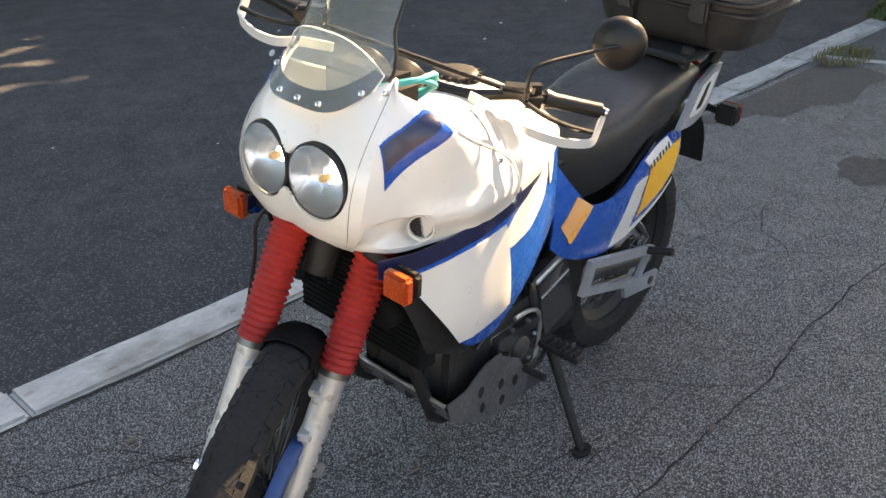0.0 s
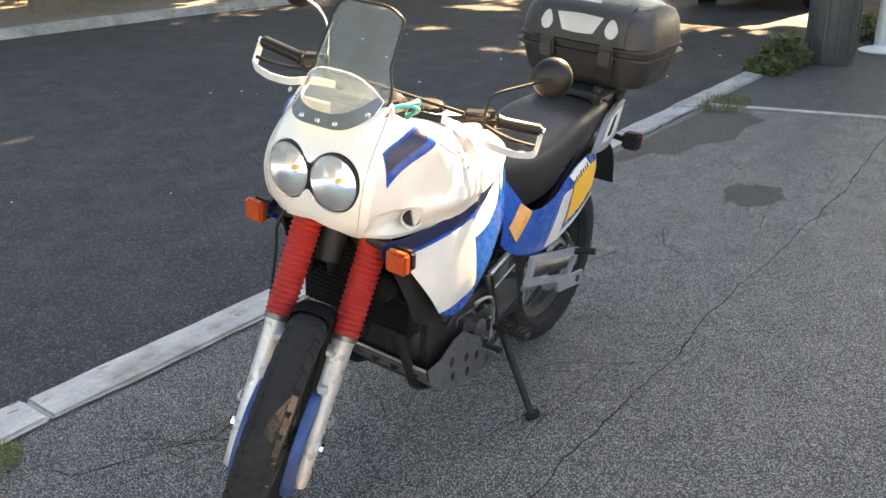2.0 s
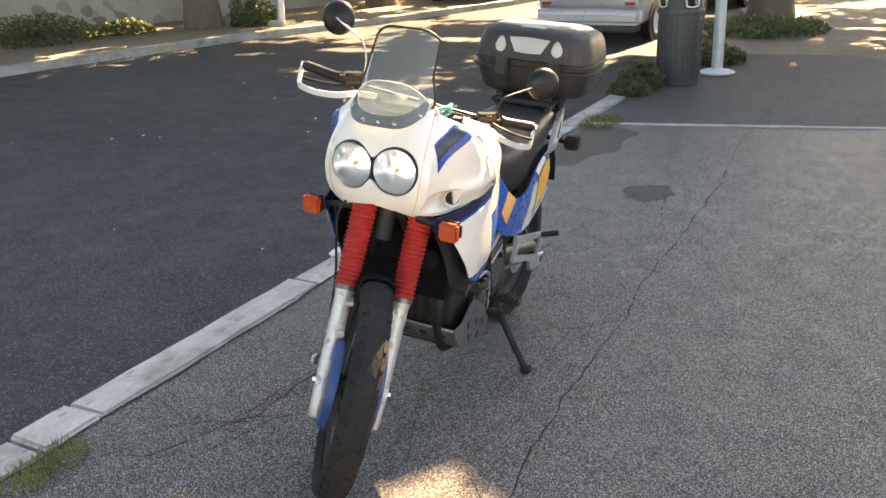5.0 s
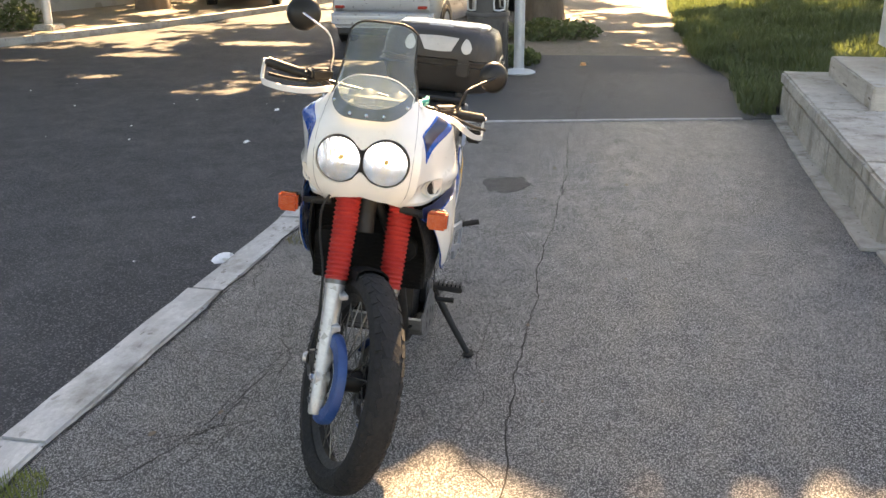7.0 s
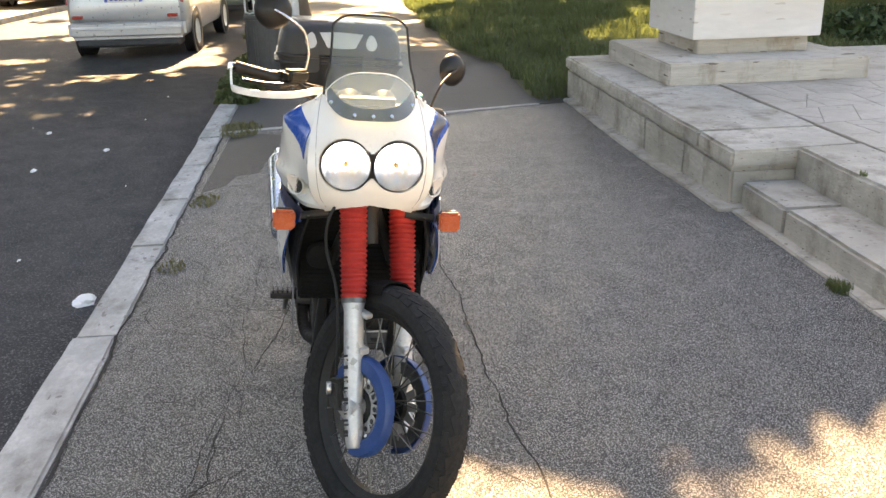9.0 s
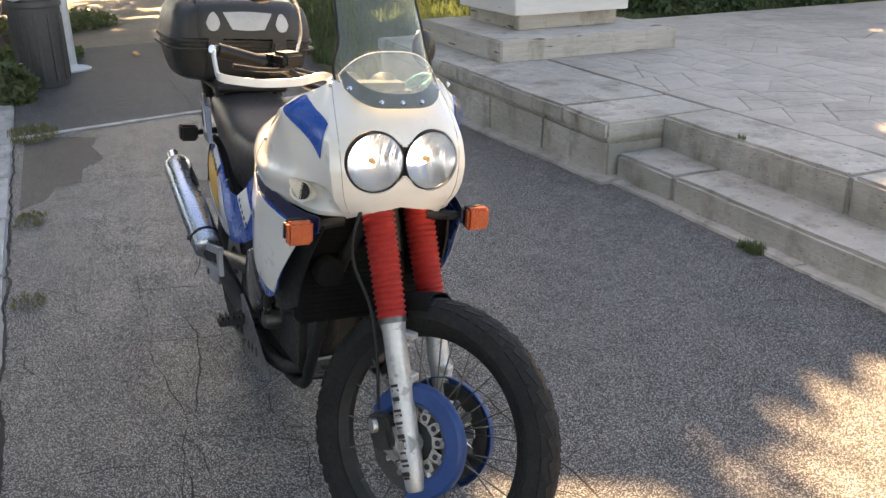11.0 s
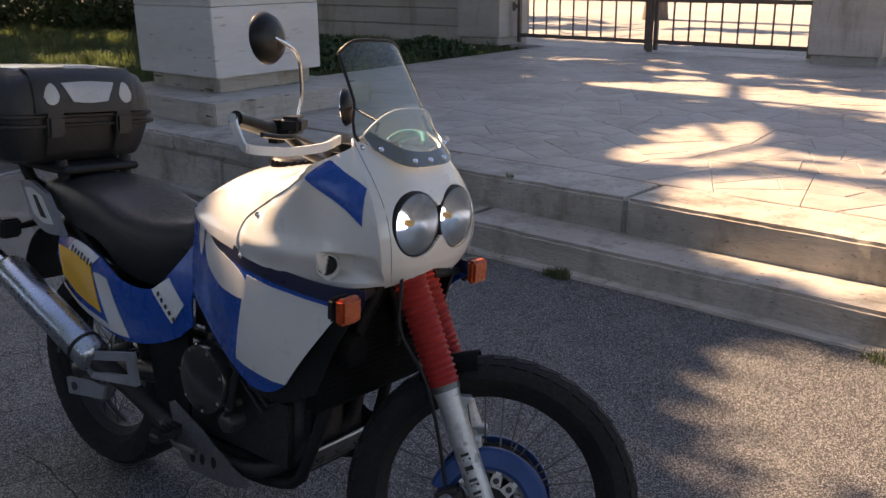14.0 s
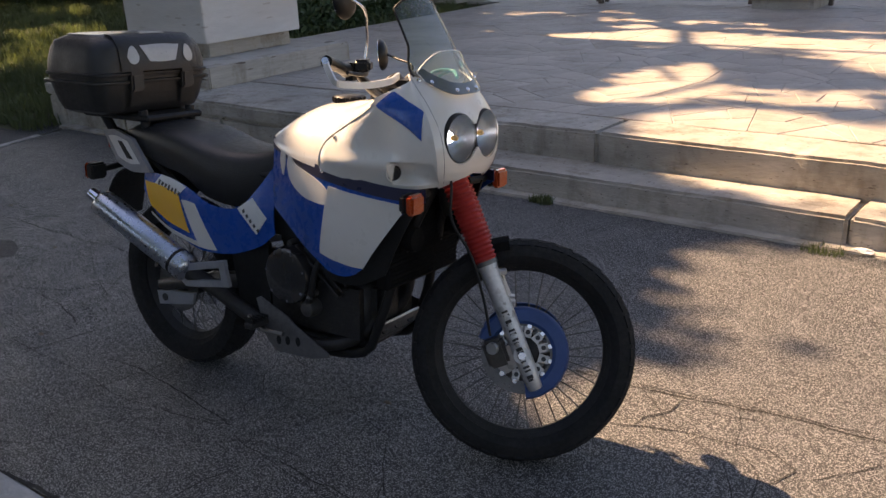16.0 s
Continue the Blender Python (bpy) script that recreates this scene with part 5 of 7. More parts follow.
for s in (-1, 1):
    part("grip", tube([bar(TIP.x + 0.001, -s * (TIP.y + 0.008), TIP.z), bar(TIP.x + 0.004, -s * (TIP.y + 0.02), TIP.z), bar(TIP.x + 0.025, -s * (TIP.y + 0.105), TIP.z - 0.002), bar(TIP.x + 0.03, -s * (TIP.y + 0.125), TIP.z - 0.002)], [0.017, 0.0165, 0.0165, 0.021], 16), M["bar_black"], bike, "black rubber grip", True)
    part("switch_box", moved(box(-0.03, 0.03, -0.035, 0.035, -0.026, 0.024, 0.019, 4), Matrix.Translation(bar(TIP.x + 0.04, 0.225 * s, TIP.z)) @ pose(0, 0, 0, 0, 0, TURNED + 14 * s)), M["bar_black"], bike, "", True)
    part("reservoir" if s < 0 else "lever_clamp", moved(box(-0.03, 0.02, -0.04, 0.03, -0.002, 0.035 if s < 0 else 0.02, 0.009, 3), Matrix.Translation(bar(TIP.x + 0.075, 0.20 * s, TIP.z + 0.005)) @ pose(0, 0, 0, 0, 0, TURNED)), M["bar_black"], bike, "", True)
    part("lever", tube([tuple(v) for v in resample([bar(TIP.x + 0.075, 0.20 * s, TIP.z), bar(TIP.x + 0.09, 0.255 * s, TIP.z - 0.01), bar(TIP.x + 0.08, 0.31 * s, TIP.z - 0.02), bar(TIP.x + 0.06, 0.365 * s, TIP.z - 0.025)], 12)], 0.0055, 8), M["bar_black"], bike, "", True)
    # flat aluminium hand guard
    path = [bar(p.x, -s * p.y, p.z) for p in GUARD]
    pts = resample(path, 60)
    bm = bmesh.new()
    prev = None
    for i, p in enumerate(pts):
        d = Vector(pts[min(i + 1, 59)] - pts[max(i - 1, 0)]).normalized()
        ref = Vector((0.9, 0, 0)) * min(1.0, (d.z / 0.9) ** 2) + Vector((0, 0, 1)) * max(0.0, 1 - (d.z / 0.9) ** 2)
        up = (ref - d * d.dot(ref)).normalized()
        sd = d.cross(up).normalized()
        c = [bm.verts.new(Vector(p) + up * a * 0.0092 + sd * b * 0.0030) for a, b in ((-1, -1), (1, -1), (1, 1), (-1, 1))]
        if prev:
            for k in range(4):
                bm.faces.new((prev[k], prev[(k + 1) % 4], c[(k + 1) % 4], c[k]))
        else:
            bm.faces.new(c[::-1])
        prev = c
    bm.faces.new(prev)
    part("hand_guard", bm, M["guard"], bike, "bare aluminium strip hand guard")
    part("guard_end", tube([bar(TIP.x, -s * (TIP.y + 0.012), TIP.z), bar(TIP.x, -s * (TIP.y - 0.008), TIP.z)], 0.0095, 12), M["chrome"], bike, "", True)
# mirrors
for c, stem, nrm in (((-0.430, -0.270, 1.348), ((-0.440, -0.180, 1.150), (-0.437, -0.178, 1.180), (-0.434, -0.170, 1.225), (-0.430, -0.176, 1.268), (-0.420, -0.190, 1.300), (-0.404, -0.225, 1.328)), Vector((0.93, 0.16, 0.12))), ((-0.755, 0.319, 1.160), ((-0.585, 0.222, 1.060), (-0.578, 0.232, 1.095), (-0.570, 0.243, 1.125), (-0.590, 0.255, 1.140), (-0.660, 0.285, 1.150)), Vector((0.85, 0.50, 0.10)))):
    q = nrm.to_track_quat("Z", "Y").to_matrix().to_4x4()
    mir = part("mirror", lathe([(0.0, 0.020), (0.03, 0.017), (0.047, 0.009), (0.054, -0.003), (0.054, -0.007), (0.0, -0.008)], 36, Matrix.Translation(c) @ q, close=False), M["bar_black"], bike, "round black mirror on a bent stem", True)
    part("glass", lathe([(0.0, -0.0085), (0.050, -0.0085), (0.050, -0.0105), (0.0, -0.0105)], 36, Matrix.Translation(c) @ q, close=False), M["mirror"], mir)
    cc = Vector(c)
    part("stem", tube([tuple(v) for v in resample([Vector(v) for v in stem] + [cc + nrm.normalized() * 0.016], 26)], 0.0040, 10), M["chrome"] if c[1] < 0 else M["black_plastic"], mir, "", True)

# front indicators
def indicator(x, y, z, s, mat, face=1):
    Q = Matrix.Translation((x, y, z))
    ind = part("indicator", moved(box(-0.014 if face > 0 else -0.030, 0.012, -0.030 if face > 0 else -0.033, 0.030 if face > 0 else 0.033, -0.027 if face > 0 else -0.031, 0.027 if face > 0 else 0.031, 0.008, 2), Q), M["black_plastic"], bike, "black indicator body with an orange lens", True)
    part("lens", moved(box(0.0125 if face > 0 else -0.042, 0.038 if face > 0 else -0.0302, -0.031, 0.031, -0.029, 0.029, 0.007, 2), Q), mat, ind, "orange plastic lens", True)
    part("stalk", tube([Q @ Vector((-0.008, -s * 0.03, 0)), Q @ Vector((-0.015, -s * 0.07, 0.002)), Q @ Vector((-0.02, -s * 0.125, 0.006))], [0.010, 0.012, 0.012], 12), M["black_plastic"], ind, "", True)
for s in (-1, 1):
    indicator(-0.245, s * 0.236, 0.796, s, M["amber"])
    indicator(-1.735, s * 0.175, 0.715, s, M["amber"], -1)

# radiator and dark inner parts under the fairing
for s in (-1, 1):
    part("inner_panel", skin_patch([(-0.24, 0.80), (-0.40, 0.80), (-0.60, 0.80)], [(-0.36, 0.55), (-0.47, 0.50), (-0.60, 0.50)], lambda x, z: low_y(x, z) - 0.03, 0, s, 10, 8, 0.006), M["black_plastic"], bike, "", True)
rad = part("radiator", box(-0.40, -0.35, -0.19, 0.19, 0.50, 0.79, 0.008), M["rad_core"], bike)
for k in range(20):
    part("fin", box(-0.349, -0.3455, -0.18, 0.18, 0.512 + 0.0138 * k, 0.5165 + 0.0138 * k), M["rad_core"], rad)
for s in (-1, 1):
    part("horn", lathe([(0.0, 0.02), (0.035, 0.015), (0.04, 0.0), (0.036, -0.03), (0.0, -0.035)], 24, Matrix.Translation((-0.30, s * 0.13, 0.66)) @ pose(0, 0, 0, 0, 90, 0), close=False), M["rad_core"], bike, "", True)
# Unseen box under the tank, added to keep sun off the inner parts.
part("air_box", box(-0.66, -0.42, -0.185, 0.185, 0.66, 0.85, 0.03, 2), M["black_plastic"], bike, "", True)
part("steering_head", tube([(-0.24, 0, 0.72), (-0.33, 0, 0.98)], 0.035, 14), M["black_plastic"], bike, "", True)
for s in (-1, 1):
    part("down_tube", tube([tuple(v) for v in resample([(-0.28, 0.02 * s, 0.84), (-0.36, 0.09 * s, 0.62), (-0.44, 0.12 * s, 0.36), (-0.52, 0.12 * s, 0.24), (-0.80, 0.12 * s, 0.22), (-1.0, 0.11 * s, 0.30)], 26)], 0.016, 10), M["black_plastic"], bike, "", True)
    part("rear_frame", tube([(-0.85, 0.10 * s, 0.78), (-1.2, 0.11 * s, 0.78), (-1.72, 0.09 * s, 0.86)], 0.014, 10), M["black_plastic"], bike, "", True)
    part("rear_frame", tube([(-0.97, 0.12 * s, 0.46), (-1.15, 0.13 * s, 0.58), (-1.55, 0.10 * s, 0.80)], 0.012, 10), M["black_plastic"], bike, "", True)
    part("pivot_plate", prism([(-0.90, 0.28), (-1.04, 0.28), (-1.08, 0.50), (-1.00, 0.62), (-0.90, 0.55)], 0.118, 0.135, m=pose(0, 0, 0, 90, 0, 0) @ Matrix.Diagonal((1, 1, -s, 1))), M["black_plastic"], bike)

# engine
eng = part("engine", box(-0.93, -0.47, -0.135, 0.135, 0.25, 0.50, 0.04, 3), M["engine"], bike, "dark dusty twin-cylinder engine", True)
part("cylinder_block", moved(box(-0.11, 0.10, -0.15, 0.15, -0.13, 0.13, 0.02, 2), Matrix.Translation((-0.60, 0, 0.57)) @ pose(0, 0, 0, 0, 40, 0)), M["engine"], eng, "", True)
for k in range(7):
    part("cooling_fin", moved(box(-0.12, 0.11, -0.165, 0.165, -0.004, 0.004, 0.003), Matrix.Translation((-0.60, 0, 0.57)) @ pose(0, 0, 0, 0, 40, 0) @ pose(0, 0, -0.09 + 0.028 * k)), M["engine"], eng)
part("head_cover", moved(box(-0.11, 0.10, -0.155, 0.155, 0.0, 0.09, 0.03, 3), Matrix.Translation((-0.60, 0, 0.57)) @ pose(0, 0, 0, 0, 40, 0) @ pose(0, 0, 0.13)), M["engine_cover"], eng, "", True)
part("carburettor_box", box(-0.90, -0.68, -0.13, 0.13, 0.56, 0.80, 0.03, 2), M["black_plastic"], bike, "", True)
def cover(x, z, y0, y1, r, sx, mat, s, ob):
    Q = Matrix.Translation((x, 0, z)) @ pose(0, 0, 0, -90 * s, 0, 0) @ Matrix.Diagonal((sx, 1, 1, 1))
    return part("engine_cover", lathe([(r, y0), (r, y1 - 0.018), (r * 0.94, y1 - 0.004), (r * 0.8, y1), (r * 0.3, y1 + 0.003), (0.0, y1 + 0.003)], 36, Q, close=False), mat, ob, "", True)
cr = cover(-0.77, 0.475, 0.10, 0.198, 0.098, 0.95, M["engine_gloss"], -1, eng)
lc = part("engine_cover", box(-0.858, -0.640, 0.10, 0.158, 0.245, 0.432, 0.034, 5), M["engine_gloss"], eng, "scuffed black engine side cover", True)
# Bare worn edge; the bright strip also stands in for the sunlit chamfer.
part("cover_rim", tube([tuple(v) for v in resample([(-0.745, 0.146, 0.430), (-0.80, 0.148, 0.429), (-0.838, 0.150, 0.412), (-0.855, 0.150, 0.37), (-0.856, 0.150, 0.29), (-0.84, 0.148, 0.262)], 24)], 0.0062, 8), M["alu"], lc, "bright worn edge", True)
part("cover_boss", lathe([(0.0, 0.168), (0.024, 0.168), (0.034, 0.162), (0.038, 0.140), (0.0, 0.140)], 28, Matrix.Translation((-0.765, 0, 0.335)) @ pose(0, 0, 0, -90, 0, 0), close=False), M["engine_cover"], lc, "", True)
shroud = part("radiator_shroud", box(-0.645, -0.585, 0.112, 0.126, 0.300, 0.560, 0.006, 2), M["engine"], bike, "black plate beside the engine", True)
lab = part("sticker", box(-0.625, -0.608, 0.1262, 0.1275, 0.352, 0.424), M["sticker"], shroud, "small upright white label")
for k in range(4):
    part("letter_block", box(-0.622, -0.611, 0.1277, 0.1285, 0.358 + 0.016 * k, 0.368 + 0.016 * k), M["ink"], lab)
sc = part("sprocket_cover", moved(box(-0.08, 0.08, 0, 0.055, -0.11, 0.11, 0.018, 3), Matrix.Translation((-0.905, 0.105, 0.43)) @ pose(0, 0, 0, 0, 18, 0)), M["engine_gloss"], eng, "", True)
part("worn_edge", moved(box(-0.070, 0.070, 0.040, 0.057, 0.098, 0.114, 0.004), Matrix.Translation((-0.905, 0.105, 0.43)) @ pose(0, 0, 0, 0, 18, 0)), M["alu"], sc, "bare bright metal edge")
part("rib", moved(box(-0.060, 0.060, 0.0545, 0.0585, 0.045, 0.050, 0.001), Matrix.Translation((-0.905, 0.105, 0.43)) @ pose(0, 0, 0, 0, 18, 0)), M["alu"], sc)
pump = part("water_pump", lathe([(0.0, 0.186), (0.016, 0.186), (0.026, 0.180), (0.030, 0.165), (0.030, 0.12), (0.0, 0.12)], 24, Matrix.Translation((-0.695, 0, 0.372)) @ pose(0, 0, 0, 90, 0, 0), close=False), M["engine_cover"], eng, "small grey pump housing", True)
part("hose", tube([tuple(v) for v in resample([(-0.695, -0.172, 0.385), (-0.672, -0.178, 0.44), (-0.655, -0.170, 0.52), (-0.60, -0.150, 0.585)], 16)], 0.011, 10), M["black_plastic"], pump, "", True)
part("clip", tube([(-0.683, -0.1752, 0.414), (-0.679, -0.1765, 0.424)], 0.0122, 12), M["chrome"], pump)
for k in range(8):      # bolt lugs round the clutch cover
    a = 2 * math.pi * k / 8 + 0.2
    part("lug", lathe([(0.0, 0.150), (0.010, 0.150), (0.0125, 0.146), (0.0135, 0.10), (0.0, 0.10)], 14, Matrix.Translation((-0.77 + 0.095 * math.cos(a), 0, 0.475 + 0.100 * math.sin(a))) @ pose(0, 0, 0, 90, 0, 0), close=False), M["engine_cover"], cr, "", True)
for k in range(7):
    a = 2 * math.pi * k / 7 + 0.3
    for s, cx, cz, r, yy in ((-1, -0.77, 0.475, 0.084, 0.186), (1, -0.752, 0.338, 0.080, 0.150)):
        part("bolt", lathe([(0.0, 0.012), (0.0055, 0.012), (0.006, 0.0), (0.0, 0.0)], 6, Matrix.Translation((cx + r * 0.98 * math.cos(a), s * yy, cz + r * math.sin(a))) @ pose(0, 0, 0, -90 * s, 0, 0), close=False), M["chrome"], eng)
# exhaust headers and silencer
for y0, yy in ((-0.06, -0.085), (0.05, -0.03)):
    part("header_pipe", tube([tuple(v) for v in resample([(-0.47, y0, 0.56), (-0.445, y0, 0.48), (-0.478, y0 - 0.01, 0.37), (-0.54, yy - 0.02, 0.285), (-0.64, yy - 0.06, 0.248), (-0.80, yy - 0.075, 0.245), (-0.95, -0.15, 0.28)], 30)], 0.021, 14), M["engine"], bike, "", True)
part("link_pipe", tube([tuple(v) for v in resample([(-0.86, -0.155, 0.255), (-0.98, -0.17, 0.30), (-1.10, -0.19, 0.365), (-1.23, -0.224, 0.432)], 14)], [0.027] * 10 + [0.03] * 4, 16), M["engine"], bike, "", True)
E0, E1 = Vector((-1.195, -0.225, 0.425)), Vector((-1.635, -0.245, 0.625))
sil = part("silencer", tube([E0, E0.lerp(E1, 0.02), E0.lerp(E1, 0.04), E0.lerp(E1, 0.95), E0.lerp(E1, 0.98), E1], [0.028, 0.042, 0.0495, 0.0495, 0.046, 0.034], 28), M["steel_satin"], bike, "polished steel silencer", True)
part("tail_pipe", tube([E1.lerp(E0, 0.02), E1 + (E1 - E0) * 0.11, E1 + (E1 - E0) * 0.112, E1.lerp(E0, 0.01)], [0.024, 0.023, 0.018, 0.018], 20, cap=False), M["chrome"], sil, "", True)
for t in (0.12,):
    part("band", tube([E0.lerp(E1, t), E0.lerp(E1, t + 0.025)], 0.051, 28), M["black_plastic"], sil, "", True)

# skid plate: bottom, two pierced wings
bm = bmesh.new()
prof = [(-0.448, 0.345), (-0.466, 0.302), (-0.51, 0.262), (-0.58, 0.228), (-0.68, 0.206), (-0.86, 0.196)]
rows = [[bm.verts.new((x, y, z)) for y in (-0.11, -0.03, 0.07, 0.178)] for x, z in prof]
for a, b in zip(rows, rows[1:]):
    for j in range(3):
        bm.faces.new((a[j], a[j + 1], b[j + 1], b[j]))
skid = part("skid_plate", thick(bm, 0.004), M["skid_alu"], bike, "scuffed aluminium skid plate with round holes")
def pierced(outline, holes, s, y, tilt):
    Q = Matrix.Translation((0, s * y, 0)) @ pose(0, 0, 0, 90, 0, 0)
    w = part("wing", moved(prism(outline, -0.002, 0.002), Q), M["skid_alu"], skid)
    for hx, hz, r in holes:
        part("hole", moved(lathe([(0.0, -0.0026), (r, -0.0026), (r, 0.0026), (0.0, 0.0026)], 20, Matrix.Translation((hx, hz, 0)) @ Matrix.Diagonal((0.8, 1.25, 1, 1)), close=False), Q), M["black_plastic"], skid)
pierced([(-0.905, 0.375), (-0.885, 0.385), (-0.76, 0.335), (-0.735, 0.315), (-0.59, 0.245), (-0.59, 0.232), (-0.66, 0.212), (-0.82, 0.204), (-0.86, 0.235)], [(-0.808, 0.246, 0.013), (-0.768, 0.252, 0.013), (-0.722, 0.258, 0.013)], -1, 0.195, 0)
pierced([(-0.455, 0.345), (-0.52, 0.350), (-0.585, 0.388), (-0.635, 0.394), (-0.73, 0.335), (-0.775, 0.262), (-0.77, 0.215), (-0.74, 0.196), (-0.66, 0.200), (-0.58, 0.222), (-0.51, 0.262), (-0.468, 0.302)], [(-0.66, 0.295, 0.013), (-0.67, 0.240, 0.013), (-0.72, 0.275, 0.013), (-0.58, 0.315, 0.013), (-0.59, 0.262, 0.012)], 1, 0.180, 0)
part("front_edge", tube([(-0.449, -0.11, 0.346), (-0.449, 0.178, 0.346)], 0.005, 8), M["alu"], skid, "", True)
for k in range(4):
    part("hole", moved(lathe([(0.0, -0.003), (0.016, -0.003), (0.016, 0.003), (0.0, 0.003)], 20, close=False), Matrix.Translation((-0.4575, -0.075 + 0.07 * k, 0.322)) @ pose(0, 0, 0, 0, 67, 0)), M["black_plastic"], skid)

# swing arm, foot rests, hangers, stand
for s in (-1, 1):
    part("swing_arm", tube([(-0.99, 0.10 * s, 0.40), (-1.2, 0.105 * s, 0.365), (RA - 0.05, 0.105 * s, ZR)], [0.034, 0.030, 0.026], 12), M["engine_cover"], bike, "", True)
    A, B, C, D = ((-1.285, 0.434), (-1.008, 0.498), (-0.988, 0.408), (-1.191, 0.374)) if s < 0 else ((-1.335, 0.428), (-0.985, 0.518), (-0.955, 0.424), (-1.255, 0.330))
    flat = lambda x, z: 0.24 if s < 0 else 0.206
    hang = part("footrest_hanger", skin_patch([A, B], [(A[0] + 0.012, A[1] - 0.022), (B[0] + 0.006, B[1] - 0.022)], flat, 0, s, 8, 3, 0.016), M["silver"], bike, "silver cast footrest hanger")
    part("strut", skin_patch([(D[0] - 0.004, D[1] + 0.022), (C[0] - 0.004, C[1] + 0.024)], [D, C], flat, 0.001, s, 8, 3, 0.014), M["silver"], hang)
    part("strut", skin_patch([(B[0] - 0.026, B[1] - 0.004), (B[0] + 0.002, B[1] - 0.002)], [(C[0] - 0.030, C[1] + 0.004), (C[0] + 0.004, C[1] + 0.002)], flat, 0.002, s, 4, 6, 0.014), M["silver"], hang)
    part("strut", skin_patch([A, (A[0] + 0.024, A[1] + 0.004)], [(D[0] - 0.012, D[1]), (D[0] + 0.016, D[1] + 0.004)], flat, 0.0015, s, 4, 6, 0.012), M["silver"], hang)
    heel = part("heel_plate", skin_patch([(-1.43, 0.300), (-1.32, 0.316), (-1.225, 0.327)], [(-1.42, 0.250), (-1.32, 0.268), (-1.24, 0.282)], lambda x, z: 0.188, 0, s, 7, 4, 0.012), M["silver"], hang)
    part("hole", lathe([(0.0, 0.0), (0.014, 0.0), (0.014, 0.003), (0.0, 0.003)], 16, Matrix.Translation((-1.385, s * 0.1885, 0.283)) @ pose(0, 0, 0, -90 * s, 0, 0), close=False), M["ink"], heel)
    peg = part("foot_peg", box(-0.890, -0.852, min(s * 0.15, s * 0.275), max(s * 0.15, s * 0.275), 0.293, 0.315, 0.004), M["engine"], bike, "toothed steel foot peg")
    for k in range(6):
        part("tooth", box(-0.890, -0.852, s * 0.18 + s * 0.017 * k - 0.003, s * 0.18 + s * 0.017 * k + 0.003, 0.316, 0.326), M["black_plastic"], peg)
    part("pillion_peg", tube([(-1.30, 0.20 * s, 0.425), (-1.31, 0.275 * s, 0.445)], 0.012, 10), M["black_plastic"], bike, "", True)
part("pedal", tube([(-0.90, 0.16, 0.29), (-0.80, 0.195, 0.295), (-0.736, 0.205, 0.31)], 0.007, 8), M["black_plastic"], bike, "", True)
part("pedal", tube([(-0.736, 0.195, 0.31), (-0.736, 0.258, 0.312)], 0.010, 10), M["black_plastic"], bike, "", True)
part("brake_pedal", tube([(-0.95, -0.19, 0.30), (-0.84, -0.225, 0.28), (-0.76, -0.225, 0.285)], 0.008, 8), M["spoke"], bike, "", True)
SF = Vector((-0.862, 0.322, 0.031))
stand = part("side_stand", tube([(-0.91, 0.145, 0.29), (-0.905, 0.175, 0.245), Vector((-0.905, 0.175, 0.245)).lerp(SF, 0.5), SF + Vector((0, 0, 0.006))], [0.017, 0.015, 0.0135, 0.012], 12), M["black_plastic"], bike, "black steel side stand, folded out", True)
part("foot", moved(lathe([(0.0, -0.004), (0.026, -0.004), (0.026, 0.004), (0.0, 0.004)], 18, pose(0, 0, 0, 5.5, 0, 0) @ Matrix.Diagonal((1.25, 0.8, 1, 1)), close=False), Matrix.Translation(SF + Vector((0, 0.003, 0.005)))), M["black_plastic"], stand)
spring = []
for k in range(90):
    a = k * 0.75
    t = k / 89
    spring.append((-0.895 - 0.075 * t + 0.008 * math.cos(a), 0.185 + 0.01 * t, 0.268 + 0.008 * math.sin(a) - 0.01 * t))
part("spring", tube(spring, 0.0018, 6), M["spoke"], stand)
# chain and guard
part("chain_guard", box(-1.42, -1.05, 0.075, 0.11, 0.43, 0.455, 0.008), M["black_plastic"], bike)
part("chain", tube([(-0.86, 0.085, 0.44), (RA, 0.078, RR + 0.10), (RA - 0.10, 0.078, RR), (RA, 0.078, RR - 0.10), (-0.86, 0.085, 0.36)], 0.008, 6), M["spoke"], bike)

# seat
SEAT = []
for x, w, zt, zs in ((-0.835, 0.075, 0.918, 0.86), (-0.88, 0.095, 0.885, 0.76), (-0.95, 0.118, 0.856, 0.685), (-1.05, 0.140, 0.846, 0.66), (-1.18, 0.152, 0.858, 0.68), (-1.30, 0.150, 0.892, 0.742), (-1.42, 0.145, 0.905, 0.765), (-1.55, 0.130, 0.905, 0.80), (-1.62, 0.115, 0.89, 0.815)):
    SEAT.append([(x, w * 0.93, zs), (x, w, zs + (zt - zs) * 0.4), (x, w * 0.97, zs + (zt - zs) * 0.72), (x, w * 0.82, zt - 0.014), (x, w * 0.45, zt - 0.002), (x, 0, zt), (x, -w * 0.45, zt - 0.002), (x, -w * 0.82, zt - 0.014), (x, -w * 0.97, zs + (zt - zs) * 0.72), (x, -w, zs + (zt - zs) * 0.4), (x, -w * 0.93, zs)])
part("seat", loft(SEAT, 34, 30, cap=True, closed=True), M["seat"], bike, "long black vinyl seat", True)
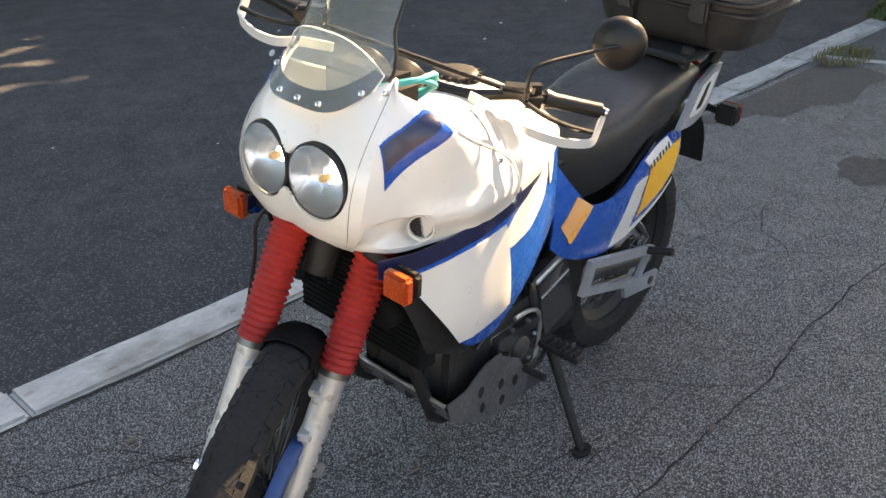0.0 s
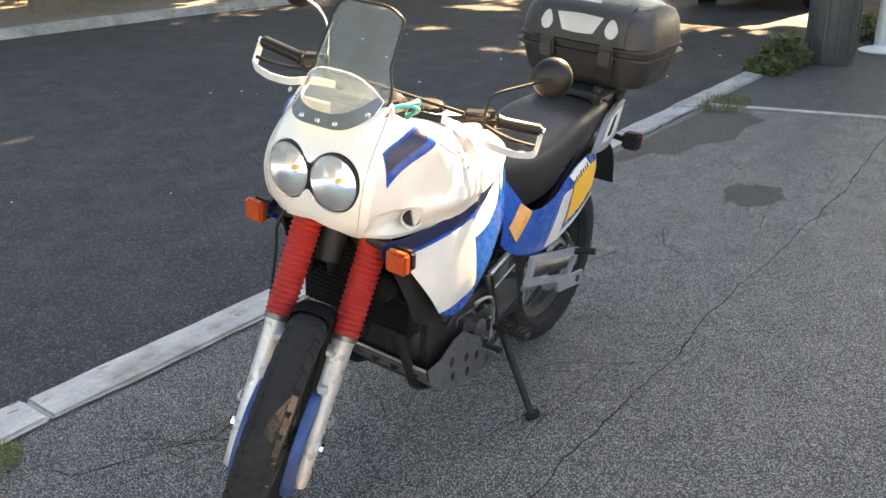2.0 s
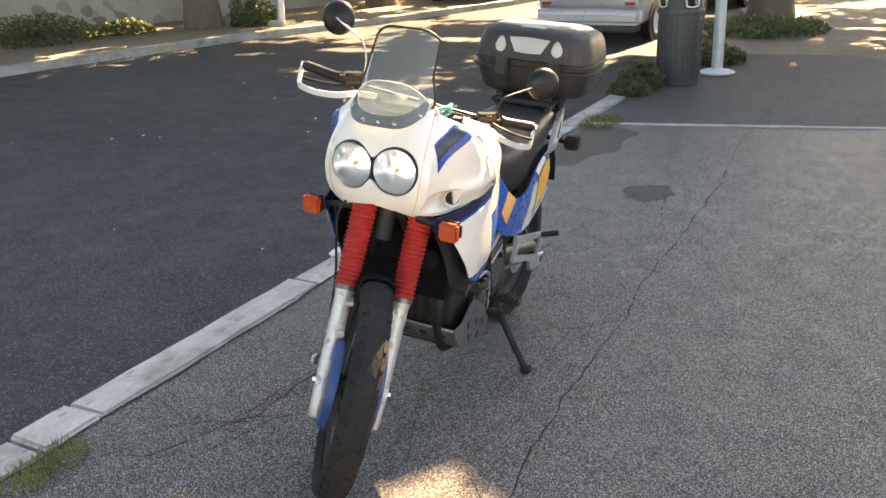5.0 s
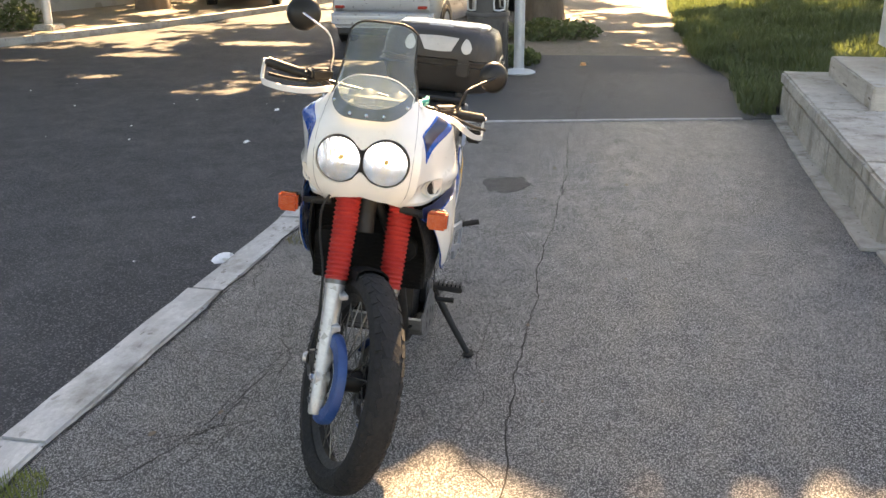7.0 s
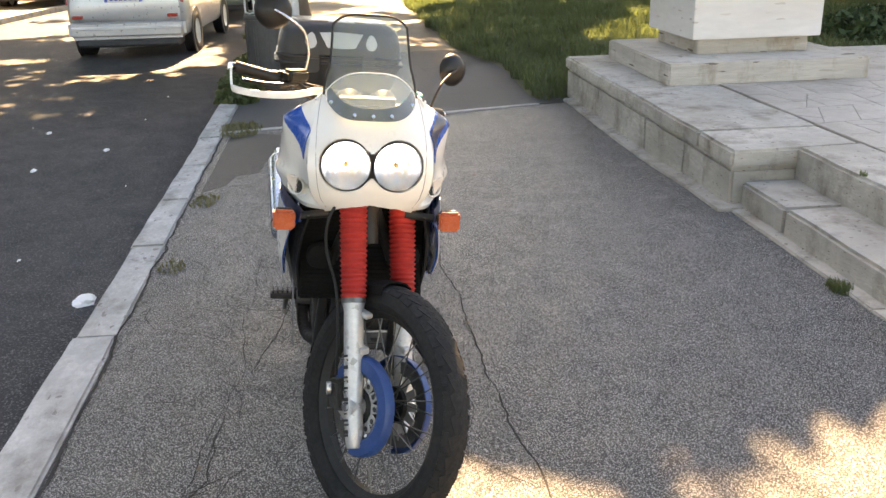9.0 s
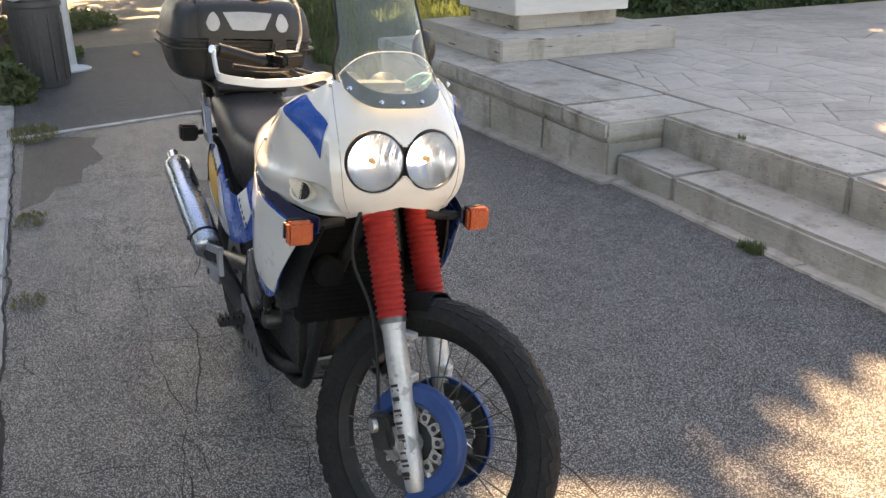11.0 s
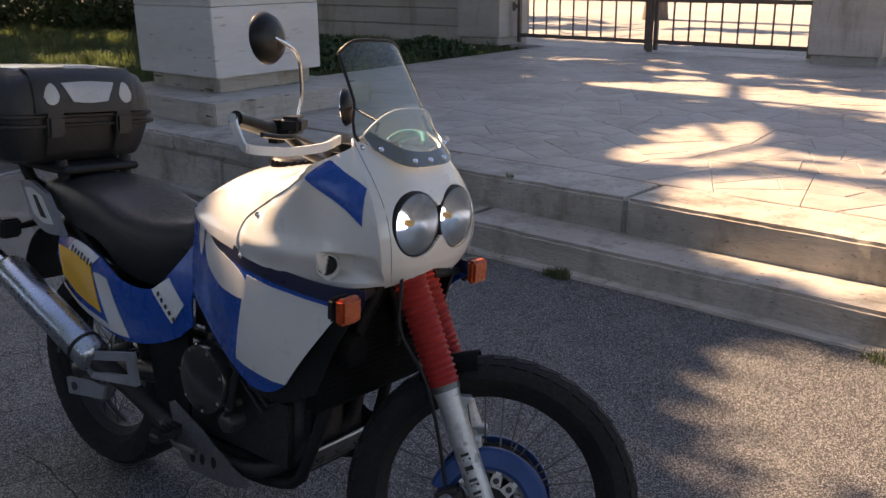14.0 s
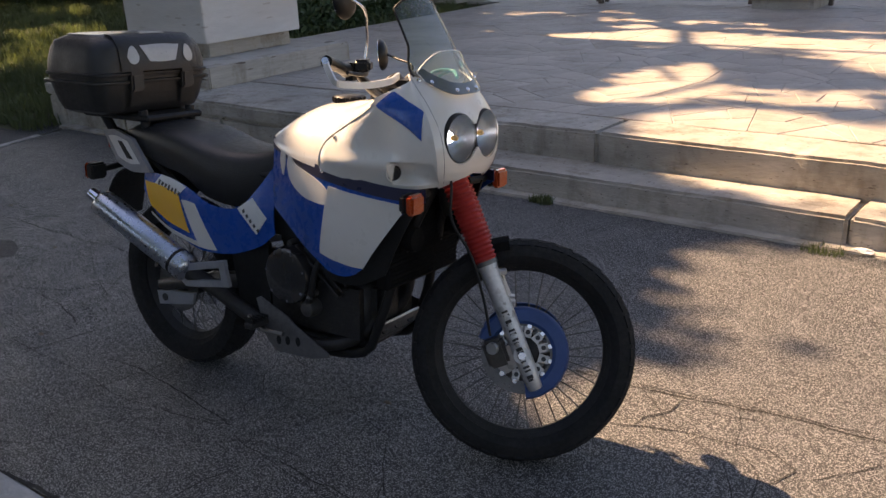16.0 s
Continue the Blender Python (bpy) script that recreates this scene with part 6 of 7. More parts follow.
# tail: silver side pieces, rack, light
for s in (-1, 1):
    tail_y = lambda x, z: float(np.interp(x, [-1.76, -1.60, -1.44], [0.122, 0.150, 0.166]))
    tail = part("tail_piece", skin_patch([(-1.755, 0.862), (-1.655, 0.872), (-1.545, 0.850)], [(-1.665, 0.752), (-1.56, 0.728), (-1.44, 0.738)], tail_y, 0, s, 8, 6, 0.014), M["silver"], bike, "silver tail grab piece")
    part("recess", skin_patch([(-1.712, 0.846), (-1.65, 0.852), (-1.575, 0.838)], [(-1.645, 0.775), (-1.57, 0.757), (-1.505, 0.762)], tail_y, 0.0025, s, 6, 5, 0.002), M["sticker"], tail)
    part("slot", skin_patch([(-1.640, 0.835), (-1.61, 0.835)], [(-1.580, 0.775), (-1.545, 0.775)], tail_y, 0.0045, s, 4, 5, 0.002), M["black_plastic"], tail)
    part("case_strut", tube([(-1.52, 0.10 * s, 0.86), (-1.53, 0.11 * s, 0.95)], 0.018, 12), M["black_plastic"], bike, "", True)
    part("case_strut", tube([(-1.72, 0.10 * s, 0.86), (-1.78, 0.11 * s, 0.95)], 0.018, 12), M["black_plastic"], bike, "", True)
part("rack", box(-1.86, -1.48, -0.13, 0.13, 0.910, 0.9335, 0.008), M["black_plastic"], bike, "black steel luggage rack")
part("rear_mudguard", thick(loft([[(-1.30, y, 0.70 - abs(y) * 0.4) for y in (-0.09, 0, 0.09)], [(-1.50, y, 0.74 - abs(y) * 0.3) for y in (-0.09, 0, 0.09)], [(-1.70, y, 0.74 - abs(y) * 0.3) for y in (-0.09, 0, 0.09)], [(-1.80, y, 0.62) for y in (-0.09, 0, 0.09)], [(-1.84, y, 0.50) for y in (-0.085, 0, 0.085)]], 16, 9), 0.005), M["black_plastic"], bike, "black rear mudguard", True)
part("tail_light", box(-1.80, -1.75, -0.08, 0.08, 0.775, 0.84, 0.012, 2), M["car_red"], bike, "red tail light", True)

# ---- top case on the rack ----
case = empty("top_case", BIKE @ pose(-1.735, 0, 0.934) @ Matrix.Diagonal((0.92, 1.0, 1.0, 1.0)), label="black plastic motorcycle top case with silver-grey decals", category="top case")
def case_ring(z, lx, ly, cx=0.0, r=0.09, n=7):
    out = []
    for sx, sy, a0 in ((1, 1, 0), (-1, 1, 90), (-1, -1, 180), (1, -1, 270)):
        for k in range(n):
            a = radians(a0 + 90 * k / (n - 1))
            out.append((cx + sx * (lx - r) + r * math.cos(a), sy * (ly - r) + r * math.sin(a), z))
    return out
def case_skin(levels):
    bm = bmesh.new()
    rs = [[bm.verts.new(p) for p in case_ring(*lv)] for lv in levels]
    n = len(rs[0])
    for a, b in zip(rs, rs[1:]):
        for k in range(n):
            bm.faces.new((a[k], a[(k + 1) % n], b[(k + 1) % n], b[k]))
    bm.faces.new(rs[0][::-1])
    bm.faces.new(rs[-1])
    return bm
part("tub", case_skin([(0.0, 0.150, 0.20), (0.012, 0.170, 0.225), (0.04, 0.181, 0.237), (0.10, 0.194, 0.252), (0.138, 0.198, 0.256)]), M["case_plastic"], case, "black lower shell", True)
part("rim", case_skin([(0.139, 0.204, 0.262), (0.142, 0.206, 0.264), (0.150, 0.206, 0.264), (0.153, 0.201, 0.26)]), M["case_plastic"], case, "", True)
part("rim", case_skin([(0.112, 0.207, 0.270), (0.115, 0.209, 0.272), (0.122, 0.209, 0.272), (0.125, 0.198, 0.256)]), M["case_plastic"], case, "", True)
part("lid", case_skin([(0.154, 0.200, 0.258), (0.19, 0.198, 0.255), (0.235, 0.190, 0.245), (0.262, 0.176, 0.232), (0.276, 0.15, 0.205), (0.282, 0.11, 0.165)]), M["case_plastic"], case, "black rounded lid", True)
part("lid_top", case_skin([(0.2745, 0.148, 0.202), (0.284, 0.140, 0.195), (0.287, 0.11, 0.165)]), M["case_lid"], case, "lid top panel, lighter grey for the painted sky sheen", True)
FX = 0.203
def face_x(z):
    return float(np.interp(z, [0, 0.04, 0.10, 0.14, 0.19, 0.235, 0.262, 0.276], [0.155, 0.187, 0.201, 0.207, 0.204, 0.193, 0.177, 0.152]))
for a, b in ((-0.155, -0.075), (0.075, 0.155)):
    part("latch_strap", loft([[(face_x(z) + 0.012, y, z) for z in (0.03, 0.10, 0.15, 0.20, 0.24)] for y in (a + 0.015, b - 0.015)], 4, 12), M["case_plastic"], case, "", True)
    part("latch", box(FX - 0.02, FX + 0.022, a + 0.012, b - 0.012, 0.085, 0.150, 0.008, 2), M["case_plastic"], case, "", True)
# moulded handle over the front face, with pale inlays
def bulge(y):
    return 0.016 * max(0.0, 1 - (abs(y) / 0.172) ** 6)
secs = []
for y in (-0.172, -0.166, -0.15, -0.10, 0.0, 0.10, 0.15, 0.166, 0.172):
    arch = 0.008 * (1 - (y / 0.172) ** 2)
    secs.append([(face_x(z) + bulge(y), y, z) for z in (0.158, 0.185, 0.212, 0.236)] + [(0.176 + bulge(y), y, 0.262 + arch), (0.152 + bulge(y) * 0.6, y, 0.281 + arch), (0.118, y, 0.285 + arch * 0.6)])
part("handle", thick(loft(secs, 30, 24), 0.006), M["case_plastic"], case, "thick black carrying handle", True)
def inlay(top, bot, over=0.0):
    a, b = resample(top, 12), resample(bot, 12)
    bm = bmesh.new()
    g_ = []
    for p, q in zip(a, b):
        g_.append([])
        for j in range(7):
            y, z = p + (q - p) * j / 6
            g_[-1].append(bm.verts.new((face_x(z) + bulge(y) + 0.0035, y, z)))
    for i in range(11):
        for j in range(6):
            bm.faces.new((g_[i][j], g_[i + 1][j], g_[i + 1][j + 1], g_[i][j + 1]))
    part("inlay", thick(bm, 0.003), M["inlay"], case, "pale grey reflective inlay", True)
inlay([(-0.088, 0.246), (0, 0.250), (0.088, 0.246)], [(-0.058, 0.190), (0, 0.186), (0.058, 0.190)])
for s in (-1, 1):
    inlay([(s * 0.100, 0.208), (s * 0.106, 0.228), (s * 0.119, 0.246), (s * 0.136, 0.236), (s * 0.148, 0.208)], [(s * 0.100, 0.2075), (s * 0.108, 0.190), (s * 0.124, 0.182), (s * 0.140, 0.189), (s * 0.148, 0.2075)])
part("inlay", thick(loft([[(0.168, y, 0.2805 + 0.008 * (1 - (y / 0.172) ** 2)) for y in (-0.055, 0, 0.055)], [(0.150, y, 0.2865 + 0.008 * (1 - (y / 0.172) ** 2)) for y in (-0.05, 0, 0.05)]], 3, 8), 0.003), M["inlay"], case, "", True)

# ---- trees ----
SHIFT = Vector((SUN.x / SUN.z, SUN.y / SUN.z))      # ground shift of a shadow per metre of height
CLEARINGS = [   # sunlit places on the ground: centre and half sizes
    (0.02, 1.50, 0.84, 0.46), (0.95, 1.50, 0.20, 0.09), (0.40, 0.12, 0.48, 0.20), (-0.9, 1.1, 1.0, 0.9), (0.28, 2.00, 0.30, 0.27),
    (2.85, -4.30, 1.15, 0.36), (2.02, -2.15, 0.28, 0.80), (0.70, -0.92, 0.90, 0.46), (0.60, -3.40, 0.50, 0.24), (-1.8, -4.2, 1.2, 0.9),
    (18.5, 0.2, 1.4, 0.7), (21.5, 1.0, 1.6, 0.9), (12.6, 7.0, 0.14, 0.75), (9.0, 7.65, 0.0, 0.5), (11.0, 8.25, 0.10, 0.5), (17.4, 8.1, 1.3, 1.5), (21.5, 6.2, 2.0, 1.8), (7.0, -9.3, 3.0, 0.7), (2.0, -10.2, 3.5, 0.8), (4.5, -13, 5.0, 1.2), (3.0, -19, 16, 3.5),
]
THIN = [        # places in broken sunlight, under a thin part of the crowns
    (9.6, -1.5, 1.4, 0.6), (10.8, -2.6, 1.2, 0.5), (15.4, 0.8, 0.35, 0.5), (14.2, 1.3, 0.2, 0.4), (18.2, 1.7, 0.7, 0.6),
    (3.2, -5.66, 0.9, 0.10), (2.0, -5.26, 0.9, 0.10), (1.2, -2.0, 0.7, 0.25), (0.40, 0.65, 0.70, 0.30), (0.72, 1.22, 0.34, 0.20), (0.80, 0.25, 0.58, 0.38), (1.28, 1.50, 0.05, 0.02), (1.43, 1.69, 0.06, 0.02), (-0.6, -1.0, 0.8, 0.7), (0.9, -4.5, 0.8, 0.3),
    (13.6, 9.9, 0.2, 0.7), (14.9, 9.6, 0.3, 0.8), (10.2, 9.6, 0.08, 0.7), (11.6, 10.4, 0.12, 0.5),
]


def clear_sky(p, places=CLEARINGS):
    gx, gy = p.x - p.z * SHIFT.x, p.y - p.z * SHIFT.y
    for cx, cy, rx, ry in places:
        k = 0.30 * noise.noise((gx * 1.9, gy * 2.6, cx))
        k += 0.18 * noise.noise((gx * 5.0, gy * 7.0, cy))
        if ((gx - cx) / (rx + 0.10)) ** 2 + ((gy - cy) / (ry + 0.08)) ** 2 < (1 + k) ** 2:
            return True
    return False


def tree(x, y, h0, h1, spread, seed, trunk_r=0.24, leaves=3600, lean=0.0, shade=()):
    rng = random.Random(seed)
    t = empty("tree", pose(x, y, -0.02), label="tall street or added shade tree with rough brown bark and open crown", category="tree", group="street trees")
    top = Vector((lean, rng.uniform(-0.4, 0.4), h0 + (h1 - h0) * 0.5))
    pts, rad = [], []
    for k in range(12):
        u = k / 11
        pts.append((top.x * u * u + 0.06 * math.sin(3 * u + seed), top.y * u * u, top.z * u))
        rad.append(trunk_r * (1.35 if k == 0 else 1.0) * (1 - 0.6 * u))
    bm = tube(pts, rad, 14)
    for v in bm.verts:
        if v.co.z < top.z:
            a = math.atan2(v.co.y, v.co.x)
            v.co.x *= 1 + 0.07 * math.sin(5 * a + 2 * v.co.z)
            v.co.y *= 1 + 0.07 * math.cos(4 * a + 3 * v.co.z)
    part("trunk", bm, M["bark"], t, smooth=True)
    tips = []
    for k in range(9):
        a = 2 * math.pi * k / 9 + rng.uniform(-0.3, 0.3)
        u = rng.uniform(0.55, 0.98)
        s = Vector((top.x * u * u, top.y * u * u, top.z * u))
        e = Vector((spread * 0.75 * math.cos(a) * rng.uniform(0.6, 1), spread * 0.75 * math.sin(a) * rng.uniform(0.6, 1), rng.uniform(h0 + 0.3, h1 - 0.5)))
        mid = s.lerp(e, 0.5) + Vector((0, 0, 0.5))
        part("limb", tube([tuple(v) for v in resample([s, mid, e], 8)], [trunk_r * 0.26 * (1 - 0.1 * i) for i in range(8)], 8), M["bark"], t, smooth=True)
        tips.append(e)
    verts, faces = [], []
    base = Vector((x, y, -0.02))
    blobs = []
    for k in range(46 if leaves < 8000 else 90):
        a, r = rng.uniform(0, 2 * math.pi), spread * math.sqrt(rng.random())
        zc = h0 + (h1 - h0) * rng.random() * (1 - 0.5 * (r / spread) ** 2)
        blobs.append((Vector((r * math.cos(a), r * math.sin(a), zc)), rng.uniform(0.6, 1.25)))
    dense = [(q, k) for q in shade for k in range(int(130 * (q[1] - q[0]) * (q[3] - q[2])))]
    for k in range(leaves + len(dense)):
        c, br = blobs[rng.randrange(len(blobs))]
        d = Vector((rng.gauss(0, 1), rng.gauss(0, 1), rng.gauss(0, 0.7)))
        p = c + d.normalized() * br * rng.random() ** 0.45
        if k >= leaves:      # extra leaves added along the sun's rays to shade the given rectangles
            q = dense[k - leaves][0]
            z = rng.uniform(h0 + 0.8, h0 + 3.6)
            p = Vector((rng.uniform(q[0], q[1]) + z * SHIFT.x, rng.uniform(q[2], q[3]) + z * SHIFT.y, z)) - base
        # leaves are left out where they would shade a clearing
        if clear_sky(p + base):
            continue
        thin = clear_sky(p + base, THIN)
        if thin and rng.random() < 0.74:
            continue
        s = rng.uniform(0.10, 0.21)
        if any(clear_sky(p + base + Vector((dx, dy, 0)) * s * 1.3) for dx, dy in ((1, 0), (-1, 0), (0, 1), (0, -1))):
            s = 0.05
        if thin:
            s *= 0.45
        n = Vector((rng.gauss(0, 1), rng.gauss(0, 1), rng.gauss(0.4, 1))).normalized()
        u = n.orthogonal().normalized()
        u.rotate(Matrix.Rotation(rng.uniform(0, 6.28), 3, n))
        w = n.cross(u)
        i = len(verts)
        verts += [p + u * s * 1.5, p + w * s * 0.8 + n * s * 0.2, p - u * s * 1.5, p - w * s * 0.8 + n * s * 0.2]
        faces.append((i, i + 1, i + 2, i + 3))
    me = bpy.data.meshes.new("crown")
    me.from_pydata([tuple(v) for v in verts], [], faces)
    me.materials.append(M["leaf"])
    cr = new("crown", me)
    cr.parent = t
    cr["kind"] = "stuff"


tree(15.9, 2.9, 5.6, 12.5, 7.2, 1, 0.30, 16000, shade=((1.3, 8.6, 0.1, 3.4), (-0.6, 8.0, 3.4, 6.6), (0.88, 1.35, 1.78, 2.30), (0.25, 1.35, 2.34, 3.4)))
# Unseen behind the pillar: added to shade the terrace and the motorcycle.
tree(12.4, -4.7, 5.4, 11.5, 5.8, 11, 0.28, 12000, shade=((0.9, 6.4, -3.6, 0.3), (6.0, 9.0, -3.0, 0.3)))
tree(24.5, 2.7, 6.0, 12.5, 5.4, 2, 0.30, 5200)
tree(12.35, 12.6, 5.5, 12.0, 5.2, 3, 0.30, 5200)
tree(7.0, 13.3, 5.5, 12.0, 5.0, 4, 0.28, 5200)
tree(17.2, 11.6, 5.5, 12.0, 5.0, 5, 0.30, 5000, shade=((3.5, 11.5, 6.2, 10.6),))
tree(24.5, 13.0, 6.0, 12.0, 5.0, 6, 0.28, 4200)
# Next three, and the last, are unseen and added for crown shade.
tree(17.0, -8.8, 6.0, 12.0, 5.4, 7, 0.28, 6500)
tree(20.0, -1.8, 7.0, 13.0, 5.2, 8, 0.28, 5200)
tree(26.0, -5.5, 6.0, 12.0, 5.0, 9, 0.28, 3500)
# Next two are unseen, added to cut the skylight on the pavement.
tree(1.6, 14.0, 4.6, 11.5, 6.0, 12, 0.28, 6000)
tree(-7.0, 3.4, 4.6, 11.5, 6.0, 13, 0.30, 6500)
tree(9.0, -13.5, 5.0, 10.0, 3.4, 10, 0.24, 1800)

# ---- grass, weeds, bushes ----
def blades(name, area, count, h, seed, mat, label, category, w=0.007, keep=None, z=0.0, ground=None):
    rng = random.Random(seed)
    verts, faces = [], []
    n = 0
    while n < count:
        x, y = rng.uniform(area[0], area[1]), rng.uniform(area[2], area[3])
        n += 1
        if keep and not keep(x, y):
            continue
        k = 0.55 + 0.9 * max(0, 0.5 + noise.noise((x * 1.3, y * 1.3, seed)))
        hh = h * rng.uniform(0.45, 1.15) * k
        a = rng.uniform(0, 6.283)
        bend = hh * rng.uniform(0.1, 0.7)
        dx, dy = math.cos(a) * bend, math.sin(a) * bend
        px, py = -math.sin(a) * w * rng.uniform(0.7, 1.6), math.cos(a) * w * rng.uniform(0.7, 1.6)
        i = len(verts)
        z = ground(x, y) if ground else z
        verts += [(x - px, y - py, z), (x + px, y + py, z), (x + dx * 0.4 + px * 0.8, y + dy * 0.4 + py * 0.8, z + hh * 0.62), (x + dx * 0.4 - px * 0.8, y + dy * 0.4 - py * 0.8, z + hh * 0.62), (x + dx, y + dy, z + hh)]
        faces += [(i, i + 1, i + 2, i + 3), (i + 3, i + 2, i + 4)]
    me = bpy.data.meshes.new(name)
    me.from_pydata(verts, [], faces)
    me.materials.append(mat)
    return tagged(new(name, me), label, category, kind="stuff")


def verge_edge(x):
    return float(np.interp(x, [7.0, 7.4, 8.2, 9.5, 11.2, 15.5, 40], [-0.15, 0.12, 0.10, 0.06, 0.42, 0.55, 0.8]))
bm = bmesh.new()
nx, ny = 44, 20
g_ = []
for i in range(nx):
    x = 7.46 + 36 * (i / (nx - 1)) ** 1.4
    g_.append([bm.verts.new((x, verge_edge(x) - 9.5 * (j / (ny - 1)), 0.0 + min(0.28, 0.05 * j) + 0.06 * noise.noise((x * 0.8, j * 0.7, 1)) * min(1, j))) for j in range(ny)])
for i in range(nx - 1):
    for j in range(ny - 1):
        bm.faces.new((g_[i][j], g_[i + 1][j], g_[i + 1][j + 1], g_[i][j + 1]))
tagged(part("verge", bm, M["soil"], smooth=True), "grassy verge beside the footpath", "verge", kind="structure")
blades("grass", (7.2, 20.0, -7.0, 0.6), 110000, 0.15, 21, M["grass"], "unmown green grass on the verge", "grass", 0.0065, lambda x, y: y < verge_edge(x) - 0.02 + 0.12 * noise.noise((x * 2, y * 2, 4)) and (x > 7.5 or y > -0.18), ground=lambda x, y: max(0.0, min(0.27, 0.1 * (verge_edge(x) - y))))
blades("grass", (20.0, 44.0, -8.0, 0.9), 12000, 0.36, 22, M["grass"], "tall unmown green grass", "grass", 0.018, lambda x, y: y < verge_edge(x), ground=lambda x, y: max(0.0, min(0.27, 0.1 * (verge_edge(x) - y))))


def tuft(x, y, r, h, seed, n=260, z=0.0, w=0.003, mat="grass"):
    blades("weed_tuft", (x - r, x + r, y - r * 0.6, y + r * 0.6), n, h, seed, M[mat], "small green weeds in the paving joint", "weeds", w, lambda a, b: ((a - x) / r) ** 2 + ((b - y) / (0.6 * r)) ** 2 < 1 + 0.5 * noise.noise((a * 9, b * 9, seed)), z=z)
tuft(0.72, 2.79, 0.17, 0.026, 31, 800, w=0.0013, mat="dry_grass")
tuft(6.45, 2.80, 0.30, 0.03, 32, 700, mat="straw")
tuft(4.35, 2.80, 0.14, 0.035, 33, 200, mat="straw")
tuft(2.30, -0.21, 0.075, 0.045, 34, 320, w=0.002, z=0.045)
tuft(0.78, -0.19, 0.10, 0.03, 35, 200, w=0.002, z=0.043)
tuft(0.35, -0.20, 0.08, 0.03, 36, 90, z=0.043)
tuft(3.2, 2.80, 0.12, 0.03, 37, 120, mat="straw")
tuft(2.9, -0.62, 0.03, 0.03, 38, 30, z=0.377)


def bush(x, y, z, r, h, seed, n, mat, label, big=1.0):
    rng = random.Random(seed)
    verts, faces = [], []
    for k in range(n):
        a, q = rng.uniform(0, 6.283), math.sqrt(rng.random())
        p = Vector((q * r * math.cos(a), q * r * math.sin(a), h * rng.random() * (1 - 0.6 * q * q)))
        s = rng.uniform(0.02, 0.045) * big
        nn = Vector((rng.gauss(0, 1), rng.gauss(0, 1), rng.gauss(0.6, 1))).normalized()
        u = nn.orthogonal().normalized()
        u.rotate(Matrix.Rotation(rng.uniform(0, 6.28), 3, nn))
        w = nn.cross(u)
        i = len(verts)
        verts += [p + u * s * 1.5, p + w * s * 0.7, p - u * s * 1.5, p - w * s * 0.7]
        faces.append((i, i + 1, i + 2, i + 3))
    me = bpy.data.meshes.new("leaves")
    me.from_pydata([tuple(v) for v in verts], [], faces)
    me.materials.append(mat)
    b = empty("bush", pose(x, y, z), label=label, category="bush")
    o = new("leaves", me)
    o.parent = b
    o["kind"] = "stuff"
    for k in range(7):
        a = rng.uniform(0, 6.28)
        part("stalk", tube([(0, 0, 0), (0.5 * r * math.cos(a), 0.5 * r * math.sin(a), h * 0.6)], 0.006, 5), M["bark"], b)
bush(7.86, 2.98, 0.0, 0.20, 0.17, 41, 420, M["grass"], "green leafy weeds growing at the kerb")
bush(8.22, 2.98, 0.0, 0.22, 0.30, 42, 700, M["grass"], "low green weeds beside the litter bin")
bush(10.3, 2.8, 0.0, 0.5, 0.22, 43, 900, M["grass"], "low green weeds at the foot of a pole")
bush(13.5, 2.6, 0.0, 0.9, 0.25, 44, 1400, M["grass"], "low green weeds round a tree trunk")
bush(12.9, 11.85, 0.0, 0.45, 0.7, 45, 900, M["grass"], "leafy green shrub by the far wall")
bush(11.2, 13.4, 0.0, 0.5, 0.3, 46, 700, M["grass"], "low green shrub beside a tree")
bush(9.8, 14.2, 0.0, 1.2, 0.5, 47, 2000, M["grass"], "low green shrub by the far wall")
bush(8.15, -5.7, 0.28, 0.7, 0.30, 48, 2200, M["shrub"], "dark green low shrub beside the gate pillar")
bush(8.5, -4.3, 0.25, 1.0, 0.42, 49, 3600, M["shrub"], "dark green low shrub beside the low wall")
for k, (x, y, q, h) in enumerate(((15.2, -7.6, 1.5, 1.1), (17.6, -6.6, 1.5, 1.3), (19.8, -5.2, 1.6, 1.4), (22.2, -4.2, 1.6, 1.2), (13.2, -8.6, 1.3, 0.9))):
    bush(x, y, 0.22, q, h, 60 + k, 5200, M["shrub"], "tall green weeds and shrubs along the verge", 1.5)

# ---- street furniture ----
bin_ = empty("litter_bin", pose(8.62, 2.69, 0), label="dark grey plastic litter bin with a hooded top", category="litter bin")
part("body", lathe([(0.205, 0.0), (0.212, 0.02), (0.222, 0.70), (0.222, 0.72), (0.205, 0.72), (0.195, 0.03)], 32), M["bin"], bin_, smooth=True)
part("rim", lathe([(0.222, 0.722), (0.238, 0.725), (0.241, 0.75), (0.234, 0.775), (0.215, 0.775)], 32), M["bin"], bin_, smooth=True)
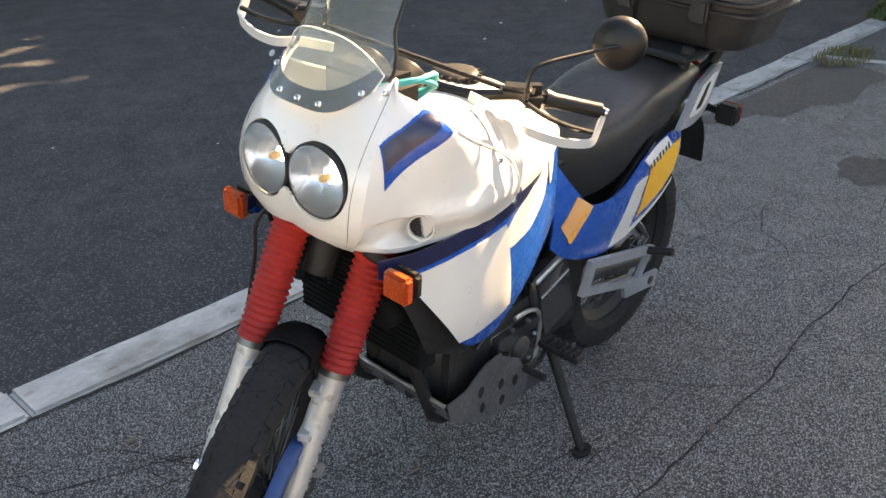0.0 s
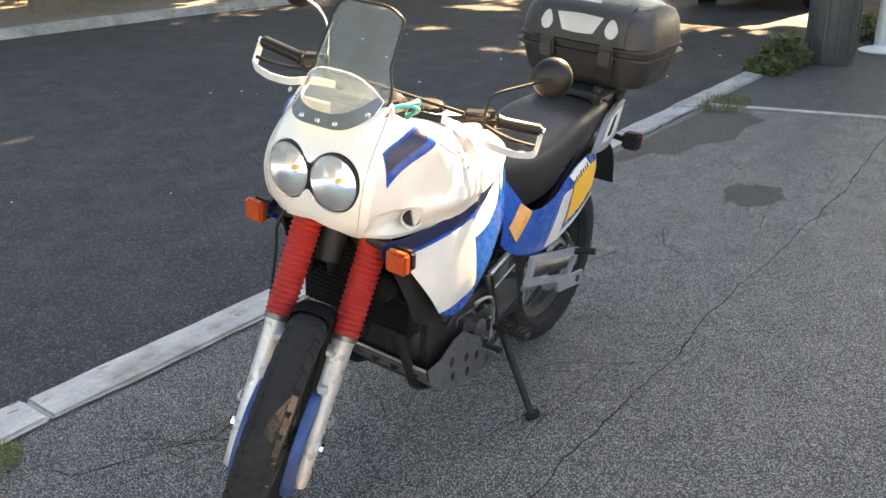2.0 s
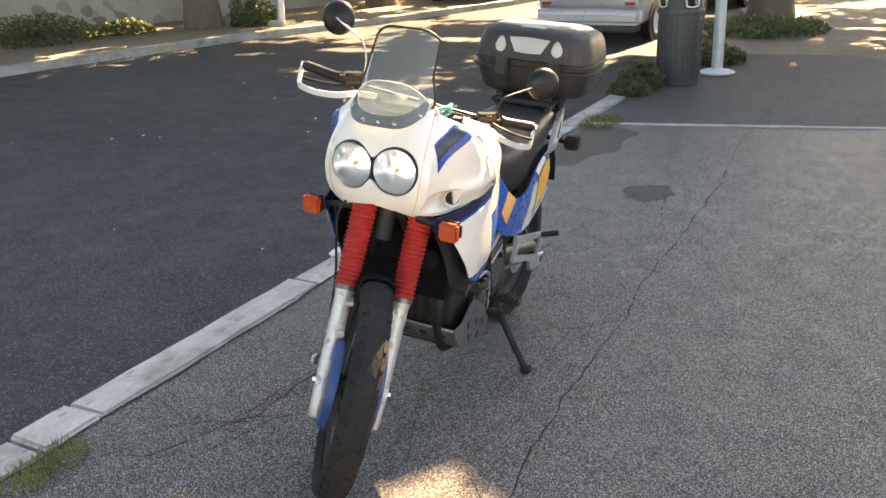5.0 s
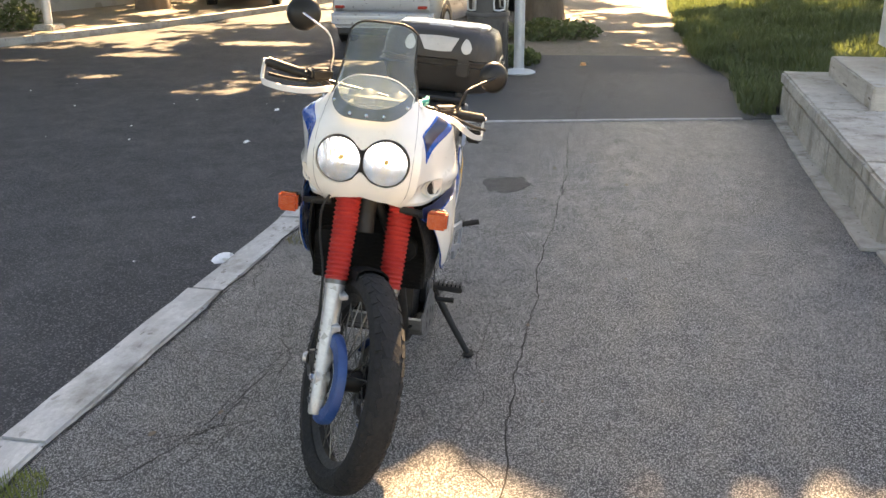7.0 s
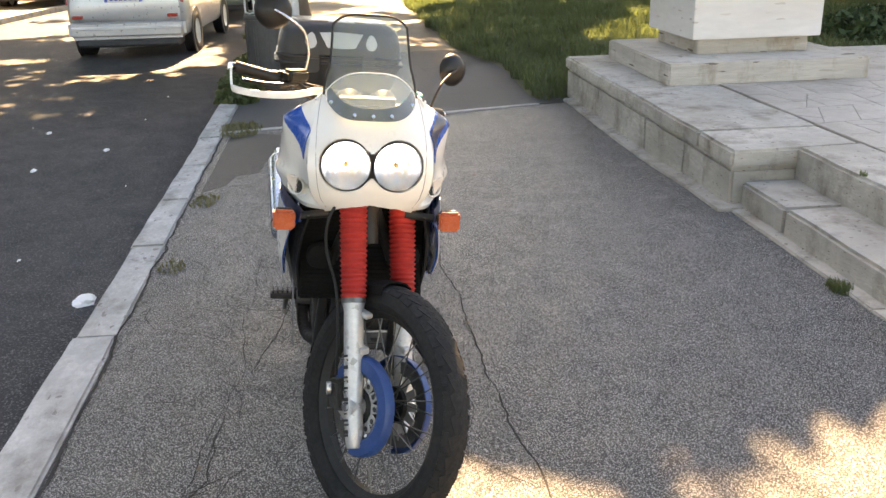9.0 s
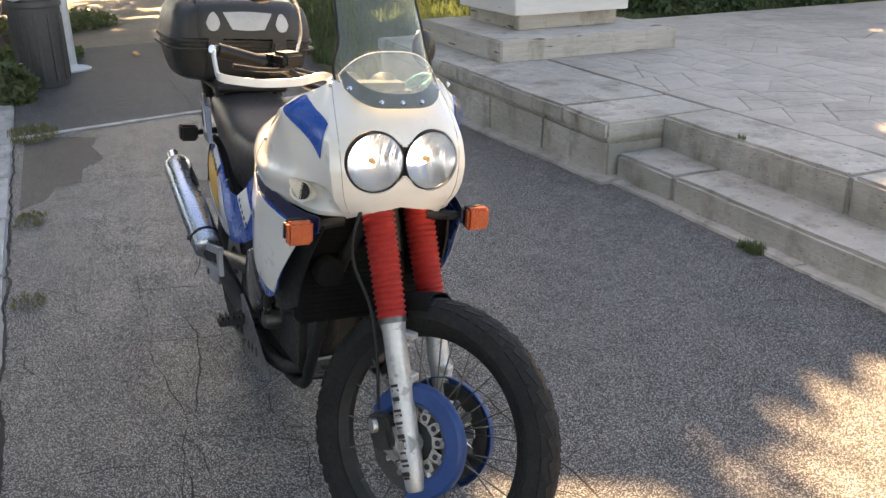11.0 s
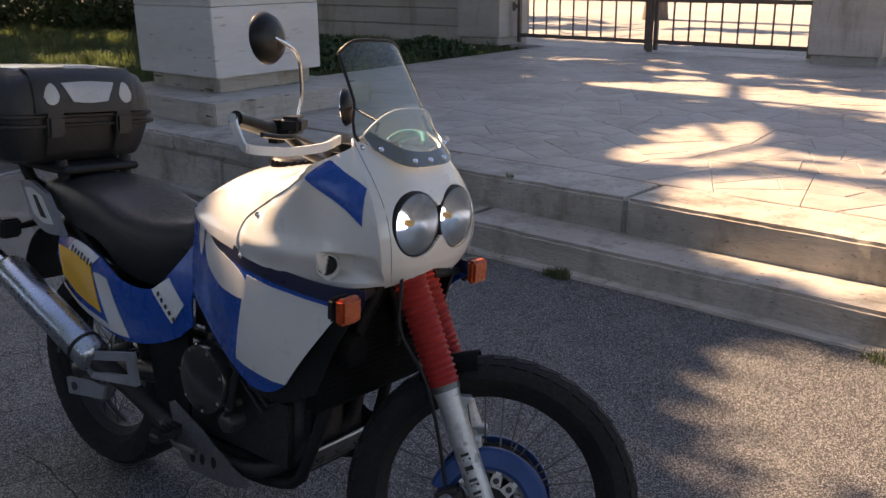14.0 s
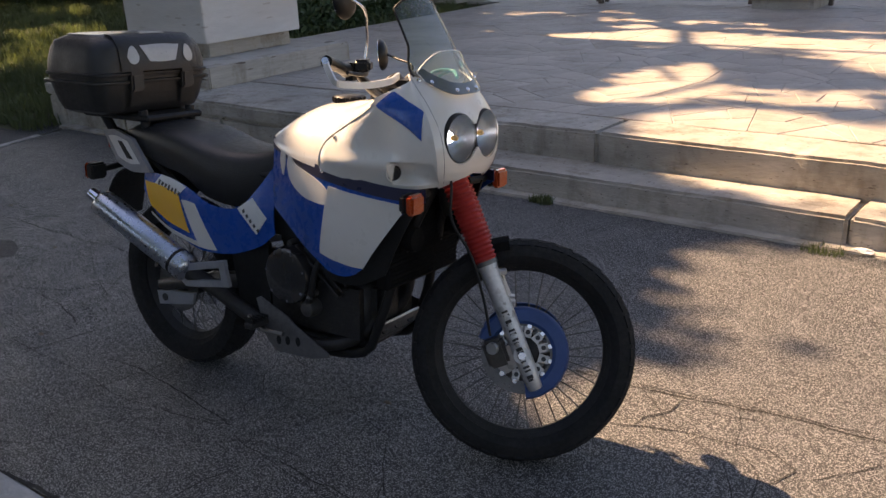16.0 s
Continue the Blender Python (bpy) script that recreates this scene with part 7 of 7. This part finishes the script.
for k in range(4):      # posts between the four mouths
    bm = bmesh.new()
    rows = [[bm.verts.new((rr * math.cos(radians(90 * k + a)), rr * math.sin(radians(90 * k + a)), z)) for a in (-24, -12, 0, 12, 24)] for rr, z in ((0.218, 0.777), (0.214, 0.98))]
    for i in range(4):
        bm.faces.new((rows[0][i], rows[0][i + 1], rows[1][i + 1], rows[1][i]))
    part("hood_post", thick(bm, 0.012), M["bin"], bin_, smooth=True)
    q = pose(0, 0, 0, 0, 0, 90 * k + 45)
    part("mouth_frame", tube([q @ Vector((0.222 * math.cos(radians(a)), 0.222 * math.sin(radians(a)), z)) for a, z in ((-17, 0.80), (0, 0.79), (17, 0.80), (19, 0.87), (17, 0.95), (0, 0.955), (-17, 0.95), (-19, 0.87), (-17, 0.80))], 0.010, 8), M["galv"], bin_, "pale frame of the mouth", True)
part("hood", lathe([(0.224, 0.982), (0.240, 0.985), (0.243, 1.01), (0.225, 1.05), (0.15, 1.09), (0.0, 1.10), (0.0, 1.085), (0.14, 1.075), (0.205, 0.985)], 32, close=False), M["bin"], bin_, smooth=True)
part("liner", lathe([(0.0, 0.70), (0.20, 0.70), (0.20, 0.735), (0.0, 0.735)], 24, close=False), M["car_black"], bin_)
for k in range(12):
    part("rib", box(0.208, 0.228, -0.012, 0.012, 0.06, 0.66, 0.003, m=pose(0, 0, 0, 0, 0, 30 * k)), M["bin"], bin_)
pole = empty("sign_pole", pose(9.42, 2.45, 0), label="pale painted steel sign pole on a white base", category="pole")
part("shaft", tube([(0, 0, 0.02), (0, 0, 3.4)], 0.062, 18), M["galv"], pole, smooth=True)
part("base", lathe([(0.0, -0.01), (0.19, -0.01), (0.20, 0.012), (0.16, 0.03), (0.075, 0.04), (0.064, 0.06), (0.0, 0.06)], 24, close=False), M["paper"], pole, "white mortar base", True)
part("sign", box(-0.012, 0.012, -0.3, 0.3, 2.7, 3.3, 0.004), M["galv"], pole)
lamp_ = empty("street_lamp", pose(13.0, 11.25, 0.0), label="slim grey steel street lamp pole on a pale base", category="street lamp")
part("shaft", tube([(0, 0, 0), (0, 0, 1.0), (0, 0, 7.5)], [0.075, 0.07, 0.045], 14), M["galv"], lamp_, smooth=True)
part("base", box(-0.2, 0.2, -0.2, 0.2, -0.05, 0.10, 0.03, 2), M["kerb"], lamp_)
part("arm", tube([(0, 0, 7.4), (0, -0.6, 7.7), (0, -1.4, 7.75)], 0.035, 10), M["galv"], lamp_, smooth=True)
part("head", box(-0.12, 0.12, -1.9, -1.35, 7.70, 7.80, 0.03, 2), M["galv"], lamp_)

# ---- parked cars ----
def car(x, y, yaw, length, width, height, paint, label, z0=ROAD_Z):
    """A parked car; its rear faces -x of its own frame before the turn."""
    c = empty("car", pose(x, y, z0, 0, 0, yaw), label=label, category="car", group="parked cars")
    L, W, H = length, width / 2, height
    secs = []
    for u, zb, belt, roof, wk in ((0.0, 0.42, 0.80, 0.86, 0.90), (0.012, 0.33, 0.88, 1.0, 0.95), (0.03, 0.30, 0.94, H * 0.80, 0.985), (0.07, 0.28, 0.97, H * 0.95, 1.0), (0.16, 0.26, 0.97, H * 0.995, 1.0), (0.35, 0.25, 0.96, H, 1.0), (0.52, 0.25, 0.95, H * 0.985, 1.0), (0.64, 0.25, 0.95, H * 0.90, 1.0), (0.76, 0.25, 0.94, 1.02, 1.0), (0.88, 0.26, 0.86, 0.92, 0.98), (0.96, 0.28, 0.76, 0.80, 0.94), (1.0, 0.36, 0.62, 0.64, 0.86)):
        w = W * wk
        rw_ = w * (0.80 if roof > belt + 0.25 else 0.93)
        half = [(w * 0.86, zb), (w * 0.97, zb + 0.08), (w, zb + (belt - zb) * 0.55), (w * 0.985, belt), (w * 0.5 + rw_ * 0.5, belt + (roof - belt) * 0.5), (rw_, roof - 0.06 * min(1, (roof - belt) * 3)), (rw_ * 0.8, roof - 0.005), (0, roof)]
        ring = [(u * L, a, b) for a, b in half] + [(u * L, -a, b) for a, b in half[-2::-1]]
        secs.append(ring)
    body = part("body", loft(secs, 46, 44, closed=True, cap=True), paint, c, smooth=True)
    part("windscreen", moved(box(-0.34, 0.34, -W * 0.74, W * 0.74, -0.012, 0.012, 0.008), Matrix.Translation((0.665 * L, 0, H * 0.845)) @ pose(0, 0, 0, 0, 30, 0)), M["car_glass"], c)
    part("grille", box(L - 0.02, L + 0.035, -W * 0.5, W * 0.5, 0.34, 0.46, 0.01), M["car_black"], c)
    for s in (-1, 1):
        part("headlight", lathe([(0.0, 0.05), (0.06, 0.045), (0.095, 0.02), (0.10, -0.08), (0.0, -0.08)], 20, Matrix.Translation((L * 0.962, s * W * 0.66, 0.66)) @ pose(0, 0, 0, 0, 75, 0), close=False), M["galv"], c, "clear glass headlight", True)
    bump = part("rear_bumper", box(-0.06, 0.20, -W * 0.97, W * 0.97, 0.28, 0.56, 0.06, 3), paint, c, smooth=True)
    part("bumper_strip", box(-0.075, 0.02, -W * 0.90, W * 0.90, 0.42, 0.465, 0.01), M["plate"], bump)
    part("under_panel", box(-0.02, 0.35, -W * 0.85, W * 0.85, 0.17, 0.285, 0.03), M["car_black"], c)
    part("front_bumper", box(L - 0.22, L + 0.02, -W * 0.88, W * 0.88, 0.26, 0.54, 0.07, 3), paint, c, smooth=True)
    part("rear_window", moved(box(-0.012, 0.012, -W * 0.72, W * 0.72, -0.20, 0.20, 0.01), Matrix.Translation((0.125, 0, H * 0.80)) @ pose(0, 0, 0, 0, 12, 0)), M["car_glass"], c)
    for s in (-1, 1):
        part("tail_light", moved(box(-0.03, 0.05, -0.085, 0.085, -0.19, 0.19, 0.02, 2), Matrix.Translation((0.085, s * W * 0.86, 0.93)) @ pose(0, 0, 0, 0, 9, 0)), M["car_red"], c, "red tail light", True)
        part("bumper_reflector", box(-0.066, 0.0, s * W * 0.78 - 0.07, s * W * 0.78 + 0.07, 0.575, 0.62, 0.008), M["car_red"], bump)
        for u0, u1 in ((0.16, 0.36), (0.38, 0.60)):
            part("side_window", skin_patch([(u0 * L, H * 0.92), (u1 * L, H * 0.92)], [(u0 * L, 0.99), (u1 * L + 0.12, 0.99)], lambda a, b: W * (0.985 - 0.19 * (b - 0.95) / (H - 0.95)) + 0.004, 0, s, 6, 5, 0.004), M["car_glass"], c)
        part("wing_mirror", moved(box(-0.05, 0.05, -0.09, 0.09, -0.06, 0.06, 0.03, 2), Matrix.Translation((0.66 * L, s * (W + 0.08), 1.0))), paint, c, smooth=True)
        for u in (0.17, 0.81):
            Q = Matrix.Translation((u * L, s * (W - 0.08), 0.30)) @ pose(0, 0, 0, 90, 0, 0)
            wh = part("wheel", lathe([(0.19, -0.09), (0.26, -0.10), (0.295, -0.085), (0.30, 0), (0.295, 0.085), (0.26, 0.10), (0.19, 0.09)], 32, Q), M["tyre"], c, smooth=True)
            part("rim", lathe([(0.0, s * -0.085), (0.06, s * -0.085), (0.17, s * -0.075), (0.195, s * -0.09), (0.195, s * 0.05), (0.0, s * 0.05)], 32, Q, close=False), M["galv"], wh, smooth=True)
            part("wheel_arch", lathe([(0.30, s * -0.07), (0.36, s * -0.07), (0.36, s * -0.088), (0.30, s * -0.088)], 32, Q), M["car_black"], c)
    pl = part("number_plate", box(-0.02, 0.075, -0.26, 0.26, 0.79, 0.90, 0.005), M["plate"], c, "white number plate with blue ends")
    for s in (-1, 1):
        part("plate_end", box(-0.0225, 0.0, s * 0.24 - 0.02, s * 0.24 + 0.02, 0.792, 0.898), M["plate_blue"], pl)
    for k in range(6):
        part("letter_block", box(-0.0225, 0.0, -0.185 + 0.066 * k, -0.145 + 0.066 * k, 0.812, 0.88), M["plate_blue"], pl)
    part("tailgate_trim", box(0.0, 0.08, -0.34, 0.34, 0.925, 0.95, 0.008), M["chrome"], c)
    return c
car(12.35, 4.98, -2, 4.0, 1.70, 1.55, M["silver_paint"], "silver compact car parked at the kerb, seen from behind")
car(18.2, 4.7, -3, 4.2, 1.72, 1.48, M["green_paint"], "grey-green hatchback parked further along the street")
car(24.5, 4.4, -3, 4.2, 1.72, 1.48, M["black_paint"], "dark hatchback parked further along the street")
car(21.4, 11.0, 198, 3.55, 1.63, 1.48, M["white_paint"], "small white car parked facing forward beyond the far kerb", 0.0)
car(26.0, 8.9, 172, 4.2, 1.72, 1.46, M["black_paint"], "dark car parked at the far kerb")

# ---- litter ----
def scrap(x, y, z, r, seed, mat, label, name="paper_scrap"):
    rng = random.Random(seed)
    bm = bmesh.new()
    bmesh.ops.create_icosphere(bm, subdivisions=2, radius=1.0)
    for v in bm.verts:
        k = 1 + 0.55 * noise.noise(v.co * 1.7 + Vector((seed, 0, 0))) + 0.5 * noise.noise(v.co * 4.3 + Vector((0, seed, 0)))
        v.co = Vector((v.co.x * r * k * 1.5, v.co.y * r * k * 0.9, max(-0.2, v.co.z * k) * r * 0.5 + 0.2 * r * 0.5))
    o = part(name, bm, mat)
    o.location = (x, y, z)
    tagged(o, label, "litter")
scrap(3.05, 3.20, ROAD_Z, 0.055, 3, M["paper"], "crumpled white paper lying at the kerb")
rng = random.Random(77)
for k in range(26):
    scrap(rng.uniform(1.5, 9.0), rng.uniform(3.3, 8.0), ROAD_Z, rng.uniform(0.004, 0.012), 100 + k, M["paper"], "tiny pale scrap lying on the asphalt street", "litter_scrap")
for x, y in ((5.8, 4.3), (6.4, 3.9), (7.2, 4.6)):
    scrap(x, y, ROAD_Z, 0.025, int(x * 10), M["paper"], "small pale paper scrap on the asphalt street")
scrap(0.62, -0.25, 0.056, 0.03, 9, M["paper"], "small white paper scrap beside the lower step")
scrap(10.2, 1.75, -0.006, 0.045, 12, M["sticker_warm"], "yellowish dry leaf lying on the pavement", "dry_leaf")
rng = random.Random(5)
for k in range(30):
    scrap(rng.uniform(-0.5, 5.5), rng.uniform(1.0, 2.7), 0.0, rng.uniform(0.005, 0.012), 200 + k, M["bark"], "small dry leaf scrap on the pavement", "dry_leaf")

# ---- crazy paving of the terrace, stone by stone ----
def cell(c, pts, x0, x1, y0, y1):
    poly = [(x0, y0), (x1, y0), (x1, y1), (x0, y1)]
    for q in pts:
        if q is c or abs(q[0] - c[0]) + abs(q[1] - c[1]) > 3.0:
            continue
        mx, my, nx, ny = (c[0] + q[0]) / 2, (c[1] + q[1]) / 2, q[0] - c[0], q[1] - c[1]
        out = []
        for i, p in enumerate(poly):
            r = poly[(i + 1) % len(poly)]
            a, b = (p[0] - mx) * nx + (p[1] - my) * ny, (r[0] - mx) * nx + (r[1] - my) * ny
            if a <= 0:
                out.append(p)
            if a * b < 0:
                t = a / (a - b)
                out.append((p[0] + (r[0] - p[0]) * t, p[1] + (r[1] - p[1]) * t))
        poly = out
        if len(poly) < 3:
            return None
    return poly


def area(poly):
    return abs(sum(a[0] * b[1] - b[0] * a[1] for a, b in zip(poly, poly[1:] + poly[:1]))) / 2


def broken(poly, rng, most):
    """Breaks a slab by straight cuts into angular pieces."""
    if area(poly) < most * rng.uniform(0.6, 1.9):
        return [poly]
    cx, cy = sum(p[0] for p in poly) / len(poly), sum(p[1] for p in poly) / len(poly)
    i = max(range(len(poly)), key=lambda k: math.dist(poly[k], poly[(k + 1) % len(poly)]))
    a = math.atan2(poly[(i + 1) % len(poly)][1] - poly[i][1], poly[(i + 1) % len(poly)][0] - poly[i][0]) + rng.uniform(-0.55, 0.55)
    nx, ny = math.cos(a), math.sin(a)
    cx, cy = cx + rng.uniform(-0.07, 0.07), cy + rng.uniform(-0.07, 0.07)
    one, two = [], []
    for p, r in zip(poly, poly[1:] + poly[:1]):
        da, db = (p[0] - cx) * nx + (p[1] - cy) * ny, (r[0] - cx) * nx + (r[1] - cy) * ny
        (one if da <= 0 else two).append(p)
        if da * db < 0:
            t = da / (da - db)
            q = (p[0] + (r[0] - p[0]) * t, p[1] + (r[1] - p[1]) * t)
            one.append(q)
            two.append(q)
    if len(one) < 3 or len(two) < 3 or min(area(one), area(two)) < 0.012:
        return [poly]
    return broken(one, rng, most) + broken(two, rng, most)


def lay(x0, x1, y0, y1, step, seed, near):
    rng = random.Random(seed)
    pts = []
    y, r = y0 + step * 0.4, 0
    while y < y1:
        x = x0 + (0.3 + 0.5 * (r % 2)) * step
        while x < x1:
            pts.append((x + rng.uniform(-0.42, 0.42) * step, y + rng.uniform(-0.36, 0.36) * step * 0.8))
            x += step * rng.uniform(0.8, 1.35)
        y += step * 0.8
        r += 1
    rest = bmesh.new()
    n = 0
    slabs = [p for p in (cell(c, pts, x0, x1, y0, y1) for c in pts) if p]
    for poly in [q for p in slabs for q in broken(p, rng, 0.085)]:
        cx, cy = sum(p[0] for p in poly) / len(poly), sum(p[1] for p in poly) / len(poly)
        lift = rng.uniform(-0.0012, 0.0012)
        ins = []
        for px, py in poly:
            d = math.hypot(px - cx, py - cy) or 1
            k = max(0.2, 1 - 0.0024 / d)
            ins.append((cx + (px - cx) * k, cy + (py - cy) * k))
        if near(cx, cy) and n < 300:
            bm = prism([(px - cx, py - cy) for px, py in ins], -0.04, 0.0, bevel=0.004)
            o = part("paving_stone", bm, M["paving"], terrace)
            o.location = (cx, cy, STEP2 + lift)
            n += 1
        else:
            prism(ins, STEP2 - 0.04 + lift, STEP2 + lift, bm=rest)
    part("paving_rest", rest, M["paving"], terrace, kind="stuff")


part("mortar_bed", sheet([(-9.0, -7.35), (7.34, -7.35), (7.34, -0.995), (-9.0, -0.995)], STEP2 - 0.0055), M["travertine_weathered"], terrace, "worn pale mortar in the joints")
lay(-9.0, 7.34, -7.35, -0.995, 0.78, 8, lambda x, y: 0.2 < x < 5.4 and y > -4.4)
lay(-9.0, 8.0, -7.9, -7.36, 0.5, 9, lambda x, y: False)
